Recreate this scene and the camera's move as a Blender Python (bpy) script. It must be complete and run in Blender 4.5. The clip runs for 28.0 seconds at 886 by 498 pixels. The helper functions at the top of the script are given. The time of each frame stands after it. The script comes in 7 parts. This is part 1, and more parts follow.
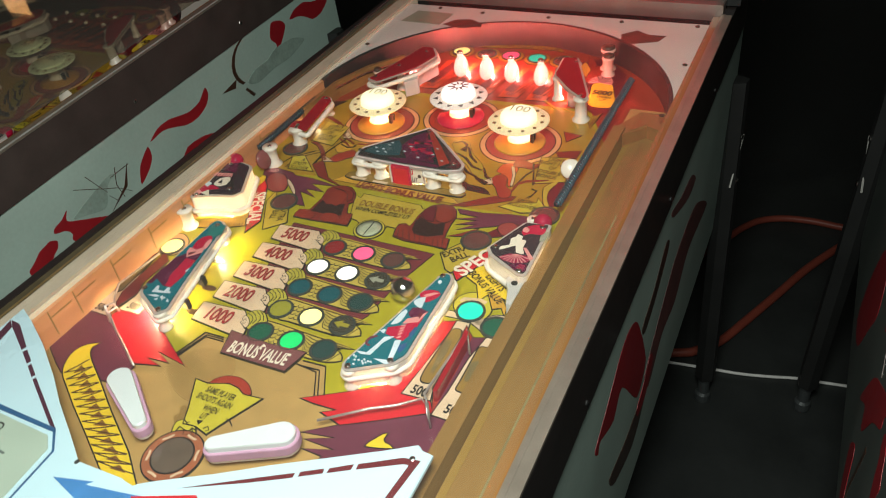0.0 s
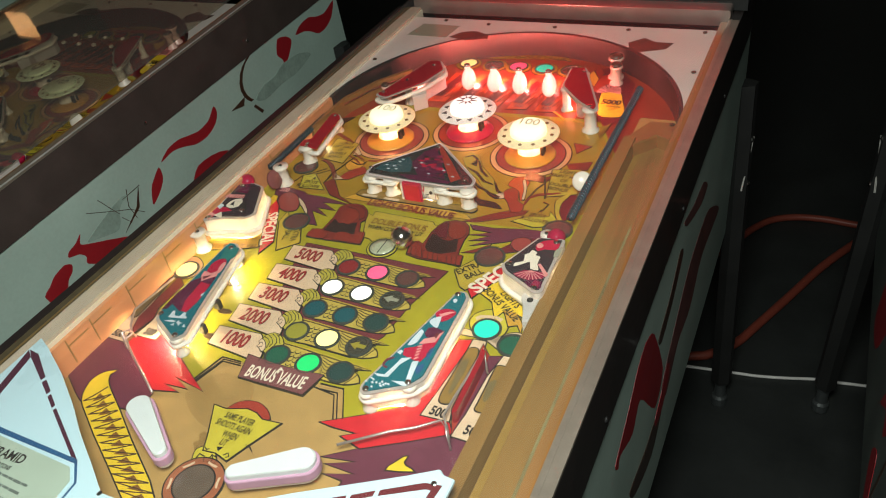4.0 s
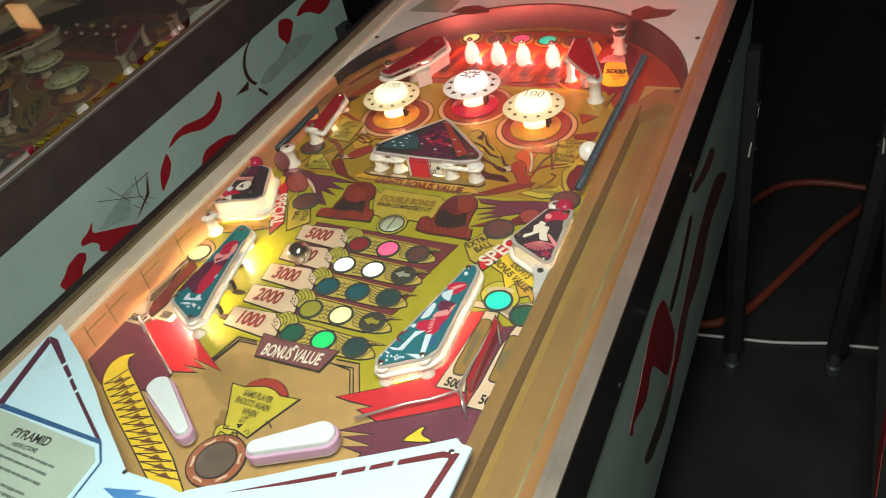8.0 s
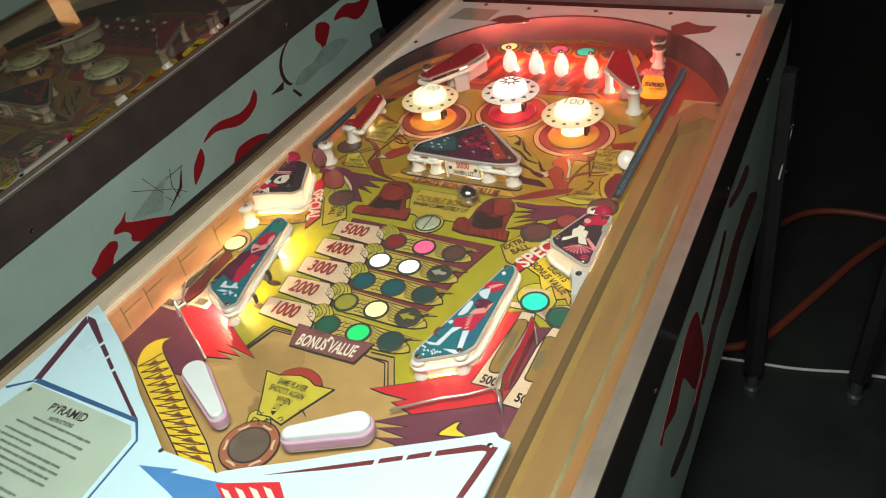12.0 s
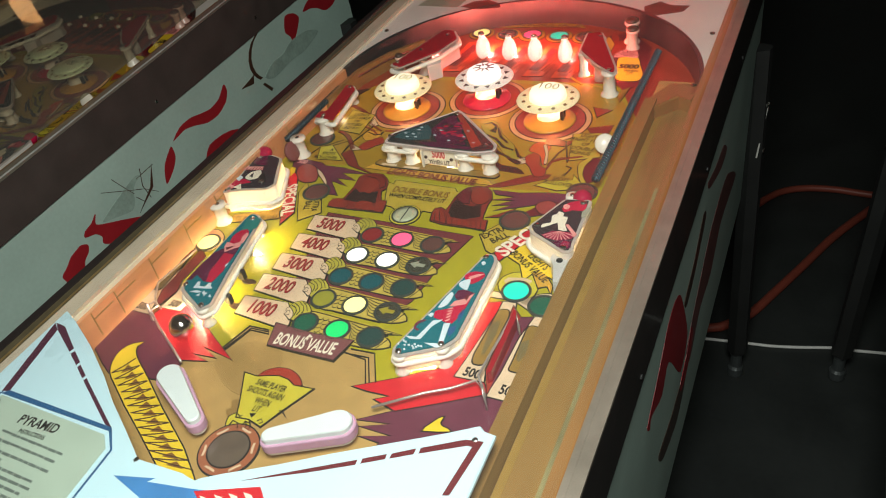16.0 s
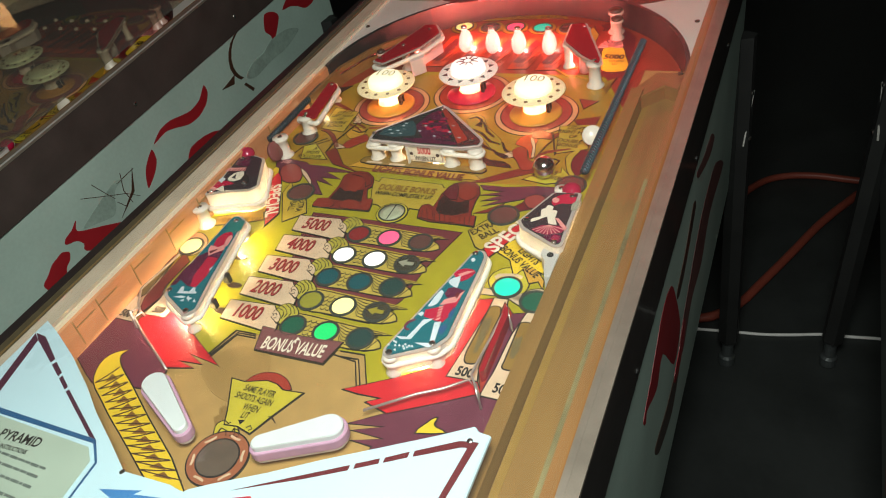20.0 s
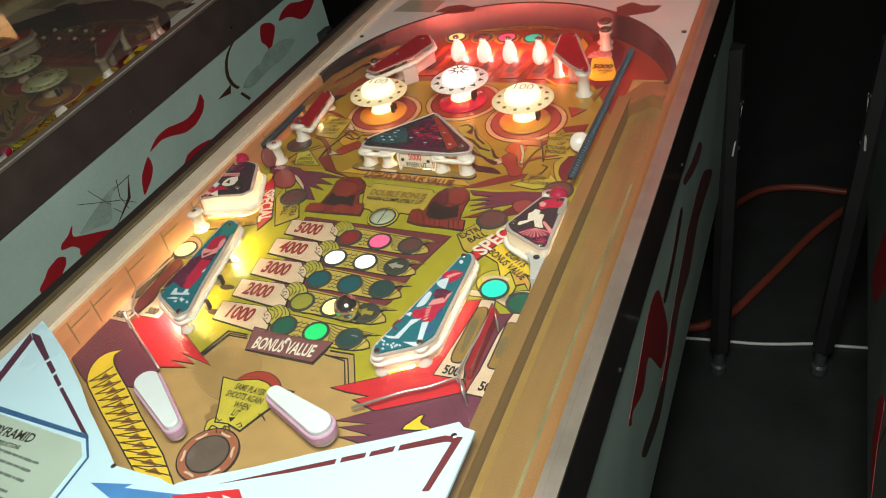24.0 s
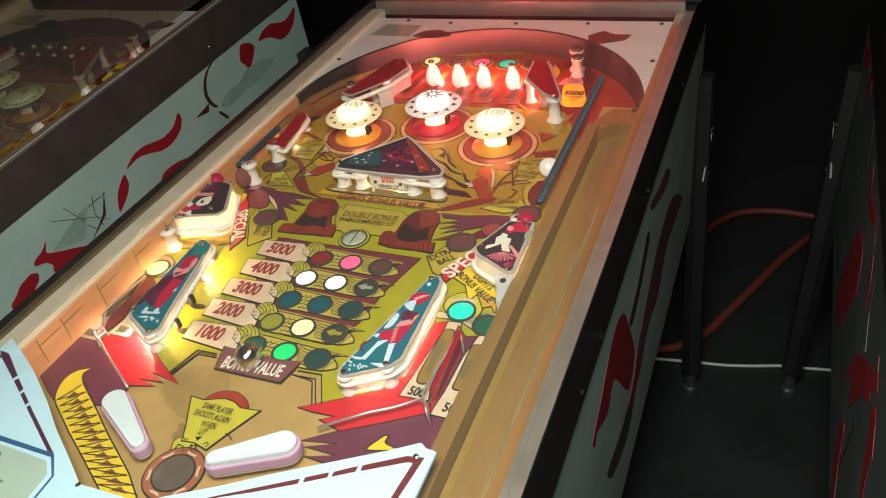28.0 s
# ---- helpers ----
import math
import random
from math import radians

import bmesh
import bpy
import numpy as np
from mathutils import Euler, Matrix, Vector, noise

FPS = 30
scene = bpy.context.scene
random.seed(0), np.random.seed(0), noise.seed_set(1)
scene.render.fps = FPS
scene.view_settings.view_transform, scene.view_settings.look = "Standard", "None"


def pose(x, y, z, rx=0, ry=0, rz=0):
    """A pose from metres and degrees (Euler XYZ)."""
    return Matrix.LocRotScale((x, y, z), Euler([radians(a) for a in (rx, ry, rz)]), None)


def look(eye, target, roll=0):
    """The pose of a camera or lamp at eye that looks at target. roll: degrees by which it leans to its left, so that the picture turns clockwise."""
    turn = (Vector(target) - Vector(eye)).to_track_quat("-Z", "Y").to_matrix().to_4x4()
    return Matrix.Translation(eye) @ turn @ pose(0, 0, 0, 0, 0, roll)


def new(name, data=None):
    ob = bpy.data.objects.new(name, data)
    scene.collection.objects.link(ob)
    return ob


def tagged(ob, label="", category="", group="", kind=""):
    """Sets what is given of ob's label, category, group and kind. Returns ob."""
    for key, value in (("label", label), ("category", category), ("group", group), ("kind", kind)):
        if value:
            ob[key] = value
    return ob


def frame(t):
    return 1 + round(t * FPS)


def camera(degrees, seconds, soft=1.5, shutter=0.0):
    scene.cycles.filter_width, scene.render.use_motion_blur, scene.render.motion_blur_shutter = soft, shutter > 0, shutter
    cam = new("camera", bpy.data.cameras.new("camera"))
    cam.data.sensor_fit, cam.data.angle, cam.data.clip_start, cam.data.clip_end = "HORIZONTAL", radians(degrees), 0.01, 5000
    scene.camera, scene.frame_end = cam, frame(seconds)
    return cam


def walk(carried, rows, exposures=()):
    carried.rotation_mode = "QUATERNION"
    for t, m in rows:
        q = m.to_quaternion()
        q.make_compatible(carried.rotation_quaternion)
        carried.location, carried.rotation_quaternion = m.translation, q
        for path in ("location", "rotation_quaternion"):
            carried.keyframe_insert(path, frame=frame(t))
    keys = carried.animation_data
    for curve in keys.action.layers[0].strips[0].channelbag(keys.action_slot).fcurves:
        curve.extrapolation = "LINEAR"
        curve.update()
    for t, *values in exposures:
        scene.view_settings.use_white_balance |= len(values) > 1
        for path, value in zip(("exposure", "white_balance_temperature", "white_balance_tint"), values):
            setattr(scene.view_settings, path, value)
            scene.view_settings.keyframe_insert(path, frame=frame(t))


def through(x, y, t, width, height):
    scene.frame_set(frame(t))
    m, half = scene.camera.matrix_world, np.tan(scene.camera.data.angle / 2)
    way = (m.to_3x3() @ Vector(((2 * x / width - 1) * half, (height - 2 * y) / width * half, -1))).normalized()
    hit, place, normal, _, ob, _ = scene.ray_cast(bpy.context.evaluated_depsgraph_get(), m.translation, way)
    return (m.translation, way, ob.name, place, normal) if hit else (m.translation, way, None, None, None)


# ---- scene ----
cam = camera(59.2, 28.0, 1.0, 0.5)
# the playfield's own space: x across, y up the field, z off its surface
G = pose(0, 0, 0.896, 4.0, 0, 0)
PATH = [
    (0, (0.4563, -0.4243, 0.5465), (-0.3348, 0.9458, -0.6770), -7.67),
    (0.5, (0.4621, -0.4173, 0.5556), (-0.3219, 0.9670, -0.6565), -9.47),
    (1, (0.4731, -0.3934, 0.5598), (-0.2801, 1.0164, -0.6424), -9.11),
    (1.5, (0.4718, -0.3925, 0.5622), (-0.2773, 1.0198, -0.6397), -8.31),
    (2, (0.4686, -0.4031, 0.5634), (-0.2736, 0.9811, -0.6749), -7.57),
    (2.5, (0.4627, -0.4103, 0.5564), (-0.3344, 0.9416, -0.6834), -8.26),
    (3, (0.4553, -0.4113, 0.5575), (-0.3490, 0.9346, -0.6841), -9.02),
    (3.5, (0.4511, -0.4150, 0.5589), (-0.3690, 0.9400, -0.6624), -9.82),
    (5.5, (0.4435, -0.4170, 0.5592), (-0.3490, 0.9607, -0.6550), -8.98),
    (6, (0.4414, -0.4173, 0.5533), (-0.3455, 0.9553, -0.6702), -8.98),
    (6.5, (0.4404, -0.4104, 0.5482), (-0.3298, 0.9553, -0.6934), -8.97),
    (7, (0.4444, -0.4066, 0.5522), (-0.3262, 0.9425, -0.7072), -9.66),
    (7.5, (0.4455, -0.4089, 0.5559), (-0.3386, 0.9309, -0.7051), -10.59),
    (8, (0.4507, -0.4247, 0.5583), (-0.3746, 0.8995, -0.6929), -12.37),
    (8.5, (0.4461, -0.4294, 0.5576), (-0.3891, 0.9041, -0.6769), -12.92),
    (9, (0.4421, -0.4278, 0.5557), (-0.3819, 0.9119, -0.6796), -13.28),
    (9.5, (0.4433, -0.4242, 0.5550), (-0.3781, 0.9101, -0.6880), -13.53),
    (10, (0.4451, -0.4208, 0.5543), (-0.3775, 0.9017, -0.7004), -13.52),
    (10.5, (0.4412, -0.4192, 0.5553), (-0.3811, 0.9050, -0.6978), -13.07),
    (11, (0.4357, -0.4415, 0.5496), (-0.4067, 0.8920, -0.6801), -12.17),
    (11.5, (0.4340, -0.4469, 0.5455), (-0.4177, 0.8879, -0.6765), -11.03),
    (12, (0.4289, -0.4508, 0.5481), (-0.4289, 0.8890, -0.6639), -10.09),
    (12.5, (0.4242, -0.4469, 0.5418), (-0.4262, 0.9094, -0.6571), -11.36),
    (14.5, (0.4265, -0.4370, 0.5409), (-0.3807, 0.9319, -0.6735), -11.13),
    (15, (0.4253, -0.4404, 0.5391), (-0.3852, 0.9157, -0.6872), -10.79),
    (15.5, (0.4246, -0.4397, 0.5367), (-0.3842, 0.9110, -0.6968), -11.11),
    (16, (0.4248, -0.4374, 0.5381), (-0.3864, 0.9075, -0.7002), -11.24),
    (16.5, (0.4215, -0.4371, 0.5360), (-0.3913, 0.9133, -0.6952), -11.29),
    (17, (0.4218, -0.4389, 0.5382), (-0.3915, 0.9101, -0.6942), -11.38),
    (17.5, (0.4200, -0.4414, 0.5373), (-0.3863, 0.9183, -0.6879), -11.30),
    (18, (0.4175, -0.4396, 0.5350), (-0.3813, 0.9213, -0.6938), -11.36),
    (18.5, (0.4166, -0.4366, 0.5319), (-0.3742, 0.9180, -0.7090), -11.43),
    (19, (0.4193, -0.4349, 0.5339), (-0.3650, 0.9207, -0.7100), -11.68),
    (19.5, (0.4183, -0.4308, 0.5326), (-0.3665, 0.9254, -0.7102), -11.79),
    (20, (0.4180, -0.4276, 0.5292), (-0.3636, 0.9248, -0.7198), -12.15),
    (20.5, (0.4222, -0.4329, 0.5287), (-0.3547, 0.9206, -0.7221), -11.94),
    (21, (0.4264, -0.4339, 0.5285), (-0.3509, 0.9119, -0.7303), -12.13),
    (21.5, (0.4243, -0.4316, 0.5271), (-0.3495, 0.9079, -0.7406), -11.56),
    (23.5, (0.4331, -0.4406, 0.5293), (-0.3583, 0.9204, -0.7042), -11.81),
    (24, (0.4343, -0.4418, 0.5284), (-0.3468, 0.9345, -0.6945), -11.71),
    (24.5, (0.4341, -0.4400, 0.5287), (-0.3402, 0.9353, -0.6997), -11.82),
    (25, (0.4310, -0.4409, 0.5302), (-0.3415, 0.9290, -0.7054), -11.27),
    (25.5, (0.4220, -0.4416, 0.5252), (-0.3380, 0.9322, -0.7136), -9.64),
    (26, (0.4190, -0.4405, 0.5281), (-0.3068, 0.9470, -0.7161), -8.31),
    (26.5, (0.4182, -0.4360, 0.5273), (-0.2955, 0.9784, -0.6935), -8.18),
    (27, (0.4264, -0.4396, 0.5321), (-0.2902, 0.9910, -0.6678), -8.01),
    (27.5, (0.4380, -0.4409, 0.5378), (-0.2834, 0.9872, -0.6623), -8.71),
    (28, (0.4524, -0.4438, 0.5400), (-0.2917, 0.9767, -0.6551), -9.88),
]
walk(cam, [(t, G @ look(eye, target, roll)) for t, eye, target, roll in PATH])

# ---- light and exposure ----
scene.view_settings.exposure = 0.0
world = bpy.data.worlds.new("room_dark")
world.use_nodes = True
world.node_tree.nodes["Background"].inputs[0].default_value = (0.55, 0.8, 0.75, 1)
world.node_tree.nodes["Background"].inputs[1].default_value = 0.065
scene.world = world


def lamp(name, kind, at, power, colour, size=0.01, aim=None, local=True):
    data = bpy.data.lights.new(name, kind)
    data.energy, data.color = power, colour
    if kind == "POINT":
        data.shadow_soft_size = size
    if kind == "AREA":
        data.size = size
    ob = new(name, data)
    m = Matrix.Translation(at) if aim is None else look(at, aim)
    ob.matrix_world = (G @ m) if local else m
    return ob


COOL = (0.95, 1.0, 0.93)
WARM = (1.0, 0.77, 0.46)
ROSE = (1.0, 0.19, 0.15)
AMBER = (1.0, 0.40, 0.16)
# unseen room lamp, set low above the player for a stronger falloff
lamp("overhead_room_light", "AREA", (0.39, -0.42, 1.68), 14.8, COOL, 0.30, (0.20, 0.06, 0.9), False)

# ---- materials ----
def material(name, colour, rough=0.5, metal=0.0, vary=0.12, scale=40.0, bump=0.0, fine=600.0, emit=0.0, glow=None, coat=0.0, alpha=1.0, spread=0.0):
    m = bpy.data.materials.new(name)
    m.use_nodes = True
    nt = m.node_tree
    b = nt.nodes["Principled BSDF"]
    b.inputs["Roughness"].default_value = rough
    b.inputs["Metallic"].default_value = metal
    b.inputs["Coat Weight"].default_value = coat
    b.inputs["Coat Roughness"].default_value = 0.08
    b.inputs["Alpha"].default_value = alpha
    co = nt.nodes.new("ShaderNodeTexCoord")
    n1 = nt.nodes.new("ShaderNodeTexNoise")
    n1.inputs["Scale"].default_value = scale
    n1.inputs["Detail"].default_value = 6
    n2 = nt.nodes.new("ShaderNodeTexNoise")
    n2.inputs["Scale"].default_value = fine
    n2.inputs["Detail"].default_value = 3
    for n in (n1, n2):
        nt.links.new(co.outputs["Object"], n.inputs["Vector"])
    add = nt.nodes.new("ShaderNodeMath")
    add.operation = "MULTIPLY_ADD"
    add.inputs[1].default_value = 0.35
    nt.links.new(n2.outputs["Fac"], add.inputs[0])
    nt.links.new(n1.outputs["Fac"], add.inputs[2])
    ramp = nt.nodes.new("ShaderNodeMapRange")
    ramp.inputs[1].default_value, ramp.inputs[2].default_value = 0.35, 1.0
    ramp.inputs[3].default_value, ramp.inputs[4].default_value = 1 - vary, 1 + vary
    nt.links.new(add.outputs[0], ramp.inputs[0])
    mul = nt.nodes.new("ShaderNodeVectorMath")
    mul.operation = "SCALE"
    mul.inputs[0].default_value = colour
    nt.links.new(ramp.outputs[0], mul.inputs["Scale"])
    nt.links.new(mul.outputs[0], b.inputs["Base Color"])
    rr = nt.nodes.new("ShaderNodeMapRange")
    rr.inputs[3].default_value, rr.inputs[4].default_value = max(0.02, rough - 0.08), min(1, rough + 0.08)
    nt.links.new(n1.outputs["Fac"], rr.inputs[0])
    nt.links.new(rr.outputs[0], b.inputs["Roughness"])
    if bump:
        bp = nt.nodes.new("ShaderNodeBump")
        bp.inputs["Strength"].default_value = bump
        bp.inputs["Distance"].default_value = 0.002
        nt.links.new(add.outputs[0], bp.inputs["Height"])
        nt.links.new(bp.outputs[0], b.inputs["Normal"])
    if emit:
        b.inputs["Emission Color"].default_value = (*(glow or colour), 1)
        b.inputs["Emission Strength"].default_value = emit
    return m


def wood(name, light, dark, rough=0.35, along=1, scale=1.0, coat=0.3):
    m = bpy.data.materials.new(name)
    m.use_nodes = True
    nt = m.node_tree
    b = nt.nodes["Principled BSDF"]
    co = nt.nodes.new("ShaderNodeTexCoord")
    mp = nt.nodes.new("ShaderNodeMapping")
    s = [60 * scale] * 3
    s[along] = 4 * scale
    mp.inputs["Scale"].default_value = s
    nt.links.new(co.outputs["Object"], mp.inputs["Vector"])
    n = nt.nodes.new("ShaderNodeTexNoise")
    n.inputs["Scale"].default_value, n.inputs["Detail"].default_value, n.inputs["Distortion"].default_value = 1.0, 8, 0.4
    nt.links.new(mp.outputs[0], n.inputs["Vector"])
    n2 = nt.nodes.new("ShaderNodeTexNoise")
    n2.inputs["Scale"].default_value = 9 * scale
    nt.links.new(co.outputs["Object"], n2.inputs["Vector"])
    mixf = nt.nodes.new("ShaderNodeMath")
    mixf.operation = "MULTIPLY_ADD"
    mixf.inputs[1].default_value = 0.5
    nt.links.new(n2.outputs["Fac"], mixf.inputs[0])
    nt.links.new(n.outputs["Fac"], mixf.inputs[2])
    cr = nt.nodes.new("ShaderNodeValToRGB")
    cr.color_ramp.elements[0].position, cr.color_ramp.elements[1].position = 0.45, 1.0
    cr.color_ramp.elements[0].color, cr.color_ramp.elements[1].color = (*dark, 1), (*light, 1)
    nt.links.new(mixf.outputs[0], cr.inputs["Fac"])
    nt.links.new(cr.outputs["Color"], b.inputs["Base Color"])
    b.inputs["Roughness"].default_value = rough
    b.inputs["Coat Weight"].default_value = coat
    b.inputs["Coat Roughness"].default_value = 0.15
    bp = nt.nodes.new("ShaderNodeBump")
    bp.inputs["Strength"].default_value, bp.inputs["Distance"].default_value = 0.15, 0.001
    nt.links.new(n.outputs["Fac"], bp.inputs["Height"])
    nt.links.new(bp.outputs[0], b.inputs["Normal"])
    return m


def art_paint(name, colour, vary=0.14):
    r, g, b = colour                # warm lamp spill put into every print colour
    return material(name, (r * 1.02, g * 0.94, b * 0.80), 0.38, 0, vary, 55, 0.03, 900, coat=0.35)


LIME = art_paint("lime_paint", (0.37, 0.345, 0.014))
# mustard print; also the upper lime ground with warm light put in
MUSTARD = art_paint("mustard_paint", (0.37, 0.235, 0.018))
TAN = art_paint("tan_paint", (0.42, 0.28, 0.105))
DARK_TAN = art_paint("dark_tan_paint", (0.26, 0.165, 0.04))
PURPLE = art_paint("plum_paint", (0.13, 0.028, 0.06))
MAROON = art_paint("maroon_paint", (0.13, 0.012, 0.02))
RED = art_paint("red_paint", (0.58, 0.012, 0.025))
BRICK = art_paint("brick_red_paint", (0.33, 0.035, 0.02))
CREAM = art_paint("cream_paint", (0.64, 0.51, 0.39))
WHITE = art_paint("white_paint", (0.78, 0.76, 0.7), 0.06)
YELLOW = art_paint("yellow_paint", (0.75, 0.56, 0.03))
TEAL = art_paint("teal_paint", (0.02, 0.2, 0.21))
BLACK = art_paint("black_paint", (0.012, 0.01, 0.01))
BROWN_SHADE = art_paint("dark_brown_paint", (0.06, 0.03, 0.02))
BLACK_BROWN = art_paint("black_brown_paint", (0.03, 0.012, 0.01))
BROWN_OCHRE = art_paint("ochre_brown_paint", (0.2, 0.09, 0.015))
DIGIT_RED = art_paint("dark_red_print", (0.32, 0.015, 0.02))
PEACH = art_paint("peach_paint", (0.6, 0.36, 0.2))
ROSE_BROWN = art_paint("rose_brown_paint", (0.3, 0.055, 0.05))
BRICK_DARK = art_paint("dark_brick_paint", (0.24, 0.03, 0.018))
BROWN_RED = art_paint("russet_paint", (0.2, 0.025, 0.018))
ORANGE_BROWN = art_paint("orange_brown_paint", (0.3, 0.042, 0.02))
ORANGE_RED = art_paint("orange_red_paint", (0.6, 0.08, 0.02))
ORANGE_LIGHT = art_paint("light_orange_paint", (0.6, 0.34, 0.04))
MUSTARD_LIGHT = art_paint("light_mustard_paint", (0.47, 0.37, 0.045))
YELLOW_LIME = art_paint("lime_yellow_paint", (0.53, 0.48, 0.045))
OLIVE_YELLOW = art_paint("olive_yellow_paint", (0.46, 0.42, 0.06))
OLIVE = art_paint("olive_paint", (0.32, 0.29, 0.03))
PINK = art_paint("pink_paint", (0.72, 0.3, 0.32))
PURPLE_DARK = art_paint("dark_plum_paint", (0.07, 0.012, 0.04))
OLIVE_DARK = art_paint("dark_olive_print", (0.07, 0.06, 0.015))
OLIVE_GREY = art_paint("grey_olive_paint", (0.16, 0.13, 0.06))
TAN_DEEP = art_paint("deep_tan_paint", (0.345, 0.225, 0.08))
TAN_DARK = art_paint("brown_tan_paint", (0.27, 0.17, 0.055))
BRICK_TAN = art_paint("faded_brick_paint", (0.32, 0.11, 0.055))
FEATHER = art_paint("pale_yellow_paint", (0.50, 0.40, 0.08))
PLUM_GREY = art_paint("greyish_plum_paint", (0.19, 0.07, 0.08))
RIM_GREY = art_paint("dark_grey_print", (0.035, 0.045, 0.04))
GREY_PATCH = art_paint("grey_green_paint", (0.3, 0.33, 0.28))
INK = material("faded_ink", (0.11, 0.14, 0.12), 0.7)
DARK_GLASS = material("smoky_lens", (0.12, 0.085, 0.06), 0.15, 0, 0.15, 80, coat=0.5)
APRON_BLUE = material("pale_blue_enamel", (0.53, 0.74, 0.81), 0.3, 0, 0.05, 14, 0.02, 300, coat=0.3)
NAVY = art_paint("navy_paint", (0.02, 0.1, 0.28))
SKY_BLUE = art_paint("blue_paint", (0.05, 0.22, 0.6))
CARD = material("card_paper", (0.38, 0.47, 0.38), 0.7, 0, 0.08, 30)
WHITE_PLASTIC = material("white_plastic", (0.72, 0.65, 0.55), 0.3, 0, 0.08, 60, 0.02, 500)
BAT_WHITE = material("cool_white_plastic", (0.68, 0.74, 0.73), 0.3, 0, 0.06, 60, 0.02, 500)
RUBBER = material("white_rubber", (0.78, 0.72, 0.62), 0.6, 0, 0.15, 80, 0.05)
PINK_RUBBER = material("mauve_rubber", (0.52, 0.3, 0.42), 0.6, 0, 0.12, 80, 0.05)
STEEL = material("polished_steel", (0.75, 0.73, 0.7), 0.12, 1, 0.1, 120)
RAIL_METAL = material("worn_aluminium", (0.46, 0.39, 0.29), 0.42, 0.45, 0.14, 30, 0.04, 700)
BACK_METAL = material("brushed_brown_metal", (0.34, 0.27, 0.24), 0.32, 0.7, 0.2, 30, 0.04, 700)
RAIL_STEEL = material("worn_steel", (0.36, 0.31, 0.25), 0.38, 0.65, 0.2, 30, 0.04, 700)
BLACK_RAIL = material("black_metal", (0.034, 0.027, 0.025), 0.35, 0.3, 0.2, 30, 0.03, coat=0.2)
# lighter copy of the black metal, with the light on it put in
RAIL_LIFTED = material("lightened_black_metal", (0.075, 0.056, 0.05), 0.4, 0.2, 0.25, 20, 0.03, coat=0.2)
CAB_PAINT = material("pale_green_cabinet_paint", (0.37, 0.49, 0.43), 0.5, 0, 0.14, 7, 0.05, 160)
# cabinet green with the dim gangway's shade put into its colour
CAB_SHADED = material("shaded_green_cabinet_paint", (0.075, 0.09, 0.08), 0.5, 0, 0.3, 7, 0.05, 160)
FLAME_WORN = material("rubbed_crimson_cabinet_paint", (0.15, 0.055, 0.05), 0.5, 0, 0.5, 30, 0.05, 160)
FLAME = material("crimson_cabinet_paint", (0.3, 0.012, 0.018), 0.45, 0, 0.12, 20, 0.05, 160)
# cabinet green darkened to paint cast shadows
CAB_SHADOW = material("shadowed_cabinet_paint", (0.27, 0.36, 0.31), 0.55, 0, 0.25, 40, 0.05, 160)
BLACK_CAB = material("black_cabinet_paint", (0.012, 0.0125, 0.012), 0.6, 0, 0.2, 20)
WOOD_GOLD = wood("varnished_maple", (0.29, 0.16, 0.043), (0.18, 0.096, 0.026), 0.35, 1, 1.0, 0.35)
MAROON_BROWN = art_paint("maroon_brown_paint", (0.16, 0.03, 0.04))
WOOD_WALL = wood("orange_brown_wall_wood", (0.30, 0.14, 0.038), (0.18, 0.085, 0.025), 0.3, 1, 1.0, 0.6)
WOOD_ORANGE = wood("orange_side_wood", (0.64, 0.29, 0.125), (0.46, 0.19, 0.075))
WALL_CREAM = material("cream_inner_wall", (0.74, 0.66, 0.5), 0.5, 0, 0.1, 18, 0.05)
RAIL_CREAM = material("scuffed_cream_paint", (0.50, 0.42, 0.31), 0.45, 0, 0.16, 25, 0.06, 500, coat=0.2)
ARCH_PLASTIC = material("grey_white_panel", (0.62, 0.6, 0.54), 0.35, 0, 0.06, 20)
FLOOR = material("black_floor", (0.026, 0.029, 0.028), 0.5, 0, 0.35, 6, 0.1, 60)
# made pale so the mostly unseen room bounces light into the darks
ROOM = material("pale_bounce_wall", (0.55, 0.55, 0.51), 0.8, 0, 0.3, 4)

# ---- mesh helpers ----
def link(name, bm, mat, parent=None, label="", smooth=False):
    me = bpy.data.meshes.new(name)
    bmesh.ops.recalc_face_normals(bm, faces=bm.faces)
    bm.to_mesh(me)
    bm.free()
    if smooth:
        me.shade_smooth()
    me.materials.append(mat)
    ob = new(name, me)
    if parent is not None:
        ob.parent = parent
    if label:
        ob["label"] = label
    return ob


part = link


def prism(pts, z0, z1, bm=None, bevel=0.0):
    bm = bm or bmesh.new()
    low = [bm.verts.new((x, y, z0)) for x, y in pts]
    if bevel:
        cx, cy = sum(p[0] for p in pts) / len(pts), sum(p[1] for p in pts) / len(pts)
        mid = [bm.verts.new((x, y, z1 - bevel)) for x, y in pts]
        top = []
        for x, y in pts:
            d = math.hypot(x - cx, y - cy) or 1
            top.append(bm.verts.new((x - (x - cx) / d * bevel, y - (y - cy) / d * bevel, z1)))
        rings = [low, mid, top]
    else:
        rings = [low, [bm.verts.new((x, y, z1)) for x, y in pts]]
    n = len(pts)
    for a, b in zip(rings, rings[1:]):
        for i in range(n):
            bm.faces.new((a[i], a[(i + 1) % n], b[(i + 1) % n], b[i]))
    bm.faces.new(rings[-1])
    bm.faces.new(low[::-1])
    return bm


def box(x0, y0, z0, x1, y1, z1, bm=None, bevel=0.0):
    return prism([(x0, y0), (x1, y0), (x1, y1), (x0, y1)], z0, z1, bm, bevel)


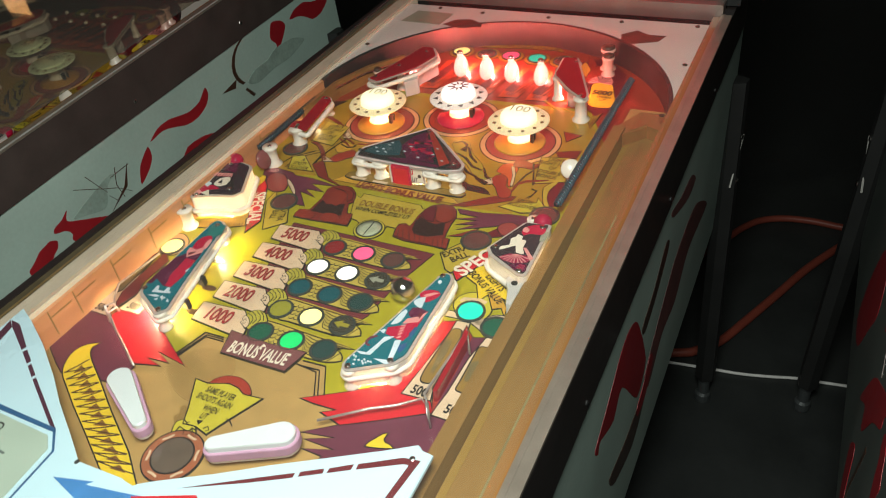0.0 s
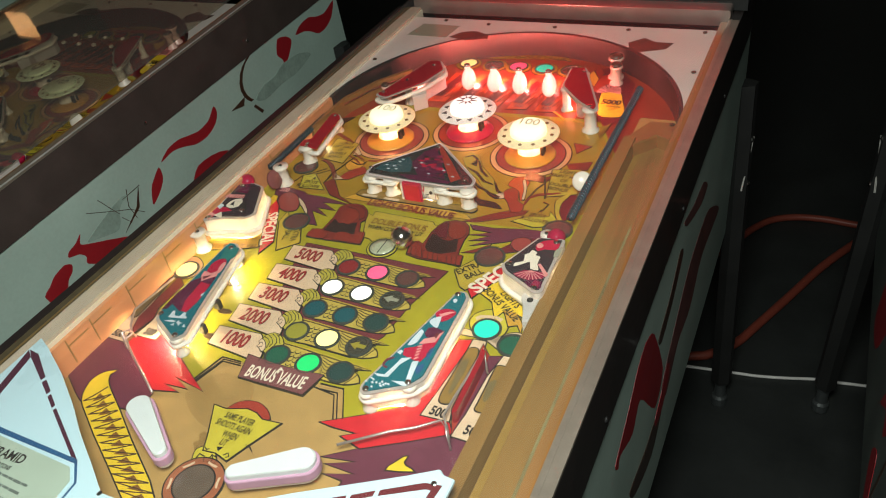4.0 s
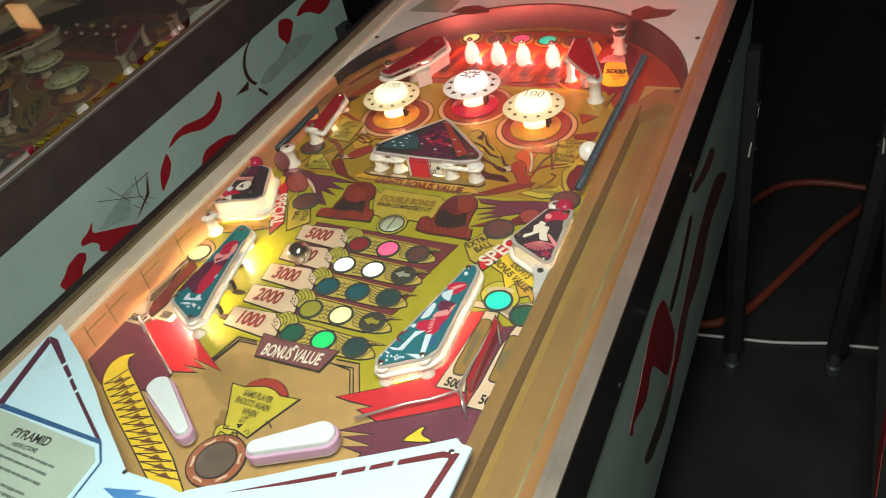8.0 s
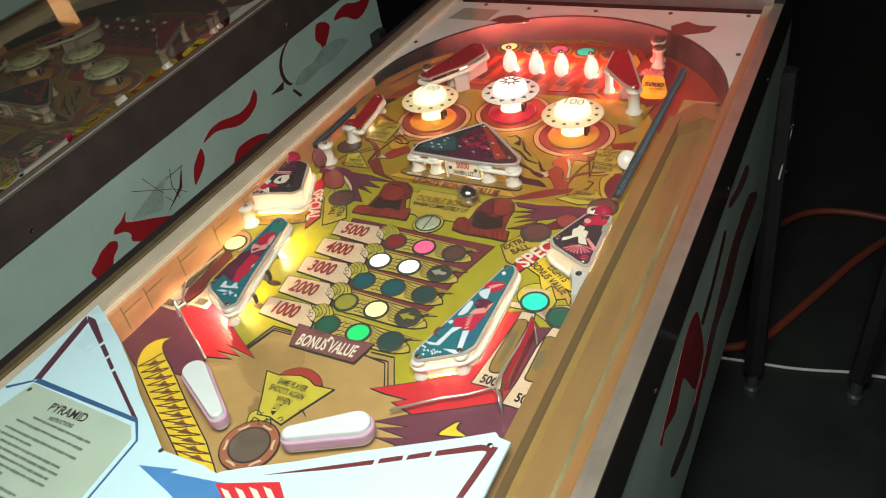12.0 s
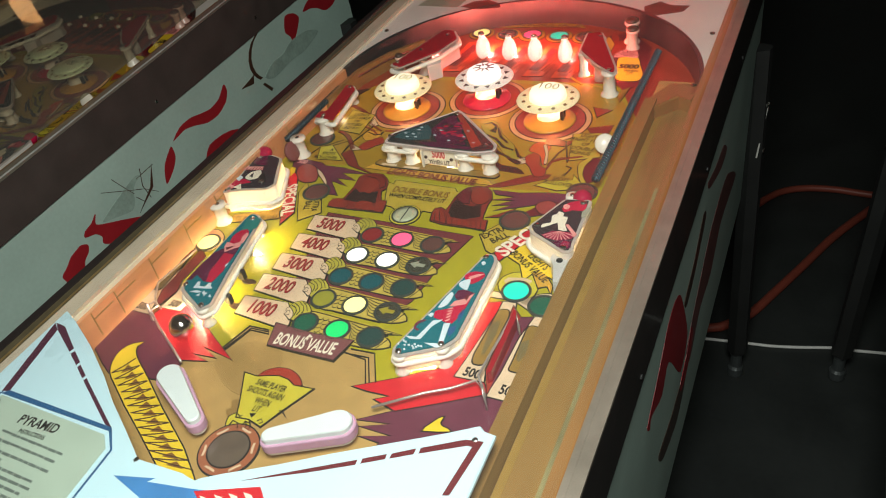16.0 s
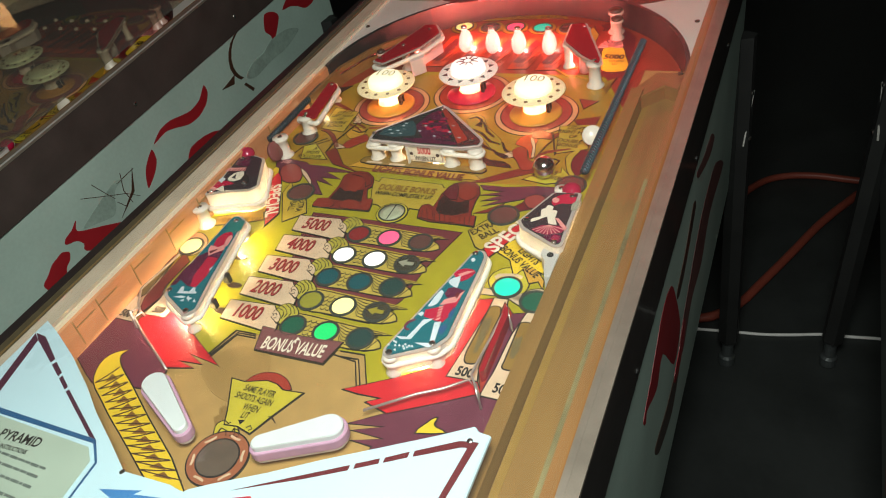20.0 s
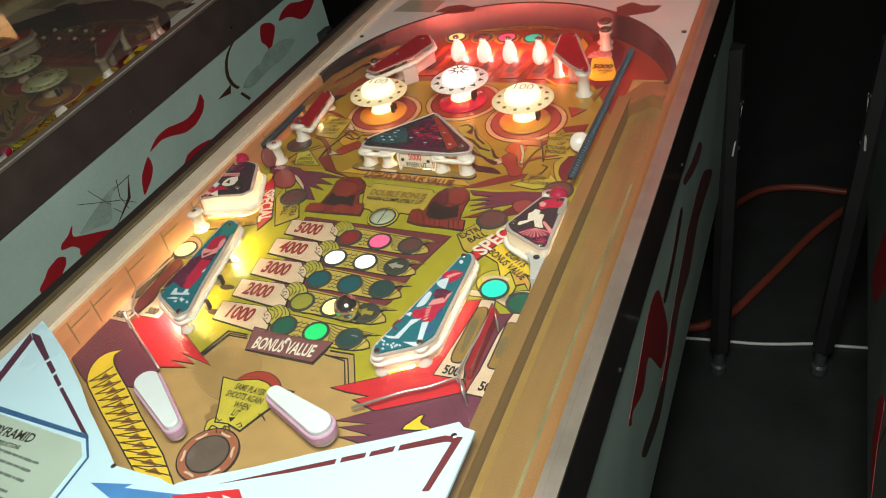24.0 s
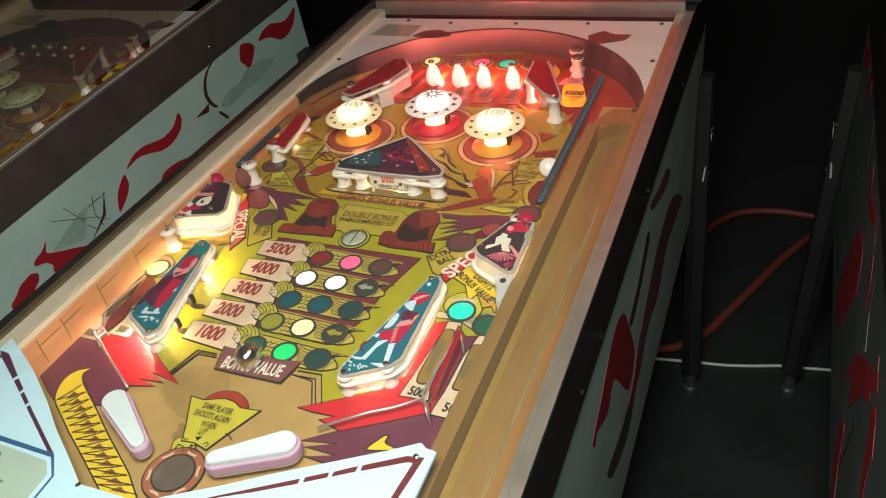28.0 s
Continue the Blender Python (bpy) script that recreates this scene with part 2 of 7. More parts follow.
def lathe(profile, segs=32, at=(0, 0), bm=None):
    """profile: (radius, z) from bottom to top."""
    bm = bm or bmesh.new()
    rings = []
    for r, z in profile:
        if r < 1e-6:
            rings.append([bm.verts.new((at[0], at[1], z))])
        else:
            rings.append([bm.verts.new((at[0] + r * math.cos(2 * math.pi * i / segs), at[1] + r * math.sin(2 * math.pi * i / segs), z)) for i in range(segs)])
    for a, b in zip(rings, rings[1:]):
        for i in range(segs):
            j = (i + 1) % segs
            if len(a) == 1:
                bm.faces.new((a[0], b[j], b[i]))
            elif len(b) == 1:
                bm.faces.new((a[i], a[j], b[0]))
            else:
                bm.faces.new((a[i], a[j], b[j], b[i]))
    if len(rings[0]) > 1:
        bm.faces.new(rings[0][::-1])
    if len(rings[-1]) > 1:
        bm.faces.new(rings[-1])
    return bm


def tube(path, r, segs=8, closed=False, bm=None):
    bm = bm or bmesh.new()
    pts = [Vector(p) for p in path]
    rings = []
    n = len(pts)
    for i, p in enumerate(pts):
        a = pts[(i - 1) % n] if (closed or i) else p
        b = pts[(i + 1) % n] if (closed or i < n - 1) else p
        d = (b - a).normalized()
        u = d.cross(Vector((0, 0, 1)))
        if u.length < 1e-4:
            u = Vector((1, 0, 0))
        u.normalize()
        v = u.cross(d)
        rings.append([bm.verts.new(p + r * (math.cos(2 * math.pi * k / segs) * u + math.sin(2 * math.pi * k / segs) * v)) for k in range(segs)])
    for i in range(n if closed else n - 1):
        a, b = rings[i], rings[(i + 1) % n]
        for k in range(segs):
            bm.faces.new((a[k], a[(k + 1) % segs], b[(k + 1) % segs], b[k]))
    if not closed:
        bm.faces.new(rings[0][::-1])
        bm.faces.new(rings[-1])
    return bm


def rounded(pts, r, steps=5):
    """A polygon with its corners rounded."""
    out = []
    n = len(pts)
    for i in range(n):
        p, a, b = Vector(pts[i]), Vector(pts[i - 1]), Vector(pts[(i + 1) % n])
        da, db = (a - p), (b - p)
        ra = min(r, da.length * 0.45, db.length * 0.45)
        p0, p1 = p + da.normalized() * ra, p + db.normalized() * ra
        for k in range(steps + 1):
            t = k / steps
            out.append(tuple((1 - t) ** 2 * p0 + 2 * t * (1 - t) * p + t * t * p1))
    return out


def grown(pts, w):
    """A polygon with its edges moved out by w."""
    n = len(pts)
    area = sum(pts[i][0] * pts[(i + 1) % n][1] - pts[(i + 1) % n][0] * pts[i][1] for i in range(n))
    s = 1 if area > 0 else -1
    out = []
    for i in range(n):
        p, a, b = Vector(pts[i]), Vector(pts[i - 1]), Vector(pts[(i + 1) % n])
        d0, d1 = (p - a).normalized(), (b - p).normalized()
        n0, n1 = Vector((d0.y, -d0.x)) * s, Vector((d1.y, -d1.x)) * s
        m = n0 + n1
        if m.length < 1e-3:
            m = n0
        m.normalize()
        out.append(tuple(p + m * min(w / max(0.35, m.dot(n0)), 2.5 * w)))
    return out


def circle(x, y, r, n=32, ry=None, turn=0.0):
    ry = ry or r
    c, s = math.cos(radians(turn)), math.sin(radians(turn))
    out = []
    for i in range(n):
        a = 2 * math.pi * i / n
        u, v = r * math.cos(a), ry * math.sin(a)
        out.append((x + u * c - v * s, y + u * s + v * c))
    return out


STEP = 0.00035


def art(name, pts, mat, parent, level=1, line=0.0, label=""):
    """A painted field of the artwork, with a black outline under it."""
    if line:
        link("outline", prism(grown(pts, line * 1.35), 0.0, (level - 0.5) * STEP), BLACK, parent)
    return link(name, prism(pts, 0.0, level * STEP), mat, parent, label)


def lettering(body, x, y, size, mat, parent, turn=0.0, level=6, wide=0.75, bold=0.012, z=0.0, name="lettering", align="CENTER", thick=0.0002, m=None):
    cu = bpy.data.curves.new("lettering", "FONT")
    cu.body, cu.size, cu.align_x, cu.align_y = body, 1.0, align, "CENTER"
    cu.offset, cu.resolution_u = bold, 3
    cu.space_line = 0.95
    ob = bpy.data.objects.new("lettering", cu)
    scene.collection.objects.link(ob)
    me = bpy.data.meshes.new_from_object(ob.evaluated_get(bpy.context.evaluated_depsgraph_get()))
    bpy.data.objects.remove(ob)
    bpy.data.curves.remove(cu)
    me.transform(Matrix.Diagonal((size * wide, size, 1, 1)))
    me.materials.clear()
    me.materials.append(mat)
    out = new(name, me)
    out.parent = parent
    out.matrix_basis = m if m is not None else pose(x, y, z + level * STEP + thick, 0, 0, turn)
    return out

# ---- setting ----
def structure(name, bm, mat, label, category):
    return tagged(link(name, bm, mat), label, category, kind="structure")


structure("floor", box(-4, -3, -0.1, 4, 5, 0), FLOOR, "black glossy floor of a dim arcade room", "floor")
structure("wall_back", box(-4, 5.0, 0, 4, 5.1, 2.9), ROOM, "back wall of the room, pale to bounce light", "wall")
structure("wall_front", box(-4, -3.1, 0, 4, -3.0, 2.9), ROOM, "unseen wall behind the player, pale to bounce light", "wall")
structure("wall_west", box(-4.1, -3, 0, -4, 5, 2.9), ROOM, "unseen side wall, pale to bounce light", "wall")
structure("wall_east", box(4.0, -3, 0, 4.1, 5, 2.9), ROOM, "unseen side wall, pale to bounce light", "wall")
structure("ceiling", box(-4, -3, 2.9, 4, 5, 3.0), ROOM, "unseen ceiling of the arcade room, pale to bounce light", "ceiling")

# ---- pinball machine ----
X0, X1 = -0.234, 0.287          # inner walls
TX, TY = -0.0040, 0.2925        # the drop target
Y0, Y1 = -0.40, 0.78
INSERT_COLOURS = {
    "red": ((0.25, 0.02, 0.02), (1.0, 0.1, 0.22)), "white": ((0.42, 0.45, 0.3), (1.0, 0.98, 0.86)),
    "teal": ((0.008, 0.085, 0.10), (0.01, 0.62, 0.42)), "smoke": ((0.02, 0.055, 0.048), (1, 1, 1)), "yellow": ((0.3, 0.28, 0.03), (1.0, 0.88, 0.3)),
    "green": ((0.012, 0.10, 0.055), (0.01, 0.62, 0.15)), "dark": ((0.05, 0.045, 0.03), (1, 1, 1)), "brown": ((0.12, 0.05, 0.04), (1, 1, 1)),
}
INSERT_MATS = {}


def insert_mat(colour, on):
    if (colour, on) not in INSERT_MATS:
        dim, glow = INSERT_COLOURS[colour]
        INSERT_MATS[colour, on] = material(f"{colour}_insert_{'lit' if on else 'unlit'}", glow if on else dim, 0.2, 0, 0.1, 150, 0.05, 1500, emit=on * 0.9, glow=glow, coat=0.4)
    return INSERT_MATS[colour, on]


def glowing(name, colour, through=0.5, rough=0.25):
    """Plastic that lets the light of the lamps under it through."""
    m = bpy.data.materials.new(name)
    m.use_nodes = True
    nt = m.node_tree
    b = nt.nodes["Principled BSDF"]
    b.inputs["Base Color"].default_value = (*colour, 1)
    b.inputs["Roughness"].default_value = rough
    t = nt.nodes.new("ShaderNodeBsdfTranslucent")
    t.inputs["Color"].default_value = (*colour, 1)
    n = nt.nodes.new("ShaderNodeTexNoise")
    n.inputs["Scale"].default_value = 90
    co = nt.nodes.new("ShaderNodeTexCoord")
    nt.links.new(co.outputs["Object"], n.inputs["Vector"])
    bp = nt.nodes.new("ShaderNodeBump")
    bp.inputs["Strength"].default_value, bp.inputs["Distance"].default_value = 0.08, 0.002
    nt.links.new(n.outputs["Fac"], bp.inputs["Height"])
    nt.links.new(bp.outputs[0], b.inputs["Normal"])
    mx = nt.nodes.new("ShaderNodeMixShader")
    mx.inputs[0].default_value = through
    nt.links.new(b.outputs[0], mx.inputs[1])
    nt.links.new(t.outputs[0], mx.inputs[2])
    nt.links.new(mx.outputs[0], nt.nodes["Material Output"].inputs["Surface"])
    return m


def clear(name, tint=(1, 1, 1), gloss=0.06, share=0.06, dust=0.0):
    m = bpy.data.materials.new(name)
    m.use_nodes = True
    nt = m.node_tree
    tr = nt.nodes.new("ShaderNodeBsdfTransparent")
    tr.inputs["Color"].default_value = (*tint, 1)
    gl = nt.nodes.new("ShaderNodeBsdfGlossy")
    gl.inputs["Roughness"].default_value = gloss
    mx = nt.nodes.new("ShaderNodeMixShader")
    mx.inputs[0].default_value = share
    nt.links.new(tr.outputs[0], mx.inputs[1])
    nt.links.new(gl.outputs[0], mx.inputs[2])
    # a film of dust that scatters a little light
    df = nt.nodes.new("ShaderNodeBsdfDiffuse")
    df.inputs["Color"].default_value = (0.8, 0.82, 0.78, 1)
    co = nt.nodes.new("ShaderNodeTexCoord")
    n = nt.nodes.new("ShaderNodeTexNoise")
    n.inputs["Scale"].default_value, n.inputs["Detail"].default_value = 7.0, 5
    nt.links.new(co.outputs["Object"], n.inputs["Vector"])
    mr = nt.nodes.new("ShaderNodeMapRange")
    mr.inputs[3].default_value, mr.inputs[4].default_value = dust * 0.6, dust * 1.4
    nt.links.new(n.outputs["Fac"], mr.inputs[0])
    m2 = nt.nodes.new("ShaderNodeMixShader")
    nt.links.new(mr.outputs[0], m2.inputs[0])
    nt.links.new(mx.outputs[0], m2.inputs[1])
    nt.links.new(df.outputs[0], m2.inputs[2])
    nt.links.new(m2.outputs[0], nt.nodes["Material Output"].inputs["Surface"])
    return m


FOOT_METAL = material("dull_grey_metal", (0.08, 0.09, 0.09), 0.45, 0.4, 0.25, 60)
SKIRT_AMBER = material("amber_plastic", (0.55, 0.26, 0.03), 0.35, 0, 0.1, 60, coat=0.2)
# pale edge colour; along the side rail it paints the highlight
PALE_EDGE = material("pale_highlight_edge", (0.75, 0.73, 0.68), 0.3, 0.5, 0.3, 40)
OLIVE_METAL = material("dull_olive_metal", (0.13, 0.105, 0.06), 0.4, 0.4, 0.25, 60)
BRASS = material("dull_brass", (0.36, 0.25, 0.11), 0.35, 0.6, 0.2, 60)
# colour that paints the blurred green reflection in the shooter lane
STREAK_GREEN = material("green_reflection_paint", (0.20, 0.17, 0.07), 0.5, 0, 0.6, 14, 0.05, 200)
GLASS = clear("machine_glass", (0.985, 0.99, 0.985), 0.03, 0.028, 0.012)
# besides the dust, a tint darkens the field, standing in for dimness
DIMMING_GLASS = clear("dusty_dimming_glass", (0.66, 0.62, 0.52), 0.025, 0.05, 0.05)
CLEAR_RIM = material("clear_plastic_rim", (0.62, 0.5, 0.48), 0.1, 0, 0.1, 60, coat=0.6)
CLEAR_PLASTIC = clear("clear_acrylic", (0.9, 0.9, 0.86), 0.08)
RED_CLEAR = glowing("red_acrylic", (0.45, 0.008, 0.02), 0.35, 0.12)
TEAL_CLEAR = glowing("teal_acrylic", (0.015, 0.2, 0.24), 0.35, 0.12)
DARK_CLEAR = glowing("smoky_printed_acrylic", (0.05, 0.035, 0.04), 0.3, 0.12)
CLEAR_EDGE = glowing("frosted_clear_edge", (0.62, 0.55, 0.5), 0.45, 0.15)
TEAL_PRINT = material("dark_teal_print", (0.03, 0.075, 0.085), 0.25, 0, 0.3, 60, coat=0.4)
ROSE_PLASTIC = material("rose_print", (0.30, 0.02, 0.06), 0.25, 0, 0.2, 60, coat=0.4)
ROSE_PLASTIC_PALE = material("pale_rosy_plastic", (0.66, 0.40, 0.32), 0.3, 0, 0.1, 60, coat=0.3)
ROSE_CLEAR = glowing("rosy_acrylic", (0.30, 0.10, 0.09), 0.35, 0.15)
JEWEL = glowing("crimson_jewel", (0.5, 0.012, 0.06), 0.3, 0.1)
WIRE_DULL = material("dull_steel_wire", (0.62, 0.55, 0.5), 0.35, 0.7, 0.1, 100)
SMOKE = clear("smoke_grey_acrylic", (0.34, 0.24, 0.26), 0.06, 0.12, 0.03)
MILK = glowing("milky_white_plastic", (0.85, 0.82, 0.78), 0.5, 0.3)
CAP_LIT = material("lit_bumper_cap", (0.85, 0.83, 0.75), 0.3, 0, 0.05, 60, emit=0.95, glow=(1.0, 0.88, 0.5))
CAP_LIT_RED = material("lit_white_bumper_cap", (0.85, 0.82, 0.78), 0.3, 0, 0.05, 60, emit=0.9, glow=(1.0, 0.9, 0.82))
# rims emit a little in place of cap light passing through them
CAP_RIM = material("glowing_ivory_cap_rim", (0.85, 0.7, 0.42), 0.3, 0, 0.05, 60, emit=0.22, glow=(1.0, 0.78, 0.4))
CAP_RIM_PALE = material("glowing_pale_cap_rim", (0.85, 0.76, 0.68), 0.3, 0, 0.05, 60, emit=0.2, glow=(1.0, 0.72, 0.58))
CAP_OFF = material("ivory_bumper_cap", (0.8, 0.9, 0.62), 0.35, 0, 0.08, 60)
# guides emit by themselves, standing in for bulb light through the plastic
GUIDE_GLOW = material("lane_guide_glow", (0.85, 0.8, 0.74), 0.3, 0, 0.05, 60, emit=0.6, glow=(1.0, 0.58, 0.46))
RIB_DARK = material("dark_spring_steel", (0.02, 0.04, 0.05), 0.35, 0.5, 0.2, 100)
RIB = material("teal_spring_steel", (0.018, 0.085, 0.11), 0.3, 0.5, 0.2, 100)
WIRE = material("steel_wire", (0.7, 0.68, 0.64), 0.2, 1, 0.1, 100)
PALE_PRINT = material("pale_blue_print", (0.6, 0.7, 0.74), 0.25, 0, 0.1, 60, coat=0.4)
PLUM_PLASTIC = material("plum_print", (0.10, 0.012, 0.04), 0.25, 0, 0.3, 60, coat=0.4)
RED_PLASTIC = material("red_plastic", (0.48, 0.01, 0.045), 0.2, 0, 0.1, 60, coat=0.4)
CAP_PRINT = material("faded_grey_cap_print", (0.22, 0.22, 0.20), 0.4)
SCORE_LIT = material("lit_score_window", (1, 0.7, 0.35), 0.4, 0, 0.1, 30, emit=9, glow=(1.0, 0.5, 0.2))
BACK_RED = material("lit_red_glass", (0.7, 0.03, 0.03), 0.3, 0, 0.12, 12, emit=0.25, glow=(1.0, 0.05, 0.05))


def stand(machine):
    """Four splayed legs with a bright edge and dull steel levelling feet."""
    for x, s in ((-0.262, -1), (0.312, 1)):
        for ya, yb in ((-0.45, -0.47), (0.985, 0.925)):
            tip = Vector((x + s * 0.028, yb, -0.896 / 0.99756 - yb * 0.0699))
            a, b = Vector((x + s * 0.004, ya, -0.15)), tip + Vector((0, 0, 0.08))
            leg = part("leg", tube([tuple(a), tuple(b)], 0.023, 6), BLACK_CAB, machine, "dark metal leg")
            part("bright_edge", tube([tuple(a.lerp(b, 0.15) + Vector((s * 0.0215, 0.006, 0))), tuple(a.lerp(b, 0.29) + Vector((s * 0.010, -0.0225, 0)))], 0.0020, 5), PALE_EDGE, leg)
            for t in (0.15, 0.28):
                part("bolt", lathe([(0.006, 0), (0.006, 0.003), (0.003, 0.005), (0, 0.005)], 8), STEEL, leg).matrix_basis = Matrix.Translation(a.lerp(b, t) + Vector((s * 0.018, -0.004, 0))) @ pose(0, 0, 0, 0, 90 * s, 0)
            part("foot", lathe([(0.017, 0), (0.018, 0.004), (0.018, 0.022), (0.013, 0.028), (0.013, 0.060), (0.016, 0.064), (0.016, 0.085)], 16), FOOT_METAL, leg, "dull grey levelling foot").matrix_basis = Matrix.Translation(tip) @ pose(0, 0, 0, -4, 0, 0)


def build_machine(where, lit, label, skirt):
    machine = new("pinball_machine")
    machine.matrix_basis = where
    tagged(machine, label, "pinball machine", "row of pinball machines")
    P = lambda name, bm, mat, label="", smooth=False: part(name, bm, mat, machine, label, smooth)
    field = P("playfield", box(X0, Y0, -0.013, X1, Y1 + 0.02, 0), TAN, "painted plywood playfield in yellow, plum and tan")
    A = lambda name, pts, mat, level=2, line=0.0: art(name, pts, mat, field, level, line)

    # cabinet
    z0, z1 = skirt
    P("inner_wall", box(-0.2505, Y0, -0.05, X0, Y1 + 0.02, z1 - 0.003), WALL_CREAM, "cream painted inner side wall")
    P("inner_wall", box(X1, Y0, -0.05, 0.2995, Y1 + 0.02, z1 - 0.003), WOOD_WALL, "orange-brown varnished inner side wall")
    for s, xi, xo in ((1, 0.2985, 0.3145), (-1, -0.2405, -0.2825)):
        x0, x1 = min(xi, xo), max(xi, xo)
        if s > 0:
            P("side_rail", box(x0, -0.45, z1 - 0.0025, x1, Y1 + 0.02, z1 + 0.0015, bevel=0.0012), RAIL_STEEL, "worn bright metal side rail")
            P("glass_channel", box(x0 + 0.002, -0.45, z1 + 0.0016, x0 + 0.006, Y1 + 0.02, z1 + 0.002), RAIL_STEEL, "worn metal glass channel")
        else:
            P("side_rail", box(-0.2560, -0.45, z1 - 0.0025, -0.2355, Y1 + 0.02, z1 + 0.0015, bevel=0.0012), RAIL_CREAM, "scuffed cream strip of the side rail")
            P("glass_channel", box(-0.2715, -0.45, z1 - 0.0025, -0.2562, Y1 + 0.02, z1 + 0.0005), OLIVE_METAL, "dull olive metal channel of the side rail")
            P("channel_line", box(-0.2615, -0.45, z1 + 0.0006, -0.2595, Y1 + 0.02, z1 + 0.0016), BRASS, "thin brass line along the side rail")
            # dark strip paints the shade along the rail's outer edge
            P("rail_shade_lip", box(-0.2825, -0.45, z1 - 0.0025, -0.2717, Y1 + 0.02, z1 + 0.0016, bevel=0.001), BLACK_RAIL if lit else RAIL_LIFTED, "outer lip of the side rail, dark colour put in for its shade")
        a, b = (0.300, 0.3145) if s > 0 else (-0.2825, -0.251)
        sk = bmesh.new()
        v = [[sk.verts.new((x, y, z)) for x in (a, b)] for y, z in ((-0.46, z0 + (0.015 if lit else 0.0245)), (1.0, z0 + (0.010 if lit else -0.0032)), (1.0, z1 - 0.003), (-0.46, z1 - 0.003))]
        for i in range(4):
            sk.faces.new((v[i][0], v[i][1], v[(i + 1) % 4][1], v[(i + 1) % 4][0]))
        sk.faces.new([p[0] for p in v])
        sk.faces.new([p[1] for p in v][::-1])
        P("rail_skirt", sk, BLACK_RAIL if lit else RAIL_LIFTED, "black metal skirt of the side rail" if lit else "black metal skirt of the side rail, lightened for the light on it")
        for y in (-0.3, 0.05, 0.4, 0.7):
            P("screw", lathe([(0.003, 0), (0.003, 0.001), (0.001, 0.002), (0, 0.002)], 10), BLACK_CAB if lit else STEEL).matrix_basis = pose(b if s > 0 else a, y, z0 + 0.03, 0, 90 * s, 0)
        c = 0.3115 if s > 0 else -0.2795
        side = P("cabinet_side", box(min(c, c - s * 0.014), -0.46, -0.47, max(c, c - s * 0.014), 1.02, z0 + 0.01), CAB_PAINT, "pale green cabinet side with crimson flames")
        flames(side, c, s, z0, not lit)
    P("cabinet_bottom", box(-0.247, -0.45, -0.47, 0.297, 1.02, -0.455), BLACK_CAB)
    P("cabinet_front", box(-0.2795, -0.4745, -0.47, 0.3115, -0.4605, z1 - 0.02), CAB_PAINT)
    P("cabinet_back", box(-0.247, 1.005, -0.454, 0.297, 1.02, 0.0), BLACK_CAB)
    P("lock_bar", box(-0.286, -0.48, z1 - 0.019, 0.318, -0.412, z1 + 0.006, bevel=0.004), STEEL, "polished steel lock bar")
    P("backbox", box(-0.27, Y1 + 0.06, z1 + 0.0, 0.32, 1.1, 0.72, bevel=0.006), BLACK_CAB, "black backbox")
    P("back_glass", box(-0.23, Y1 + 0.052, z1 + 0.03, 0.285, Y1 + 0.058, 0.6), BACK_RED if lit else RED_PLASTIC, "red glowing lower back glass" if lit else "dark red back glass")
    P("back_rail", box(-0.25, Y1 + 0.021, z1 - 0.01, 0.30, Y1 + 0.05, z1 + 0.015, bevel=0.002), BACK_METAL, "brushed metal rail below the back glass")
    if not lit:
        # thin strip that paints the bright highlight line on the rail
        P("rail_highlight", box(0.3128, -0.45, z1 + 0.0016, 0.3146, Y1 + 0.02, z1 + 0.0034, bevel=0.0006), PALE_EDGE, "pale highlight painted along the edge of the side rail")
    stand(machine)
    glass = P("glass", box(-0.2385, 0, 0, 0.2998, Y1 + 0.43, 0.004), GLASS if lit else DIMMING_GLASS, "clear glass sheet" if lit else "dusty glass sheet, tinted to darken the field below")
    glass.matrix_basis = pose(0, -0.41, z1 + 0.0055, 0.95 if lit else 0.6, 0, 0)
    glass.visible_shadow = False

    # wooden rails and ball guides
    P("side_board", box(X0, -0.10, 0, X0 + 0.005, 0.47, 0.038), WOOD_ORANGE, "orange varnished wooden side board")
    for y in (-0.080, -0.045, 0.012, 0.075, 0.135, 0.21, 0.30):
        P("panel_seam", box(X0 + 0.005, y, 0.006, X0 + 0.0056, y + 0.0014, 0.037), DARK_TAN)
        P("panel_seam", box(X0 + 0.005, y + 0.0018, 0.028, X0 + 0.0056, y + 0.030, 0.0294), DARK_TAN)
    P("lane_rail", box(0.2225, -0.40, 0, 0.2375, 0.47, 0.024, bevel=0.0015), WOOD_GOLD, "varnished wooden rail of the shooter lane")
    A("shooter_lane", [(0.238, -0.40), (X1, -0.40), (X1, 0.50), (0.238, 0.50)], WOOD_GOLD, 3)
    # flat dark strip; the groove's shade is put into its colour
    A("lane_groove_shade", [(0.2385, -0.40), (0.2455, -0.40), (0.2455, 0.50), (0.2385, 0.50)], DARK_TAN, 4)
    # added strip carrying the lane's green reflection as colour
    P("reflection_strip", box(0.2725, -0.40, 0, 0.2795, 0.30, 0.006, bevel=0.001), STREAK_GREEN, "raised strip painted as the pale green reflection along the shooter lane")
    P("lane_end", prism([(0.2225, 0.47), (0.2375, 0.455), (0.262, 0.485), (0.280, 0.475), (0.287, 0.52), (0.245, 0.52)], 0, 0.02, bevel=0.002), WOOD_WALL, "curved wooden end of the lane rail")
    AC = (0.030, 0.468)
    ring = [(AC[0] - 0.262 * math.cos(a), AC[1] + 0.270 * math.sin(a)) for a in [math.pi * i / 48 for i in range(0, 49)]]
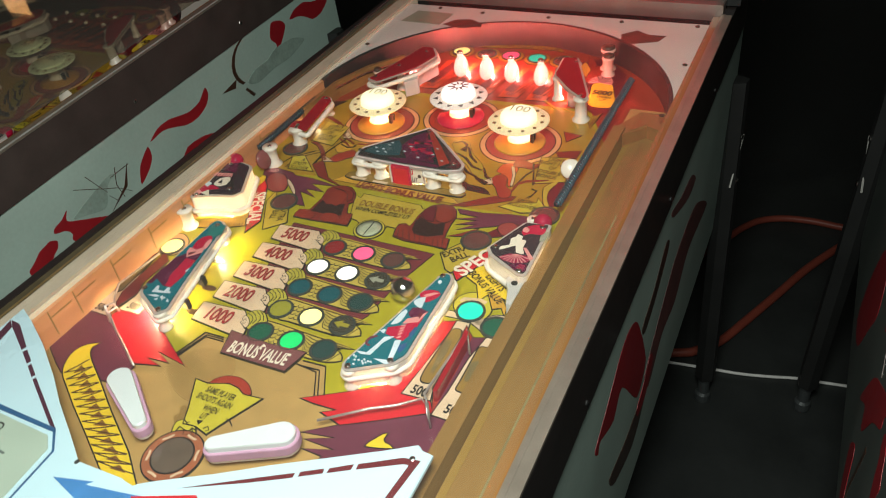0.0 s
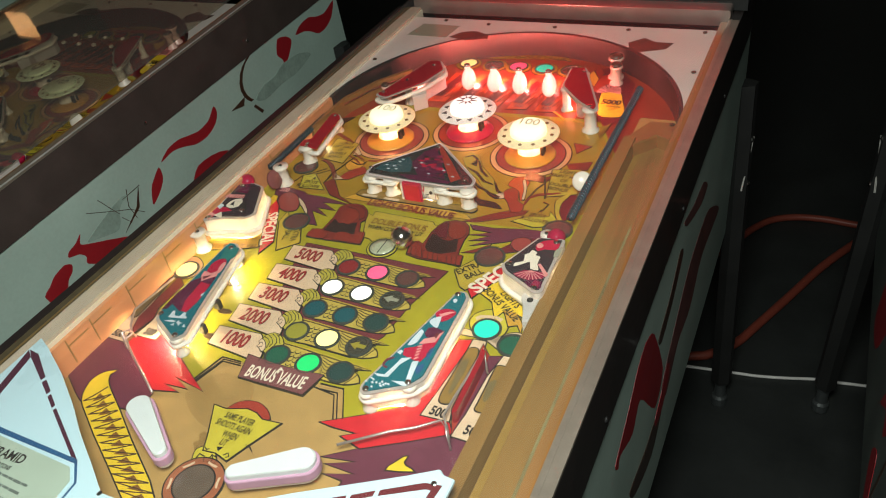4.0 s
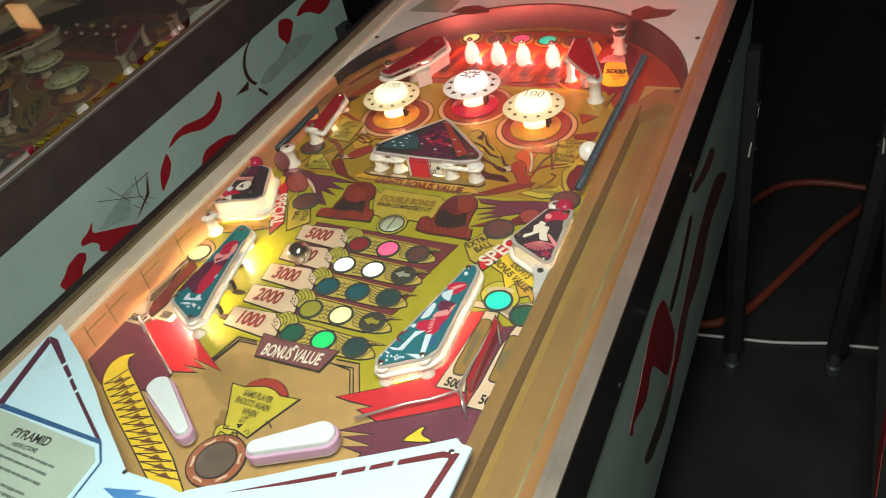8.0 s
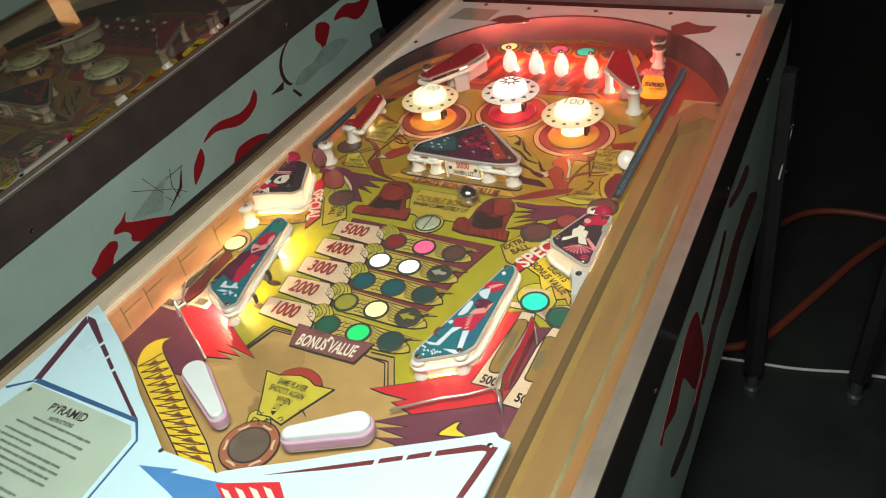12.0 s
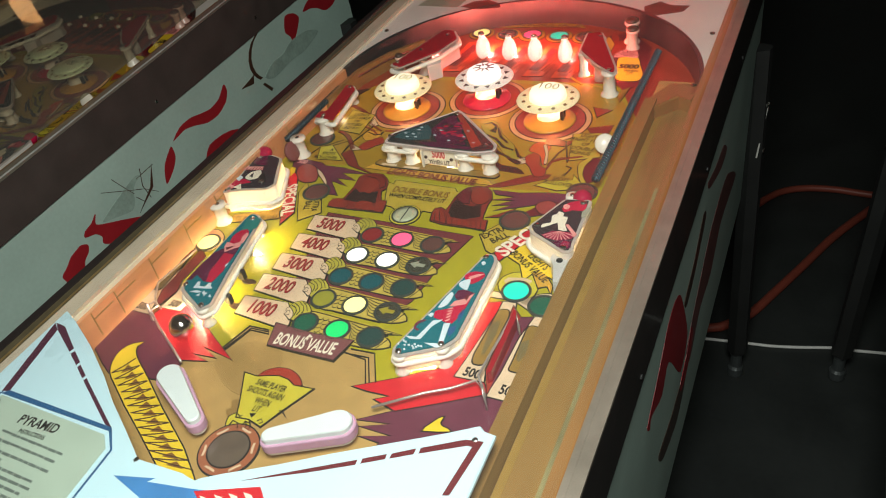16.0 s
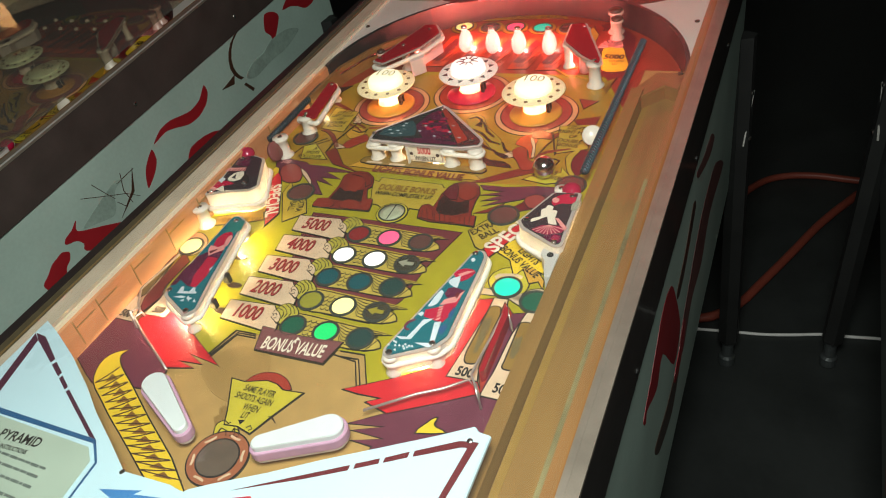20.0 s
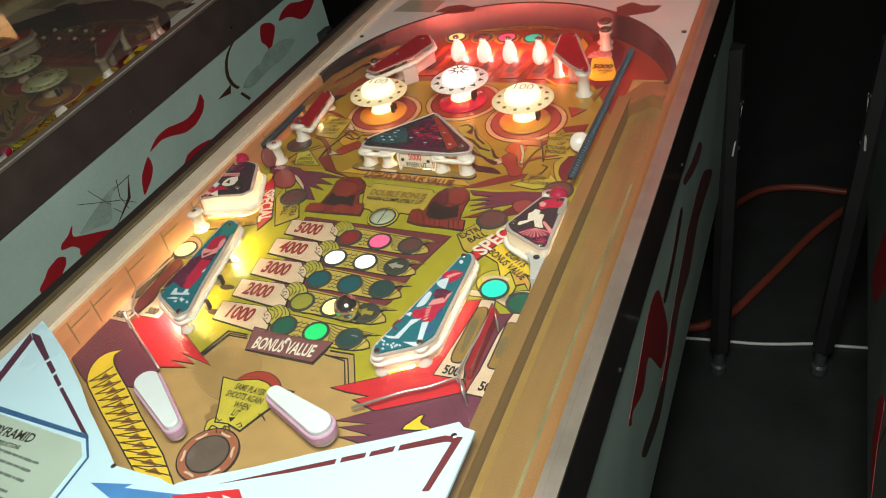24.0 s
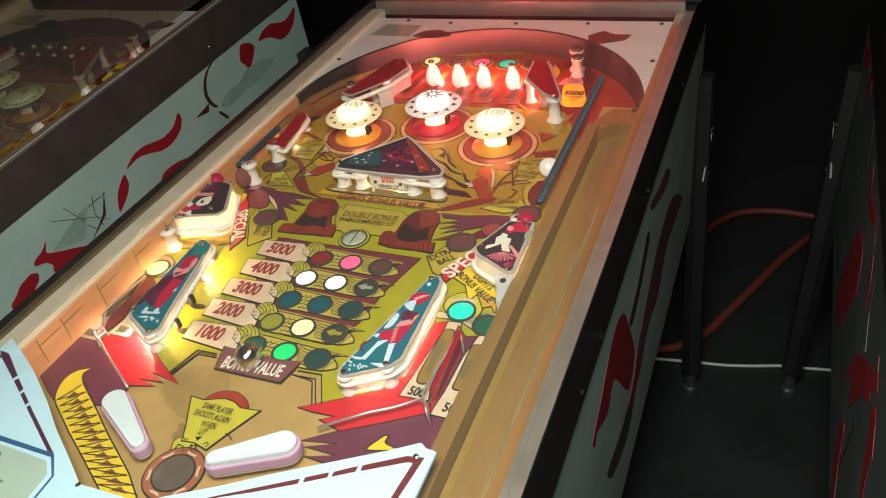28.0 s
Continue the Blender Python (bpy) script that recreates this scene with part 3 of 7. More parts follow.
    inner = [(AC[0] - 0.256 * math.cos(a), AC[1] + 0.264 * math.sin(a)) for a in [math.pi * i / 48 for i in range(0, 49)]]
    arch = [(X0, 0.775), (X0, 0.49)] + ring[3:] + [(X1 + 0.002, 0.46), (X1 + 0.002, 0.775)]
    panel = P("arch_panel", prism(arch, 0.0335, 0.0395), ARCH_PLASTIC, "grey-white plastic panel round the top arch")
    P("arch_guide", prism(ring + inner[::-1], 0.0, 0.0405), BLACK_RAIL, "dark curved ball guide of the top arch")
    shapes = (
        [(-0.135, 0.70), (-0.120, 0.722), (-0.095, 0.728), (-0.070, 0.715), (-0.064, 0.700), (-0.10, 0.690)],
        [(0.165, 0.715), (0.185, 0.735), (0.205, 0.722), (0.232, 0.722), (0.225, 0.70), (0.19, 0.685), (0.172, 0.69)],
        [(-0.215, 0.700), (-0.140, 0.697), (-0.135, 0.745), (-0.205, 0.748)])
    for i, pts in enumerate(shapes):
        part("panel_patch", prism(pts, 0.0395, 0.0399), GREY_PATCH if i == 2 else BROWN_SHADE, panel)
    for x, y in ((-0.17, 0.765), (-0.086, 0.757), (0.032, 0.758), (0.153, 0.762), (0.27, 0.765), (0.281, 0.48), (-0.225, 0.60), (0.279, 0.63)):
        part("screw", lathe([(0.0035, 0.0395), (0.0035, 0.041), (0.002, 0.0417), (0, 0.0418)], 12, (x, y)), BROWN_SHADE, panel)

    # ---- artwork ----
    C = -0.0025                     # middle of the printed design
    A("orange_field", [(-0.242, 0.46), (0.222, 0.46), (0.222, 0.56), (0.284, 0.56), (0.284, 0.62), (0.2, 0.71), (0.03, 0.735), (-0.14, 0.71), (-0.242, 0.58)], ORANGE_BROWN, 1)
    A("lime_field", [(-0.240, 0.10), (-0.215, 0.03)] + [(-0.1141, -0.0381), (-0.0887, -0.0593)] + [(-0.0781, -0.0185), (-0.0555, -0.0183), (0.0470, -0.0178), (0.0725, -0.0169), (0.0921, -0.0521)] + [(0.11, -0.05), (0.222, 0.0), (0.222, 0.44), (0.17, 0.54), (-0.16, 0.53), (-0.240, 0.44)], LIME, 2)
    # lime ground with the lamps' warm light put into its colour
    A("warm_lime_field", [(-0.236, 0.345)] + [(-0.1950, 0.2818), (-0.1600, 0.2733), (-0.1235, 0.2808), (-0.0768, 0.2669), (-0.0734, 0.2706), (0.0719, 0.2672), (0.1540, 0.2739), (0.1513, 0.2829), (0.1791, 0.3069)] + [(0.221, 0.32), (0.221, 0.435), (0.168, 0.53), (-0.158, 0.52), (-0.236, 0.45)], MUSTARD, 3)
    rnd = random.Random(5)

    def ribbon(name, pts, w, mat, level=4, taper=False):
        """A printed line of width w led through the points."""
        v = [Vector(p) for p in pts]
        a, c = [], []
        for q, p in enumerate(v):
            d = (v[min(q + 1, len(v) - 1)] - v[max(q - 1, 0)]).normalized()
            h = w / 2 * (0.3 + 0.7 * math.sin(math.pi * (q + 0.5) / len(v)) if taper else 1)
            a.append((p.x - d.y * h, p.y + d.x * h))
            c.append((p.x + d.y * h, p.y - d.x * h))
        return A(name, a + c[::-1], mat, level)

    # flames of the outlanes
    A("plum_field", [(0.0952, -0.0942), (0.1240, -0.0754), (0.1565, -0.0555), (0.1971, -0.0341), (0.2175, -0.0371)] + [(0.222, -0.10), (0.222, -0.20), (0.12, -0.20)] + [(0.1268, -0.1105), (0.1069, -0.1098), (0.1346, -0.1009), (0.1025, -0.1000), (0.1295, -0.0889)], PURPLE, 3, 0.0008)
    A("red_field", [(0.0726, -0.0608), (0.1099, -0.0395), (0.1444, -0.0168), (0.1623, -0.0204), (0.1879, -0.0205), (0.1969, -0.0336), (0.1571, -0.0570), (0.1240, -0.0754), (0.1002, -0.0690), (0.1131, -0.0613), (0.0868, -0.0619)], RED, 4, 0.0008)
    A("plum_field", [(-0.1874, -0.1177), (-0.2020, -0.1105), (-0.2349, -0.0911), (-0.2357, -0.0342), (-0.2044, -0.0350), (-0.1953, -0.0391), (-0.1181, -0.0853), (-0.1179, -0.1000), (-0.1272, -0.1108), (-0.1394, -0.1115)], PURPLE, 3, 0.0008)
    A("red_field", [(-0.1987, -0.0368), (-0.1978, -0.0225), (-0.1702, -0.0215), (-0.1698, -0.0108), (-0.1391, -0.0261), (-0.0684, -0.0657), (-0.1104, -0.0587), (-0.0868, -0.0686), (-0.1157, -0.0703), (-0.0935, -0.0752), (-0.1211, -0.0815)], RED, 4, 0.0008)
    # lanes: printed boxes with the rollover slots
    A("lane_stripe", [(0.1527, 0.0117), (0.1516, 0.0813), (0.1571, 0.0777), (0.1559, 0.0026)], ORANGE_LIGHT, 3, 0.0006)
    A("lane_red", [(0.1444, -0.0168), (0.1502, 0.0012), (0.1554, 0.0773), (0.1689, 0.0825), (0.1690, 0.0655), (0.1603, -0.0209)], RED, 4, 0.0008)
    A("number_box", [(0.1604, -0.0227), (0.1887, -0.0216), (0.1840, -0.0043), (0.1861, 0.0638), (0.1824, 0.0833), (0.1689, 0.0825), (0.1690, 0.0655)], CREAM, 5, 0.0009)
    A("rollover_slot", rounded([(0.1702, -0.0049), (0.1679, 0.0069), (0.1696, 0.0700), (0.1787, 0.0721), (0.1819, 0.0629), (0.1814, -0.0030)], 0.006), DARK_TAN, 7, 0.001)
    # darker olive field inside the slot
    A("slot_inner", rounded([(0.1739, 0.0084), (0.1692, 0.0509), (0.1760, 0.0560), (0.1784, 0.0381), (0.1771, 0.0086)], 0.002), OLIVE_GREY, 8)
    A("lane_dark", [(0.1971, -0.0341), (0.1856, -0.0079), (0.1814, 0.0783), (0.1933, 0.0655), (0.1970, 0.0224)], BRICK, 6, 0.0007)
    A("lane_plum", [(0.1971, -0.0341), (0.1970, 0.0224), (0.1931, 0.0648), (0.2056, 0.0688), (0.2005, 0.0389), (0.1993, -0.0085)], PURPLE, 6, 0.0008)
    A("number_box", [(0.1975, -0.0363), (0.1993, -0.0085), (0.2005, 0.0389), (0.2056, 0.0688), (0.2139, 0.0738), (0.2238, 0.0663), (0.2189, -0.0114), (0.2193, -0.0366)], CREAM, 5, 0.0009)
    A("rollover_slot", rounded([(0.2057, -0.0029), (0.2061, 0.0052), (0.2052, 0.0561), (0.2148, 0.0568), (0.2188, 0.0475), (0.2161, -0.0030)], 0.006), DARK_TAN, 7, 0.001)
    A("slot_inner", rounded([(0.2082, 0.0112), (0.2053, 0.0328), (0.2125, 0.0388), (0.2145, 0.0210), (0.2122, 0.0089)], 0.002), OLIVE_GREY, 8)
    p, q = [(0.1747, -0.0155), (0.2141, -0.0263)]
    lettering("500", *p, 0.0150, BLACK, field, -2, 6, 0.72, 0.03)
    lettering("500", *q, 0.0150, BLACK, field, -2, 6, 0.72, 0.03)
    A("number_box", [(-0.2337, -0.0347), (-0.2056, -0.0353), (-0.2127, -0.0097), (-0.2254, 0.0748), (-0.2324, 0.0642), (-0.2333, 0.0351)], CREAM, 4, 0.0009)
    A("lane_plum", [(-0.2315, -0.0204), (-0.2366, 0.0135), (-0.2255, 0.0711), (-0.2343, 0.0686), (-0.2396, 0.0427), (-0.2366, -0.0248)], MAROON, 6, 0.0006)
    A("rollover_slot", rounded([(-0.2251, -0.0016), (-0.2283, 0.0057), (-0.2261, 0.0563), (-0.2237, 0.0593), (-0.2219, 0.0517), (-0.2190, 0.0031)], 0.004), OLIVE_GREY, 7, 0.0008)
    A("lane_plum", [(-0.2082, -0.0168), (-0.2158, 0.0011), (-0.2175, 0.0764), (-0.2025, 0.0647), (-0.2037, 0.0205), (-0.1972, 0.0051), (-0.2031, -0.0195)], MAROON, 6, 0.0008)
    A("number_box", [(-0.1982, -0.0226), (-0.1702, -0.0215), (-0.1709, -0.0101), (-0.1899, 0.0068), (-0.1970, 0.0085), (-0.1950, 0.0023)], CREAM, 5, 0.0009)
    p, q = [(-0.2194, -0.0277), (-0.1838, -0.0146)]
    lettering("500", *p, 0.0135, BLACK, field, 0, 7, 0.72, 0.03)
    lettering("500", *q, 0.0135, BLACK, field, 0, 7, 0.72, 0.03)
    # eyes round the lane lamps
    A("eye", flowing([(0.1578, 0.1000), (0.1541, 0.1079), (0.1559, 0.1185), (0.1643, 0.1270), (0.1758, 0.1294), (0.1860, 0.1262), (0.1933, 0.1175), (0.1961, 0.1067), (0.1944, 0.0966), (0.1845, 0.0911), (0.1734, 0.0887), (0.1640, 0.0928)], 3), YELLOW_LIME, 4, 0.001)
    A("eye_white", [(0.1516, 0.0944), (0.1532, 0.0863), (0.1700, 0.0871), (0.1816, 0.0706), (0.1787, 0.0876), (0.1966, 0.0780), (0.1949, 0.0953), (0.2082, 0.1023), (0.2211, 0.0755), (0.1988, 0.0920), (0.1829, 0.0899), (0.1695, 0.0884), (0.1593, 0.0946)], CREAM, 4, 0.0008)
    A("eye_white", [(0.1578, 0.1130), (0.1612, 0.1181), (0.1783, 0.1217), (0.1872, 0.1192), (0.1857, 0.1145), (0.1797, 0.1176), (0.1645, 0.1144), (0.1612, 0.1093)], CREAM, 5)
    A("eye", flowing([(0.1963, 0.0847), (0.1953, 0.0940), (0.2008, 0.1013), (0.2115, 0.1044), (0.2196, 0.0966), (0.2213, 0.0782), (0.2090, 0.0749), (0.2003, 0.0783)], 3), CREAM, 5, 0.001)
    A("eye", flowing([(-0.2371, 0.0820), (-0.2448, 0.0959), (-0.2390, 0.1087), (-0.2212, 0.1140), (-0.2056, 0.1053), (-0.1985, 0.0895), (-0.2057, 0.0769), (-0.2215, 0.0737)], 3), PEACH, 4, 0.001)
    for k in range(4):
        a = [(-0.2350, 0.0881), (-0.2333, 0.0835), (-0.2297, 0.0789), (-0.2249, 0.0749)][k]
        b = [(-0.2423, 0.0886), (-0.2417, 0.0818), (-0.2357, 0.0754), (-0.2277, 0.0707)][k]
        ribbon("lash", [a, b], 0.0011, BLACK, 5)
    # tusk with teeth at the apron
    TO, TI = [(-0.1844, -0.1169), (-0.0572, -0.1941)], [(-0.1663, -0.0968), (-0.0151, -0.1906)]
    A("tusk", [(-0.1793, -0.0720), (-0.1849, -0.0747), (-0.1901, -0.0779), (-0.1943, -0.0829), (-0.1963, -0.0889), (-0.1965, -0.0957), (-0.1940, -0.1037), (-0.1904, -0.1107), (-0.1854, -0.1172), (-0.1775, -0.1234), (-0.1676, -0.1292), (-0.1377, -0.1474), (-0.0985, -0.1693), (-0.0561, -0.1938)] + [(-0.018, -0.212), (0.01, -0.212)] + [(-0.0445, -0.1709), (-0.0971, -0.1394), (-0.1383, -0.1128), (-0.1634, -0.0977), (-0.1730, -0.0912), (-0.1791, -0.0857), (-0.1825, -0.0793)], YELLOW, 4, 0.001)
    tooth = lambda u, t: (TO[0][0] * (1 - u) * (1 - t) + TO[1][0] * (1 - u) * t + TI[0][0] * u * (1 - t) + TI[1][0] * u * t, TO[0][1] * (1 - u) * (1 - t) + TO[1][1] * (1 - u) * t + TI[0][1] * u * (1 - t) + TI[1][1] * u * t)
    for k in range(13):
        t = (k + 0.2) / 13
        A("tooth", [tooth(0.30, t + 0.036), tooth(0.66, t - 0.018), tooth(0.74, t + 0.040)], BROWN_OCHRE, 5)
        ribbon("tooth_line", [tooth(0.0, t), tooth(0.5, t - 0.020), tooth(1.0, t - 0.045)], 0.0009, BROWN_SHADE, 6)
        ribbon("tooth_line", [tooth(0.0, t), tooth(0.5, t + 0.02), tooth(1.0, t + 0.030)], 0.0009, BROWN_SHADE, 6)
    A("tusk", flowing([(0.1579, -0.0878), (0.1621, -0.0784), (0.1663, -0.0713), (0.1696, -0.0692), (0.1691, -0.0753), (0.1725, -0.0786), (0.1818, -0.0813)], 2), YELLOW, 4, 0.001)
    # wings and discs above the banners
    A("wing", [(-0.2145, 0.2837), (-0.1904, 0.2793), (-0.1644, 0.2758), (-0.1588, 0.2712), (-0.1297, 0.2711), (-0.0859, 0.2643), (-0.1265, 0.2603), (-0.0989, 0.2480), (-0.1275, 0.2478), (-0.1035, 0.2341), (-0.1307, 0.2410), (-0.1061, 0.2135), (-0.1200, 0.2132), (-0.1439, 0.2432), (-0.1624, 0.2597), (-0.1582, 0.2453), (-0.1907, 0.2360), (-0.2055, 0.2645)], PURPLE, 4, 0.0007)
    A("ray_field", [(-0.1497, 0.3018), (-0.1405, 0.3146), (-0.1102, 0.2783), (-0.0781, 0.2642), (-0.1251, 0.2783)], BROWN_RED, 5, 0.0007)
    A("sun_disc", flowing([(-0.1887, 0.2471), (-0.1933, 0.2618), (-0.1846, 0.2697), (-0.1700, 0.2652), (-0.1565, 0.2498), (-0.1524, 0.2355), (-0.1633, 0.2296), (-0.1775, 0.2338)], 3), ROSE_BROWN, 5, 0.0009)
    A("horn", flowing([(-0.1634, 0.2605), (-0.1510, 0.2528), (-0.1361, 0.2381), (-0.1322, 0.2304), (-0.1466, 0.2428), (-0.1552, 0.2500)], 2), CREAM, 6, 0.0007)
    p = [(-0.1941, 0.2715)][0]
    lettering("500", *p, 0.012, PINK, field, 0, 7, 0.8, 0.03)
    A("ray_field", [(0.0739, 0.2676), (0.1058, 0.2914), (0.1234, 0.3033), (0.1456, 0.3082), (0.1436, 0.2991), (0.1160, 0.2824), (0.0937, 0.2711)], BROWN_RED, 4, 0.0006)
    A("wing", [(0.0882, 0.2632), (0.1200, 0.2637), (0.1546, 0.2711), (0.1855, 0.2731), (0.1878, 0.2569), (0.1595, 0.2552), (0.1429, 0.2433), (0.1252, 0.2349), (0.1043, 0.2255), (0.1232, 0.2407), (0.0995, 0.2342), (0.1206, 0.2484), (0.0943, 0.2445), (0.1206, 0.2551), (0.0945, 0.2558)], PURPLE, 5, 0.0006)
    A("wing", [(0.0998, 0.2108), (0.1105, 0.2180), (0.1270, 0.2330), (0.1232, 0.2209), (0.1121, 0.2136)], BROWN_RED, 5, 0.0006)
    A("wing", [(0.1390, 0.2264), (0.1534, 0.2458), (0.1726, 0.2562), (0.1878, 0.2569), (0.1839, 0.2402), (0.1475, 0.2223)], MAROON, 5, 0.0006)
    A("sun_disc", flowing([(0.1497, 0.2397), (0.1501, 0.2489), (0.1595, 0.2552), (0.1693, 0.2521), (0.1740, 0.2403), (0.1692, 0.2306), (0.1582, 0.2305)], 3), ROSE_BROWN, 6, 0.0009)
    A("side_shade", [(0.1886, 0.2943), (0.1795, 0.3365), (0.1843, 0.3537), (0.1966, 0.3512), (0.1974, 0.3033)], MAROON, 4, 0.0008)
    A("side_curve", flowing([(0.1723, 0.3355), (0.1803, 0.3511), (0.1851, 0.3505), (0.1806, 0.3326), (0.1836, 0.3130), (0.1956, 0.2934), (0.1918, 0.2910), (0.1806, 0.3086)], 3), MUSTARD_LIGHT, 5, 0.0008)
    # banners
    A("banner_tip", [(-0.2056, 0.2337), (-0.2031, 0.2581), (-0.1963, 0.2569), (-0.1914, 0.2467), (-0.1925, 0.2272)], YELLOW, 6, 0.0008)
    A("banner", [(-0.1465, 0.1432), (-0.1925, 0.2272), (-0.1922, 0.2479), (-0.1812, 0.2375), (-0.1419, 0.1673)], RED, 6, 0.0010)
    A("banner_side", [(-0.1783, 0.1824), (-0.2044, 0.2296), (-0.1938, 0.2278), (-0.1616, 0.1677), (-0.1721, 0.1620)], ORANGE_LIGHT, 5, 0.0009)
    A("extra_ball_field", [(-0.1280, 0.1547), (-0.1598, 0.2075), (-0.1612, 0.2300), (-0.1483, 0.2134), (-0.1235, 0.2034), (-0.1070, 0.1753)], MUSTARD_LIGHT, 5, 0.001)
    a, b = [(-0.1804, 0.2207), (-0.1476, 0.1587)]
    lettering("SPECIAL", (a[0] + b[0]) / 2, (a[1] + b[1]) / 2, 0.0225, WHITE, field, math.degrees(math.atan2(b[1] - a[1], b[0] - a[0])), 7, 0.86, 0.03)
    a, b = [(-0.1302, 0.1964), (-0.1236, 0.1743)]
    lettering("EXTRA\nBALL", (a[0] + b[0]) / 2, (a[1] + b[1]) / 2, 0.0115, BLACK, field, -72, 6, 0.75, 0.02)
    A("value_field", [(-0.2168, 0.1312), (-0.2187, 0.1461), (-0.1664, 0.1707), (-0.1554, 0.1536), (-0.1810, 0.1414)], ORANGE_LIGHT, 5, 0.0009)
    p = [(-0.1890, 0.1449)][0]
    lettering("LIGHTS BONUS VALUE", *p, 0.0110, BROWN_OCHRE, field, 14, 6, 0.8, 0.02)
    A("banner", [(0.1327, 0.1521), (0.1417, 0.1407), (0.1505, 0.1613), (0.1679, 0.1995), (0.1580, 0.2034)], RED, 6, 0.0010)
    A("banner_side", [(0.1046, 0.1788), (0.1190, 0.2009), (0.1307, 0.1995), (0.1531, 0.2053), (0.1588, 0.1995), (0.1295, 0.1508), (0.1215, 0.1547)], MUSTARD_LIGHT, 5, 0.001)
    a, b = [(0.1394, 0.1550), (0.1634, 0.2037)]
    lettering("SPECIAL", *[(0.1387, 0.1508)][0], 0.0265, WHITE, field, math.degrees(math.atan2(b[1] - a[1], b[0] - a[0])), 7, 0.86, 0.03, align="LEFT")
    p = [(0.1242, 0.1814)][0]
    lettering("EXTRA\nBALL", *p, 0.0135, BLACK, field, 48, 6, 0.75, 0.025)
    A("value_field", [(0.1492, 0.1503), (0.1551, 0.1676), (0.1643, 0.1774), (0.2005, 0.1546), (0.2056, 0.1273), (0.1953, 0.1316), (0.1841, 0.1332), (0.1775, 0.1180), (0.1656, 0.1415)], YELLOW, 5, 0.0009)
    a, b = [(0.1577, 0.1601), (0.2037, 0.1269)]
    lettering("LIGHTS\nBONUS VALUE", *[(0.1801, 0.1444)][0], 0.0128, BLACK, field, math.degrees(math.atan2(b[1] - a[1], b[0] - a[0])), 6, 0.74, 0.025)
    A("eye_panel", [(0.1832, 0.1315), (0.1960, 0.1327), (0.2094, 0.1166), (0.2111, 0.1057), (0.2042, 0.1155), (0.1958, 0.1109)], ORANGE_LIGHT, 5, 0.0009)
    # small panels above the wings
    A("spots_panel", [(-0.1783, 0.2841), (-0.1892, 0.3118), (-0.1742, 0.3186), (-0.1410, 0.2872)], YELLOW_LIME, 5, 0.0009)
    lettering("A\nSPOTS\nROLLOVER", *[(-0.1678, 0.2979)][0], 0.0100, BLACK, field, 3, 6, 0.72, 0.02)
    ribbon("panel_line", [(-0.1993, 0.2789), (-0.1907, 0.3102), (-0.1652, 0.3350)], 0.0011, BLACK, 5)
    ribbon("panel_line", [(-0.1742, 0.3186), (-0.1525, 0.3366), (-0.1497, 0.3018)], 0.0011, BLACK, 5)
    A("spots_panel", [(0.1347, 0.2829), (0.1454, 0.2935), (0.1796, 0.3026), (0.1782, 0.2832), (0.1627, 0.2781)], YELLOW_LIME, 5, 0.0009)
    A("spots_panel", [(0.1737, 0.3115), (0.1886, 0.2943), (0.1913, 0.2721), (0.1782, 0.2832)], YELLOW_LIME, 5, 0.0009)
    lettering("A\nSPOTS\nROLLOVER", *[(0.1609, 0.2998)][0], 0.0100, BLACK, field, -3, 6, 0.72, 0.02)
    A("half_panel", [(-0.1875, 0.3589), (-0.1942, 0.4137), (-0.1528, 0.4056), (-0.1502, 0.3539)], MUSTARD_LIGHT, 5, 0.0009)
    lettering("LIGHTS\nLEFT HALF\nOF\nDOUBLE\nBONUS", *[(-0.1711, 0.3836)][0], 0.0095, BLACK, field, 4, 6, 0.75, 0.015)
    A("half_panel", [(0.1579, 0.3420), (0.1461, 0.4019), (0.1812, 0.4099), (0.1931, 0.3558)], MUSTARD_LIGHT, 5, 0.0009)
    lettering("LIGHTS\nRIGHT HALF\nOF\nDOUBLE\nBONUS", *[(0.1682, 0.3794)][0], 0.0105, BLACK, field, -3, 6, 0.75, 0.025)
    # curved figures beside the centre plastic, as plain shapes
    A("curve_shape", flowing([(-0.1327, 0.3165), (-0.1324, 0.3297), (-0.1260, 0.3400), (-0.1126, 0.3512), (-0.1028, 0.3382), (-0.1113, 0.3287), (-0.1200, 0.3173)], 2), BRICK, 5, 0.0006)
    A("curve_shape", flowing([(-0.1846, 0.3531), (-0.1767, 0.3556), (-0.1603, 0.3453), (-0.1457, 0.3279), (-0.1370, 0.3174), (-0.1419, 0.3144), (-0.1569, 0.3336), (-0.1728, 0.3486)], 2), BROWN_RED, 6, 0.0005)
    A("curve_shape", [(-0.1478, 0.3253), (-0.1411, 0.3238), (-0.1268, 0.3164), (-0.1393, 0.3124)], CREAM, 6, 0.0005)
    A("curve_shape", flowing([(-0.1443, 0.3521), (-0.1407, 0.3624), (-0.1277, 0.3664), (-0.1172, 0.3603), (-0.1183, 0.3481), (-0.1315, 0.3393)], 2), ORANGE_LIGHT, 4, 0.0006)
    A("curve_shape", [(-0.1457, 0.3767), (-0.1483, 0.3958), (-0.1343, 0.3805), (-0.1361, 0.3768)], CREAM, 6, 0.0006)
    ribbon("curve_line", [(-0.1493, 0.3064), (-0.1487, 0.3323), (-0.1443, 0.3521), (-0.1398, 0.3724), (-0.1386, 0.3876)], 0.0016, BLACK, 6, True)
    ribbon("curve_line", [(-0.1395, 0.3601), (-0.1246, 0.3545), (-0.1174, 0.3578), (-0.1164, 0.3653)], 0.0022, BLACK, 6, True)
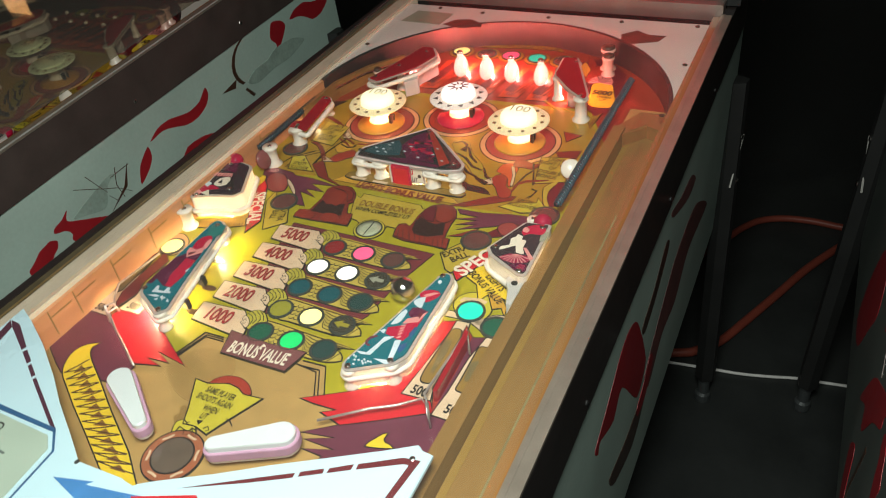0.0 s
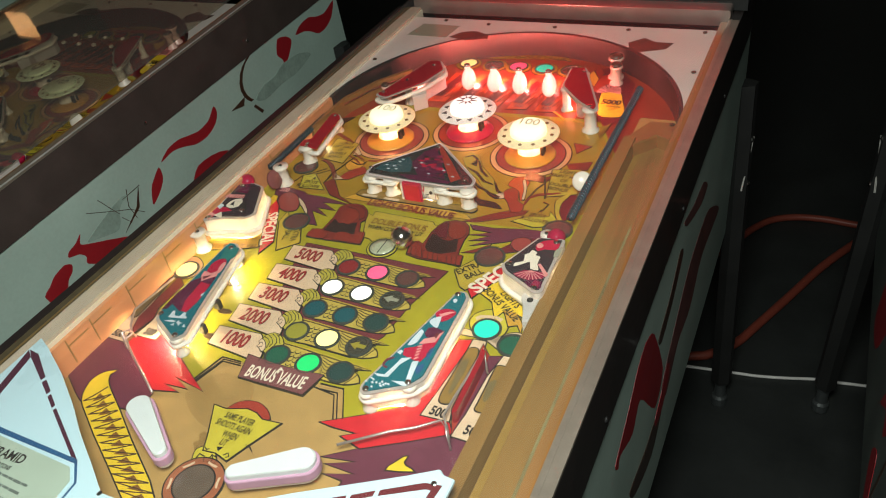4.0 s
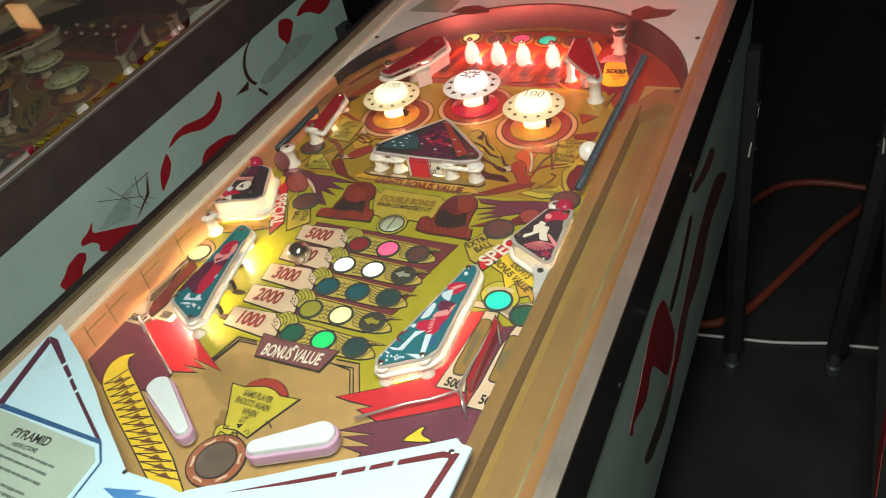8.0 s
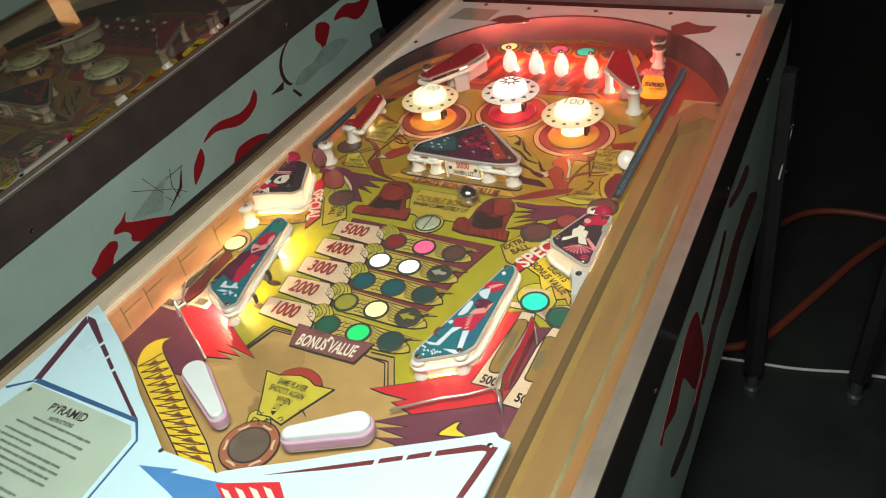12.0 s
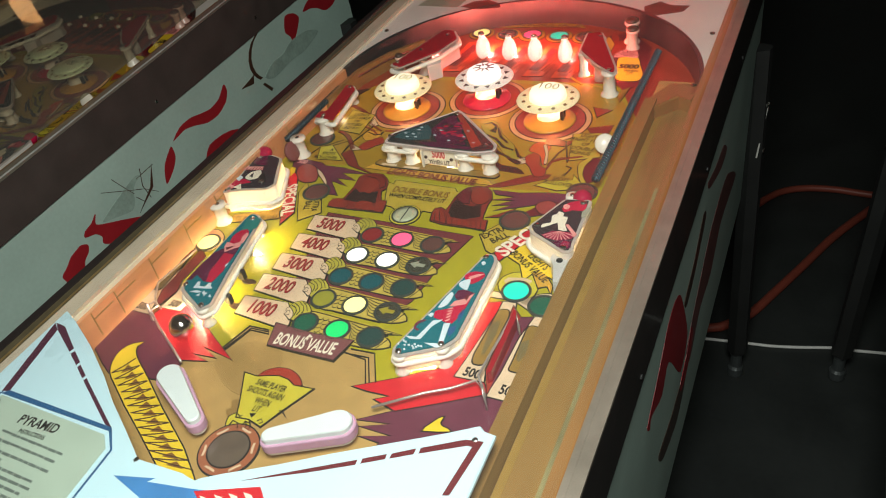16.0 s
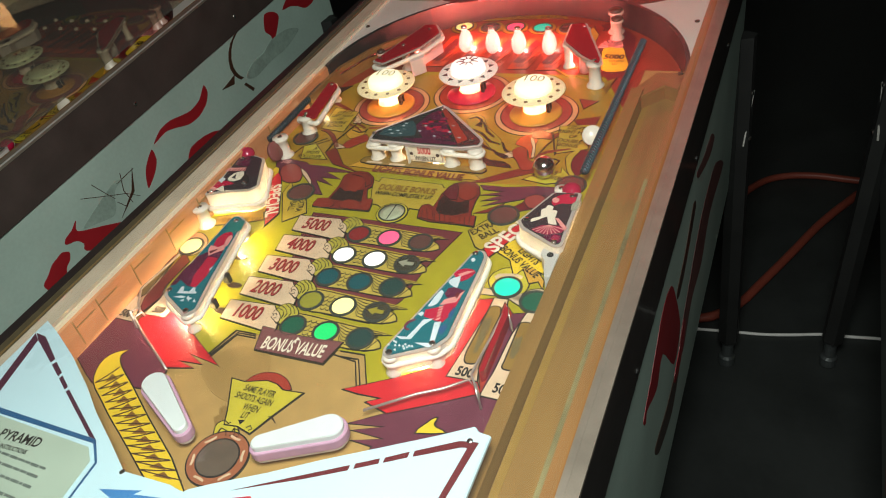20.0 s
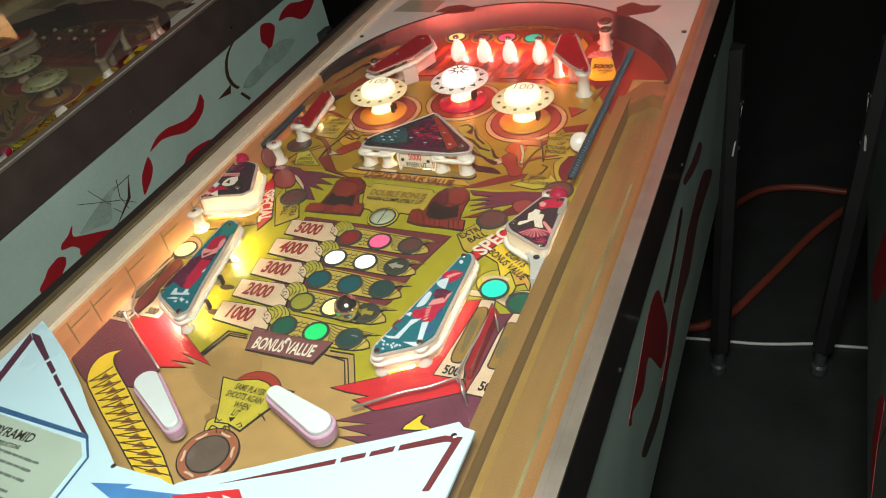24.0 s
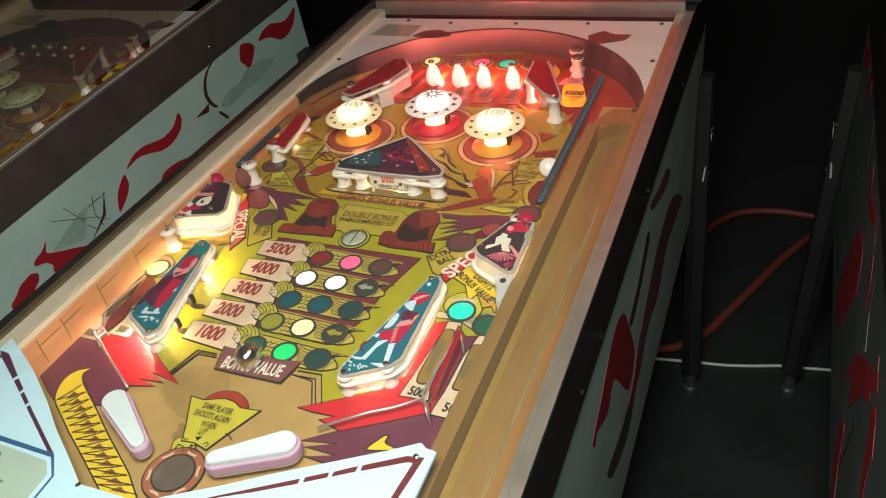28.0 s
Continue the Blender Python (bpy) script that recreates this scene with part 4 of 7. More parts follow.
    A("curve_shape", flowing([(0.1030, 0.3321), (0.1032, 0.3428), (0.1106, 0.3502), (0.1204, 0.3430), (0.1256, 0.3248), (0.1359, 0.3180), (0.1378, 0.3042), (0.1267, 0.3006), (0.1146, 0.3191)], 2), BRICK, 5, 0.0007)
    A("curve_shape", flowing([(0.1014, 0.3555), (0.1026, 0.3711), (0.1151, 0.3794), (0.1263, 0.3675), (0.1261, 0.3480), (0.1322, 0.3299), (0.1278, 0.3272), (0.1215, 0.3431), (0.1102, 0.3515)], 2), ORANGE_RED, 4, 0.0007)
    A("curve_shape", flowing([(0.1165, 0.3773), (0.1178, 0.3910), (0.1257, 0.3897), (0.1427, 0.3828), (0.1509, 0.3883), (0.1457, 0.3722), (0.1321, 0.3726), (0.1214, 0.3713)], 2), BROWN_RED, 5, 0.0007)
    A("curve_shape", flowing([(0.1168, 0.3685), (0.1197, 0.3702), (0.1270, 0.3546), (0.1329, 0.3300), (0.1299, 0.3296), (0.1255, 0.3500)], 2), CREAM, 6, 0.0005)
    ribbon("curve_line", [(0.1366, 0.3181), (0.1375, 0.3348), (0.1468, 0.3436), (0.1621, 0.3486), (0.1727, 0.3530)], 0.0045, BROWN_RED, 6, True)
    ribbon("curve_line", [(0.1409, 0.3848), (0.1492, 0.3618), (0.1572, 0.3375)], 0.0022, BLACK, 6)
    ribbon("curve_line", [(0.1353, 0.3262), (0.1406, 0.3564), (0.1463, 0.3701)], 0.002, BROWN_SHADE, 6)
    ribbon("curve_line", [(0.1581, 0.3294), (0.1660, 0.3264), (0.1631, 0.3119)], 0.0016, BLACK, 6)
    A("panther_shape", flowing([(0.0656, 0.3238), (0.0791, 0.3165), (0.0997, 0.3149), (0.1134, 0.3032), (0.0903, 0.3038), (0.0756, 0.3061)], 2), BLACK, 5)
    A("curve_shape", flowing([(0.0156, 0.4036), (0.0218, 0.4186), (0.0372, 0.4129), (0.0509, 0.3896), (0.0774, 0.3641), (0.0887, 0.3432), (0.1013, 0.3379), (0.1072, 0.3259), (0.0915, 0.3310), (0.0751, 0.3390), (0.0563, 0.3604), (0.0411, 0.3708)], 2), OLIVE, 4, 0.0006)
    for pts in ([(0.0183, 0.4065), (0.0269, 0.4128), (0.0368, 0.4060), (0.0417, 0.3885), (0.0330, 0.3926)], [(0.0324, 0.3823), (0.0484, 0.3742), (0.0660, 0.3568), (0.0817, 0.3517)], [(0.0414, 0.4013), (0.0535, 0.3798), (0.0681, 0.3668)], [(0.0273, 0.3767), (0.0455, 0.3591), (0.0656, 0.3425), (0.0819, 0.3353)], [(0.0827, 0.3566), (0.0928, 0.3391), (0.1043, 0.3328)], [(0.0369, 0.3629), (0.0577, 0.3414), (0.0654, 0.3354)]):
        ribbon("curve_line", pts, 0.0042, BLACK, 5, True)
    A("curve_shape", flowing([(0.0827, 0.3331), (0.0941, 0.3314), (0.1013, 0.3379), (0.1067, 0.3272), (0.0993, 0.3239)], 2), CREAM, 5, 0.0006)
    A("curve_shape", flowing([(0.0751, 0.3390), (0.0822, 0.3344), (0.1007, 0.3277), (0.0975, 0.3214), (0.0825, 0.3298)], 2), BLACK, 6)
    for pts in ([(-0.1739, 0.4045), (-0.1718, 0.4132), (-0.1612, 0.4058)], [(-0.1503, 0.3849), (-0.1373, 0.3756), (-0.1215, 0.3668)], [(-0.1155, 0.3675), (-0.1035, 0.3689), (-0.0922, 0.3781)], [(-0.1511, 0.3739), (-0.1336, 0.3653), (-0.1225, 0.3562)]):
        ribbon("curve_line", pts, 0.003, BROWN_RED, 6, True)
    A("leaf_shape", [(-0.2175, 0.4468), (-0.2201, 0.4710), (-0.1994, 0.4790), (-0.2106, 0.4535)], BLACK_BROWN, 5)
    A("leaf_shape", [(-0.2035, 0.4244), (-0.2016, 0.4304), (-0.1732, 0.4159), (-0.1736, 0.4102)], BROWN_RED, 5)
    A("leaf_shape", [(0.1035, 0.6626), (0.1135, 0.6694), (0.1173, 0.6890), (0.1323, 0.6637), (0.1327, 0.6387), (0.1191, 0.6474)], ORANGE_LIGHT, 5, 0.0008)
    A("leaf_shape", [(0.1167, 0.7157), (0.1363, 0.6831), (0.1308, 0.6700), (0.1428, 0.6800), (0.1549, 0.6901), (0.1522, 0.6519), (0.1412, 0.6268), (0.1320, 0.5965), (0.1160, 0.6256), (0.1283, 0.6447)], BRICK, 4, 0.0008)
    A("leaf_shape", [(0.1536, 0.4721), (0.1782, 0.4683), (0.1643, 0.4489)], BRICK, 5, 0.0008)
    A("leaf_shape", [(0.1598, 0.4191), (0.1902, 0.4311), (0.1891, 0.4111), (0.1672, 0.4085)], BROWN_RED, 5, 0.0006)
    for k, (a, b) in enumerate(zip([(0.1135, 0.5540), (0.1322, 0.5348), (0.1502, 0.5163), (0.0966, 0.5529)], [(0.1301, 0.5622), (0.1542, 0.5265), (0.1691, 0.4860), (0.1190, 0.5338)])):
        ribbon("spark", [a, b], 0.004, ORANGE_LIGHT, 5, True)
    # tan court between the flippers
    for pts, w in (([(-0.0885, -0.0576), (-0.0777, -0.0191), (-0.0536, -0.0189)], 0.0011), ([(-0.0840, -0.0598), (-0.0736, -0.0243), (-0.0504, -0.0238)], 0.0011), ([(-0.0852, -0.0552), (-0.0739, -0.0216), (-0.0521, -0.0212)], 0.0007), ([(0.0461, -0.0186), (0.0724, -0.0175), (0.0915, -0.0514)], 0.0012), ([(0.0471, -0.0252), (0.0691, -0.0242), (0.0858, -0.0537)], 0.0011), ([(0.0399, -0.0242), (0.0672, -0.0274), (0.0823, -0.0546)], 0.0011)):
        ribbon("court_line", pts, w, BLACK, 4)
    # rounded patch of deeper tan on the court
    A("deep_tan_patch", flowing([(-0.0794, -0.0791), (-0.0860, -0.0651), (-0.0777, -0.0501), (-0.0579, -0.0366), (-0.0249, -0.0390), (-0.0135, -0.0534), (-0.0099, -0.0752), (-0.0162, -0.0943), (-0.0326, -0.1020), (-0.0551, -0.0956)], 3), TAN_DEEP, 2)
    A("arc", flowing([(-0.0266, -0.0779), (-0.0234, -0.0690), (-0.0142, -0.0622), (-0.0004, -0.0602), (0.0131, -0.0649), (0.0223, -0.0734), (0.0178, -0.0768), (0.0052, -0.0713), (-0.0072, -0.0709), (-0.0154, -0.0751)], 3), BRICK, 4, 0.0006)
    A("dark_shape", [(-0.0334, -0.1219), (-0.0292, -0.1174), (-0.0339, -0.1117), (-0.0315, -0.1074), (-0.0256, -0.1081), (-0.0171, -0.1279), (-0.0249, -0.1300)], TAN_DARK, 3)
    A("shoot_again", flowing([(-0.0420, -0.0773), (-0.0271, -0.0781)], 1) + [(-0.0159, -0.0743), (-0.0057, -0.0711), (0.0059, -0.0726), (0.0156, -0.0774), (0.0358, -0.0757), (0.0210, -0.1068), (0.0117, -0.1281), (-0.0038, -0.1243), (-0.0170, -0.1257), (-0.0239, -0.1105)], YELLOW_LIME, 5, 0.001)
    lettering("SAME PLAYER\nSHOOTS AGAIN", *[(-0.0056, -0.0892)][0], 0.0102, OLIVE_DARK, field, -1, 6, 0.56, 0.025)
    lettering("WHEN", *[(-0.0021, -0.1041)][0], 0.0102, OLIVE_DARK, field, -1, 6, 0.56, 0.025)
    lettering("LIT", *[(-0.0032, -0.1127)][0], 0.0102, OLIVE_DARK, field, -1, 6, 0.56, 0.025)
    A("pointer", [(-0.0071, -0.1187), (-0.0004, -0.1169), (-0.0022, -0.1228)], BLACK, 6)
    A("scroll", flowing([(-0.0212, -0.1370), (-0.0243, -0.1271), (-0.0166, -0.1210), (-0.0049, -0.1246), (0.0034, -0.1329), (0.0118, -0.1359), (0.0130, -0.1432), (-0.0011, -0.1433), (-0.0116, -0.1449)], 3), YELLOW_LIME, 4, 0.0009)
    for pts in ([(-0.0057, -0.1328), (-0.0052, -0.1279), (0.0004, -0.1285), (0.0042, -0.1340), (-0.0001, -0.1365), (-0.0053, -0.1353)], [(-0.0178, -0.1361), (-0.0177, -0.1307), (-0.0113, -0.1316), (-0.0078, -0.1373)], [(0.0054, -0.1245), (0.0083, -0.1210), (0.0116, -0.1241), (0.0091, -0.1261)], [(-0.0180, -0.1227), (-0.0139, -0.1248), (-0.0123, -0.1225)], [(0.0188, -0.1074), (0.0246, -0.1086), (0.0283, -0.1116)], [(-0.0055, -0.1274), (-0.0014, -0.1316), (-0.0009, -0.1367)]):
        ribbon("scroll_line", pts, 0.0011, BLACK, 6)
    DR = [(-0.0013, -0.1593)][0]
    A("drain_ring", circle(*DR, 0.0275, 36), BRICK_TAN, 6, 0.0010)
    for k in range(6):
        a = math.pi * k / 3 + 0.35
        A("drain_mark", [(DR[0] + (0.0225 + e) * math.cos(a + d), DR[1] + (0.0225 + e) * math.sin(a + d)) for d, e in ((-0.24, 0), (0, -0.0012), (0.24, 0), (0.24, 0.0022), (0, 0.001), (-0.24, 0.0022))], CREAM, 7)
    A("drain_lamp", circle(*DR, 0.0188, 30), DARK_GLASS, 8, 0.0010)
    # bonus ladder
    A("bonus_ground", [(-0.0970, 0.1777), (0.0973, 0.1747), (0.0806, 0.1113), (0.0757, 0.0595), (0.0571, 0.0222), (0.0058, 0.0238), (-0.0636, 0.0312), (-0.0700, 0.0661), (-0.0907, 0.1398)], MAROON_BROWN, 3, 0.0008)
    states = {4: ("red", 0, "red", 0.75, "brown", 0), 3: ("white", 1, "white", 1, "dark", 0), 2: ("teal", 0, "teal", 0, "smoke", 0), 1: ("yellow", 0, "yellow", 1, "dark", 0), 0: ("green", 0, "green", 0.4, "smoke", 0)}
    for i, txt in enumerate(("1000", "2000", "3000", "4000", "5000")):
        y = i * 0.03727
        # winged row: field, barbs, and two pointed tips
        A("wing_row", flowing([(-0.036, y + 0.012), (-0.026, y + 0.0165), (-0.006, y + 0.0165), (0.022, y + 0.0145), (0.055, y + 0.0125), (0.085, y + 0.0115), (0.064, y + 0.0075), (0.077, y + 0.002), (0.083, y - 0.006), (0.070, y - 0.0125), (0.052, y - 0.014), (0.030, y - 0.0135), (0.0, y - 0.0125), (-0.02, y - 0.012)], 2), FEATHER, 5, 0.0010)
        for k in range(5):
            for q in range(4):
                fx, fy = -0.007 + 0.0062 * k + 0.0018 * q, y + 0.0118 - 0.0058 * q
                arc = [(fx + 0.0032 * math.cos(u), fy - 0.0042 * math.sin(u)) for u in [math.pi * j / 5 for j in range(6)]]
                link("feather", prism(arc + [(x2 * 1.0, y2 + 0.0011) for x2, y2 in arc[::-1]], 0.0, 6 * STEP), BLACK, field)
        for k in range(6):
            ribbon("feather", [(0.030 + 0.0012 * k, y + 0.0125 - 0.0032 * k), (0.040, y + 0.0095 - 0.0038 * k), (0.052, y + 0.0085 - 0.0040 * k), (0.078 - 0.003 * k, y + 0.0105 - 0.0040 * k)], 0.0009, BLACK, 6)
        ribbon("feather", [(0.070, y - 0.0125), (0.0735, y - 0.006), (0.077, y + 0.002)], 0.0009, BLACK, 6)
        A("wing_bar", [(-0.030, y + 0.0190), (-0.010, y + 0.0185), (0.080, y + 0.0130), (0.080, y + 0.0142), (-0.010, y + 0.0200), (-0.030, y + 0.0205)], MUSTARD_LIGHT, 4)
        # crested head ornament beside the box
        A("ornament", flowing([(-0.0451, y + 0.0096), (-0.0487, y + 0.0164), (-0.0470, y + 0.0228), (-0.0409, y + 0.0268), (-0.0322, y + 0.0252), (-0.0255, y + 0.0199), (-0.0218, y + 0.0148), (-0.0270, y + 0.0120), (-0.0316, y + 0.0093), (-0.0326, y + 0.0041), (-0.0331, y + -0.0018), (-0.0388, y + 0.0018)], 2), OLIVE_YELLOW, 9, 0.0008)
        A("ornament_face", flowing([(-0.0483, y + 0.0046), (-0.0466, y + 0.0075), (-0.0497, y + 0.0102), (-0.0496, y + 0.0145), (-0.0451, y + 0.0130), (-0.0400, y + 0.0082), (-0.0376, y + 0.0021), (-0.0388, y + -0.0015), (-0.0429, y + 0.0017)], 2), CREAM, 10, 0.0006)
        for pts in ([(-0.0459, y + 0.0222), (-0.0388, y + 0.0186), (-0.0339, y + 0.0130), (-0.0344, y + 0.0070)], [(-0.0418, y + 0.0248), (-0.0343, y + 0.0205), (-0.0300, y + 0.0147), (-0.0302, y + 0.0104)], [(-0.0375, y + 0.0258), (-0.0306, y + 0.0213), (-0.0259, y + 0.0148)], [(-0.0478, y + 0.0183), (-0.0415, y + 0.0163), (-0.0376, y + 0.0121), (-0.0365, y + 0.0048)], [(-0.0420, y + 0.0002), (-0.0361, y + -0.0025), (-0.0342, y + -0.0078), (-0.0335, y + -0.0133)], [(-0.0476, y + 0.0090), (-0.0456, y + 0.0103), (-0.0436, y + 0.0082)], [(-0.0456, y + 0.0036), (-0.0431, y + 0.0041), (-0.0428, y + 0.0059)]):
            ribbon("ornament_line", pts, 0.0007, BLACK, 11)
        st = states[i]
        for j in range(3):
            x = 0.0195 + (j - 1) * 0.0390
            colour, on = st[2 * j], st[2 * j + 1] if lit else 0
            part("insert_rim", lathe([(0.0146, 0), (0.0146, 0.0030), (0.0131, 0.0033), (0.0131, 0.0030)], 28, (x, y)), RIM_GREY, field)
            part("insert", lathe([(0.0130, 0), (0.0130, 0.0028), (0.0110, 0.0031), (0.008, 0.0032), (0, 0.0032)], 28, (x, y)), insert_mat(colour, on), field, f"{'lit ' if on else ''}{colour} lamp insert", True)
            if j == 2 and i in (1, 3):
                part("arrow", prism([(x - 0.010, y), (x - 0.001, y + 0.006), (x - 0.001, y + 0.0025), (x + 0.008, y + 0.0025), (x + 0.008, y - 0.0025), (x - 0.001, y - 0.0025), (x - 0.001, y - 0.006)], 0.0034, 0.0037), GREY_PATCH if i == 3 else OLIVE, field)
        A("number_box", [(-0.1055, y - 0.0075)] + [(-0.0332, y + -0.0149), (-0.0376, y + -0.0012), (-0.0462, y + 0.0034), (-0.0495, y + 0.0154), (-0.0551, y + 0.0210)] + [(-0.110, y + 0.0185)], CREAM, 8, 0.0008)
        lettering(txt, -0.0790, y + 0.0050, 0.0268, BROWN_SHADE, field, -1, 8, 0.64, 0.034)
        lettering(txt, -0.0790, y + 0.0050, 0.0268, DIGIT_RED, field, -1, 9, 0.64, 0.014)
    A("bonus_banner", [(-0.0497, -0.0092), (-0.0009, -0.0121), (0.0439, -0.0096), (0.0373, -0.0384), (-0.0409, -0.0387)], PLUM_GREY, 9, 0.0007)
    a, b = [(-0.0400, -0.0296), (0.0355, -0.0259)]
    lettering("BONUS VALUE", (a[0] + b[0]) / 2, (a[1] + b[1]) / 2, 0.0225, WHITE, field, math.degrees(math.atan2(b[1] - a[1], b[0] - a[0])), 9, 0.47, 0.024)
    A("caret", [(-0.0053, -0.0188), (-0.0045, -0.0140), (0.0008, -0.0173)], WHITE, 10)
    # seated stone figures as plain stepped shapes
    A("stone_figure", [(-0.1044, 0.1886), (-0.1060, 0.2037), (-0.0923, 0.2069), (-0.0913, 0.2334), (-0.0950, 0.2549), (-0.0900, 0.2633), (-0.0793, 0.2668), (-0.0668, 0.2668), (-0.0551, 0.2577), (-0.0492, 0.2470), (-0.0478, 0.2380), (-0.0513, 0.2329), (-0.0425, 0.2143), (-0.0345, 0.2144), (-0.0305, 0.2034), (-0.0285, 0.1918), (-0.0548, 0.1906), (-0.0823, 0.1889)], BROWN_RED, 6, 0.0007)
    A("stone_shade", [(-0.0900, 0.2055), (-0.0877, 0.2307), (-0.0776, 0.2233), (-0.0544, 0.2302), (-0.0462, 0.2072), (-0.0741, 0.2042)], BLACK_BROWN, 7)
    A("stone_face", flowing([(-0.0837, 0.2453), (-0.0810, 0.2532), (-0.0700, 0.2549), (-0.0605, 0.2470), (-0.0598, 0.2361), (-0.0632, 0.2238), (-0.0738, 0.2266), (-0.0798, 0.2293)], 2), BRICK_DARK, 8)
    A("stone_hood", [(-0.0837, 0.2585), (-0.0673, 0.2629), (-0.0563, 0.2551), (-0.0507, 0.2421), (-0.0548, 0.2369), (-0.0622, 0.2505), (-0.0709, 0.2567)], BROWN_RED, 8, 0.0006)
    A("stone_foot", flowing([(-0.1047, 0.1890), (-0.1050, 0.2026), (-0.0927, 0.2060), (-0.0796, 0.1989), (-0.0817, 0.1894)], 2), BRICK_DARK, 8, 0.0004)
    A("stone_foot", flowing([(-0.0677, 0.1914), (-0.0700, 0.2023), (-0.0638, 0.2077), (-0.0506, 0.2064), (-0.0395, 0.1928)], 2), BRICK_DARK, 8, 0.0004)
    A("stone_foot", flowing([(-0.0461, 0.2081), (-0.0346, 0.2139), (-0.0310, 0.2033), (-0.0291, 0.1925), (-0.0388, 0.1921)], 2), BRICK_DARK, 8, 0.0004)
    A("stone_figure", [(0.0364, 0.1904), (0.0325, 0.2054), (0.0329, 0.2134), (0.0395, 0.2165), (0.0471, 0.2122), (0.0478, 0.2219), (0.0476, 0.2382), (0.0508, 0.2533), (0.0556, 0.2612), (0.0669, 0.2664), (0.0789, 0.2662), (0.0875, 0.2592), (0.0930, 0.2457), (0.0924, 0.2335), (0.0946, 0.2142), (0.0968, 0.2050), (0.1033, 0.2042), (0.1076, 0.1863), (0.0874, 0.1874), (0.0700, 0.1869), (0.0523, 0.1867)], BROWN_RED, 6, 0.0007)
    A("stone_shade", [(0.0523, 0.2080), (0.0494, 0.2242), (0.0509, 0.2347), (0.0637, 0.2278), (0.0749, 0.2257), (0.0852, 0.2323), (0.0927, 0.2092), (0.0770, 0.2011), (0.0596, 0.1999)], BLACK_BROWN, 7)
    A("stone_hood", [(0.0494, 0.2385), (0.0533, 0.2537), (0.0584, 0.2608), (0.0646, 0.2492), (0.0697, 0.2297), (0.0602, 0.2301)], MAROON, 8, 0.0005)
    A("stone_face", flowing([(0.0628, 0.2565), (0.0709, 0.2628), (0.0835, 0.2573), (0.0906, 0.2453), (0.0881, 0.2348), (0.0807, 0.2307), (0.0710, 0.2355)], 2), BRICK_DARK, 8, 0.0004)
    for k, pts in enumerate(([(0.0368, 0.1913), (0.0332, 0.2067), (0.0379, 0.2142), (0.0482, 0.2061), (0.0572, 0.1884)], [(0.0540, 0.2009), (0.0790, 0.1991), (0.0832, 0.1885), (0.0594, 0.1880)], [(0.0797, 0.1981), (0.1030, 0.2038), (0.1071, 0.1869), (0.0840, 0.1872)])):
        A("stone_foot", pts, BRICK_DARK, 8, 0.0004)
    for a, b in zip([(0.0370, 0.2042), (0.0403, 0.2087), (0.0609, 0.1998), (0.0675, 0.1994), (0.0740, 0.1990), (0.0857, 0.1980), (0.0914, 0.1994), (0.0971, 0.2008)], [(0.0423, 0.1895), (0.0505, 0.1879), (0.0654, 0.1883), (0.0720, 0.1884), (0.0783, 0.1884), (0.0899, 0.1875), (0.0962, 0.1872), (0.1020, 0.1867)]):
        ribbon("stone_toe", [a, b], 0.0009, BLACK_BROWN, 9)
    # panels and strip between the figures
    A("double_panel", [(-0.0509, 0.2523), (-0.0420, 0.2490), (-0.0428, 0.2586), (0.0402, 0.2565), (0.0446, 0.2506), (0.0525, 0.2505), (0.0472, 0.2229), (0.0461, 0.2060), (0.0368, 0.2052), (0.0188, 0.2063), (0.0186, 0.1963), (-0.0084, 0.1966), (-0.0230, 0.2059), (-0.0333, 0.2072), (-0.0443, 0.2341)], MUSTARD_LIGHT, 5, 0.0008)
    a, b = [(-0.0315, 0.2397), (0.0332, 0.2395)]
    lettering("DOUBLE BONUS", (a[0] + b[0]) / 2, (a[1] + b[1]) / 2, 0.0165, BROWN_OCHRE, field, math.degrees(math.atan2(b[1] - a[1], b[0] - a[0])) + 1, 6, 0.62, 0.03)
    a, b = [(-0.0351, 0.2275), (0.0369, 0.2276)]
    lettering("WHEN COMPLETELY LIT", (a[0] + b[0]) / 2, (a[1] + b[1]) / 2, 0.0105, BLACK, field, math.degrees(math.atan2(b[1] - a[1], b[0] - a[0])) + 1, 6, 0.66, 0.03)
    A("bonus_strip", [(-0.1006, 0.2773), (-0.0766, 0.2769), (0.0268, 0.2716), (0.0840, 0.2732), (0.0738, 0.2820), (0.0500, 0.2853), (-0.0668, 0.2921), (-0.0887, 0.2914)], ORANGE_LIGHT, 4, 0.0006)
    a, b = [(-0.0729, 0.2741), (0.0722, 0.2714)]
    lettering("LIGHTS BONUS VALUE", (a[0] + b[0]) / 2, (a[1] + b[1]) / 2, 0.0180, BROWN_RED, field, math.degrees(math.atan2(b[1] - a[1], b[0] - a[0])), 9, 0.68, 0.035)
    DB = [(0.0017, 0.1935)][0]
    part("insert_rim", lathe([(0.0166, 0), (0.0166, 0.0029), (0.0148, 0.0031), (0.0148, 0.0029)], 28, DB), RIM_GREY, field)
    part("insert", lathe([(0.0147, 0), (0.0147, 0.0029), (0.008, 0.0032), (0, 0.0032)], 28, DB), insert_mat("white", 0), field, "unlit round double bonus insert", True)
    A("lamp_ring", circle(DB[0], DB[1], 0.0185, 26), YELLOW_LIME, 6, 0.0008)
    part("insert_bar", box(-0.0006 + DB[0], DB[1] - 0.0135, 0.0033, 0.0006 + DB[0], DB[1] + 0.0135, 0.0035), BLACK, field)
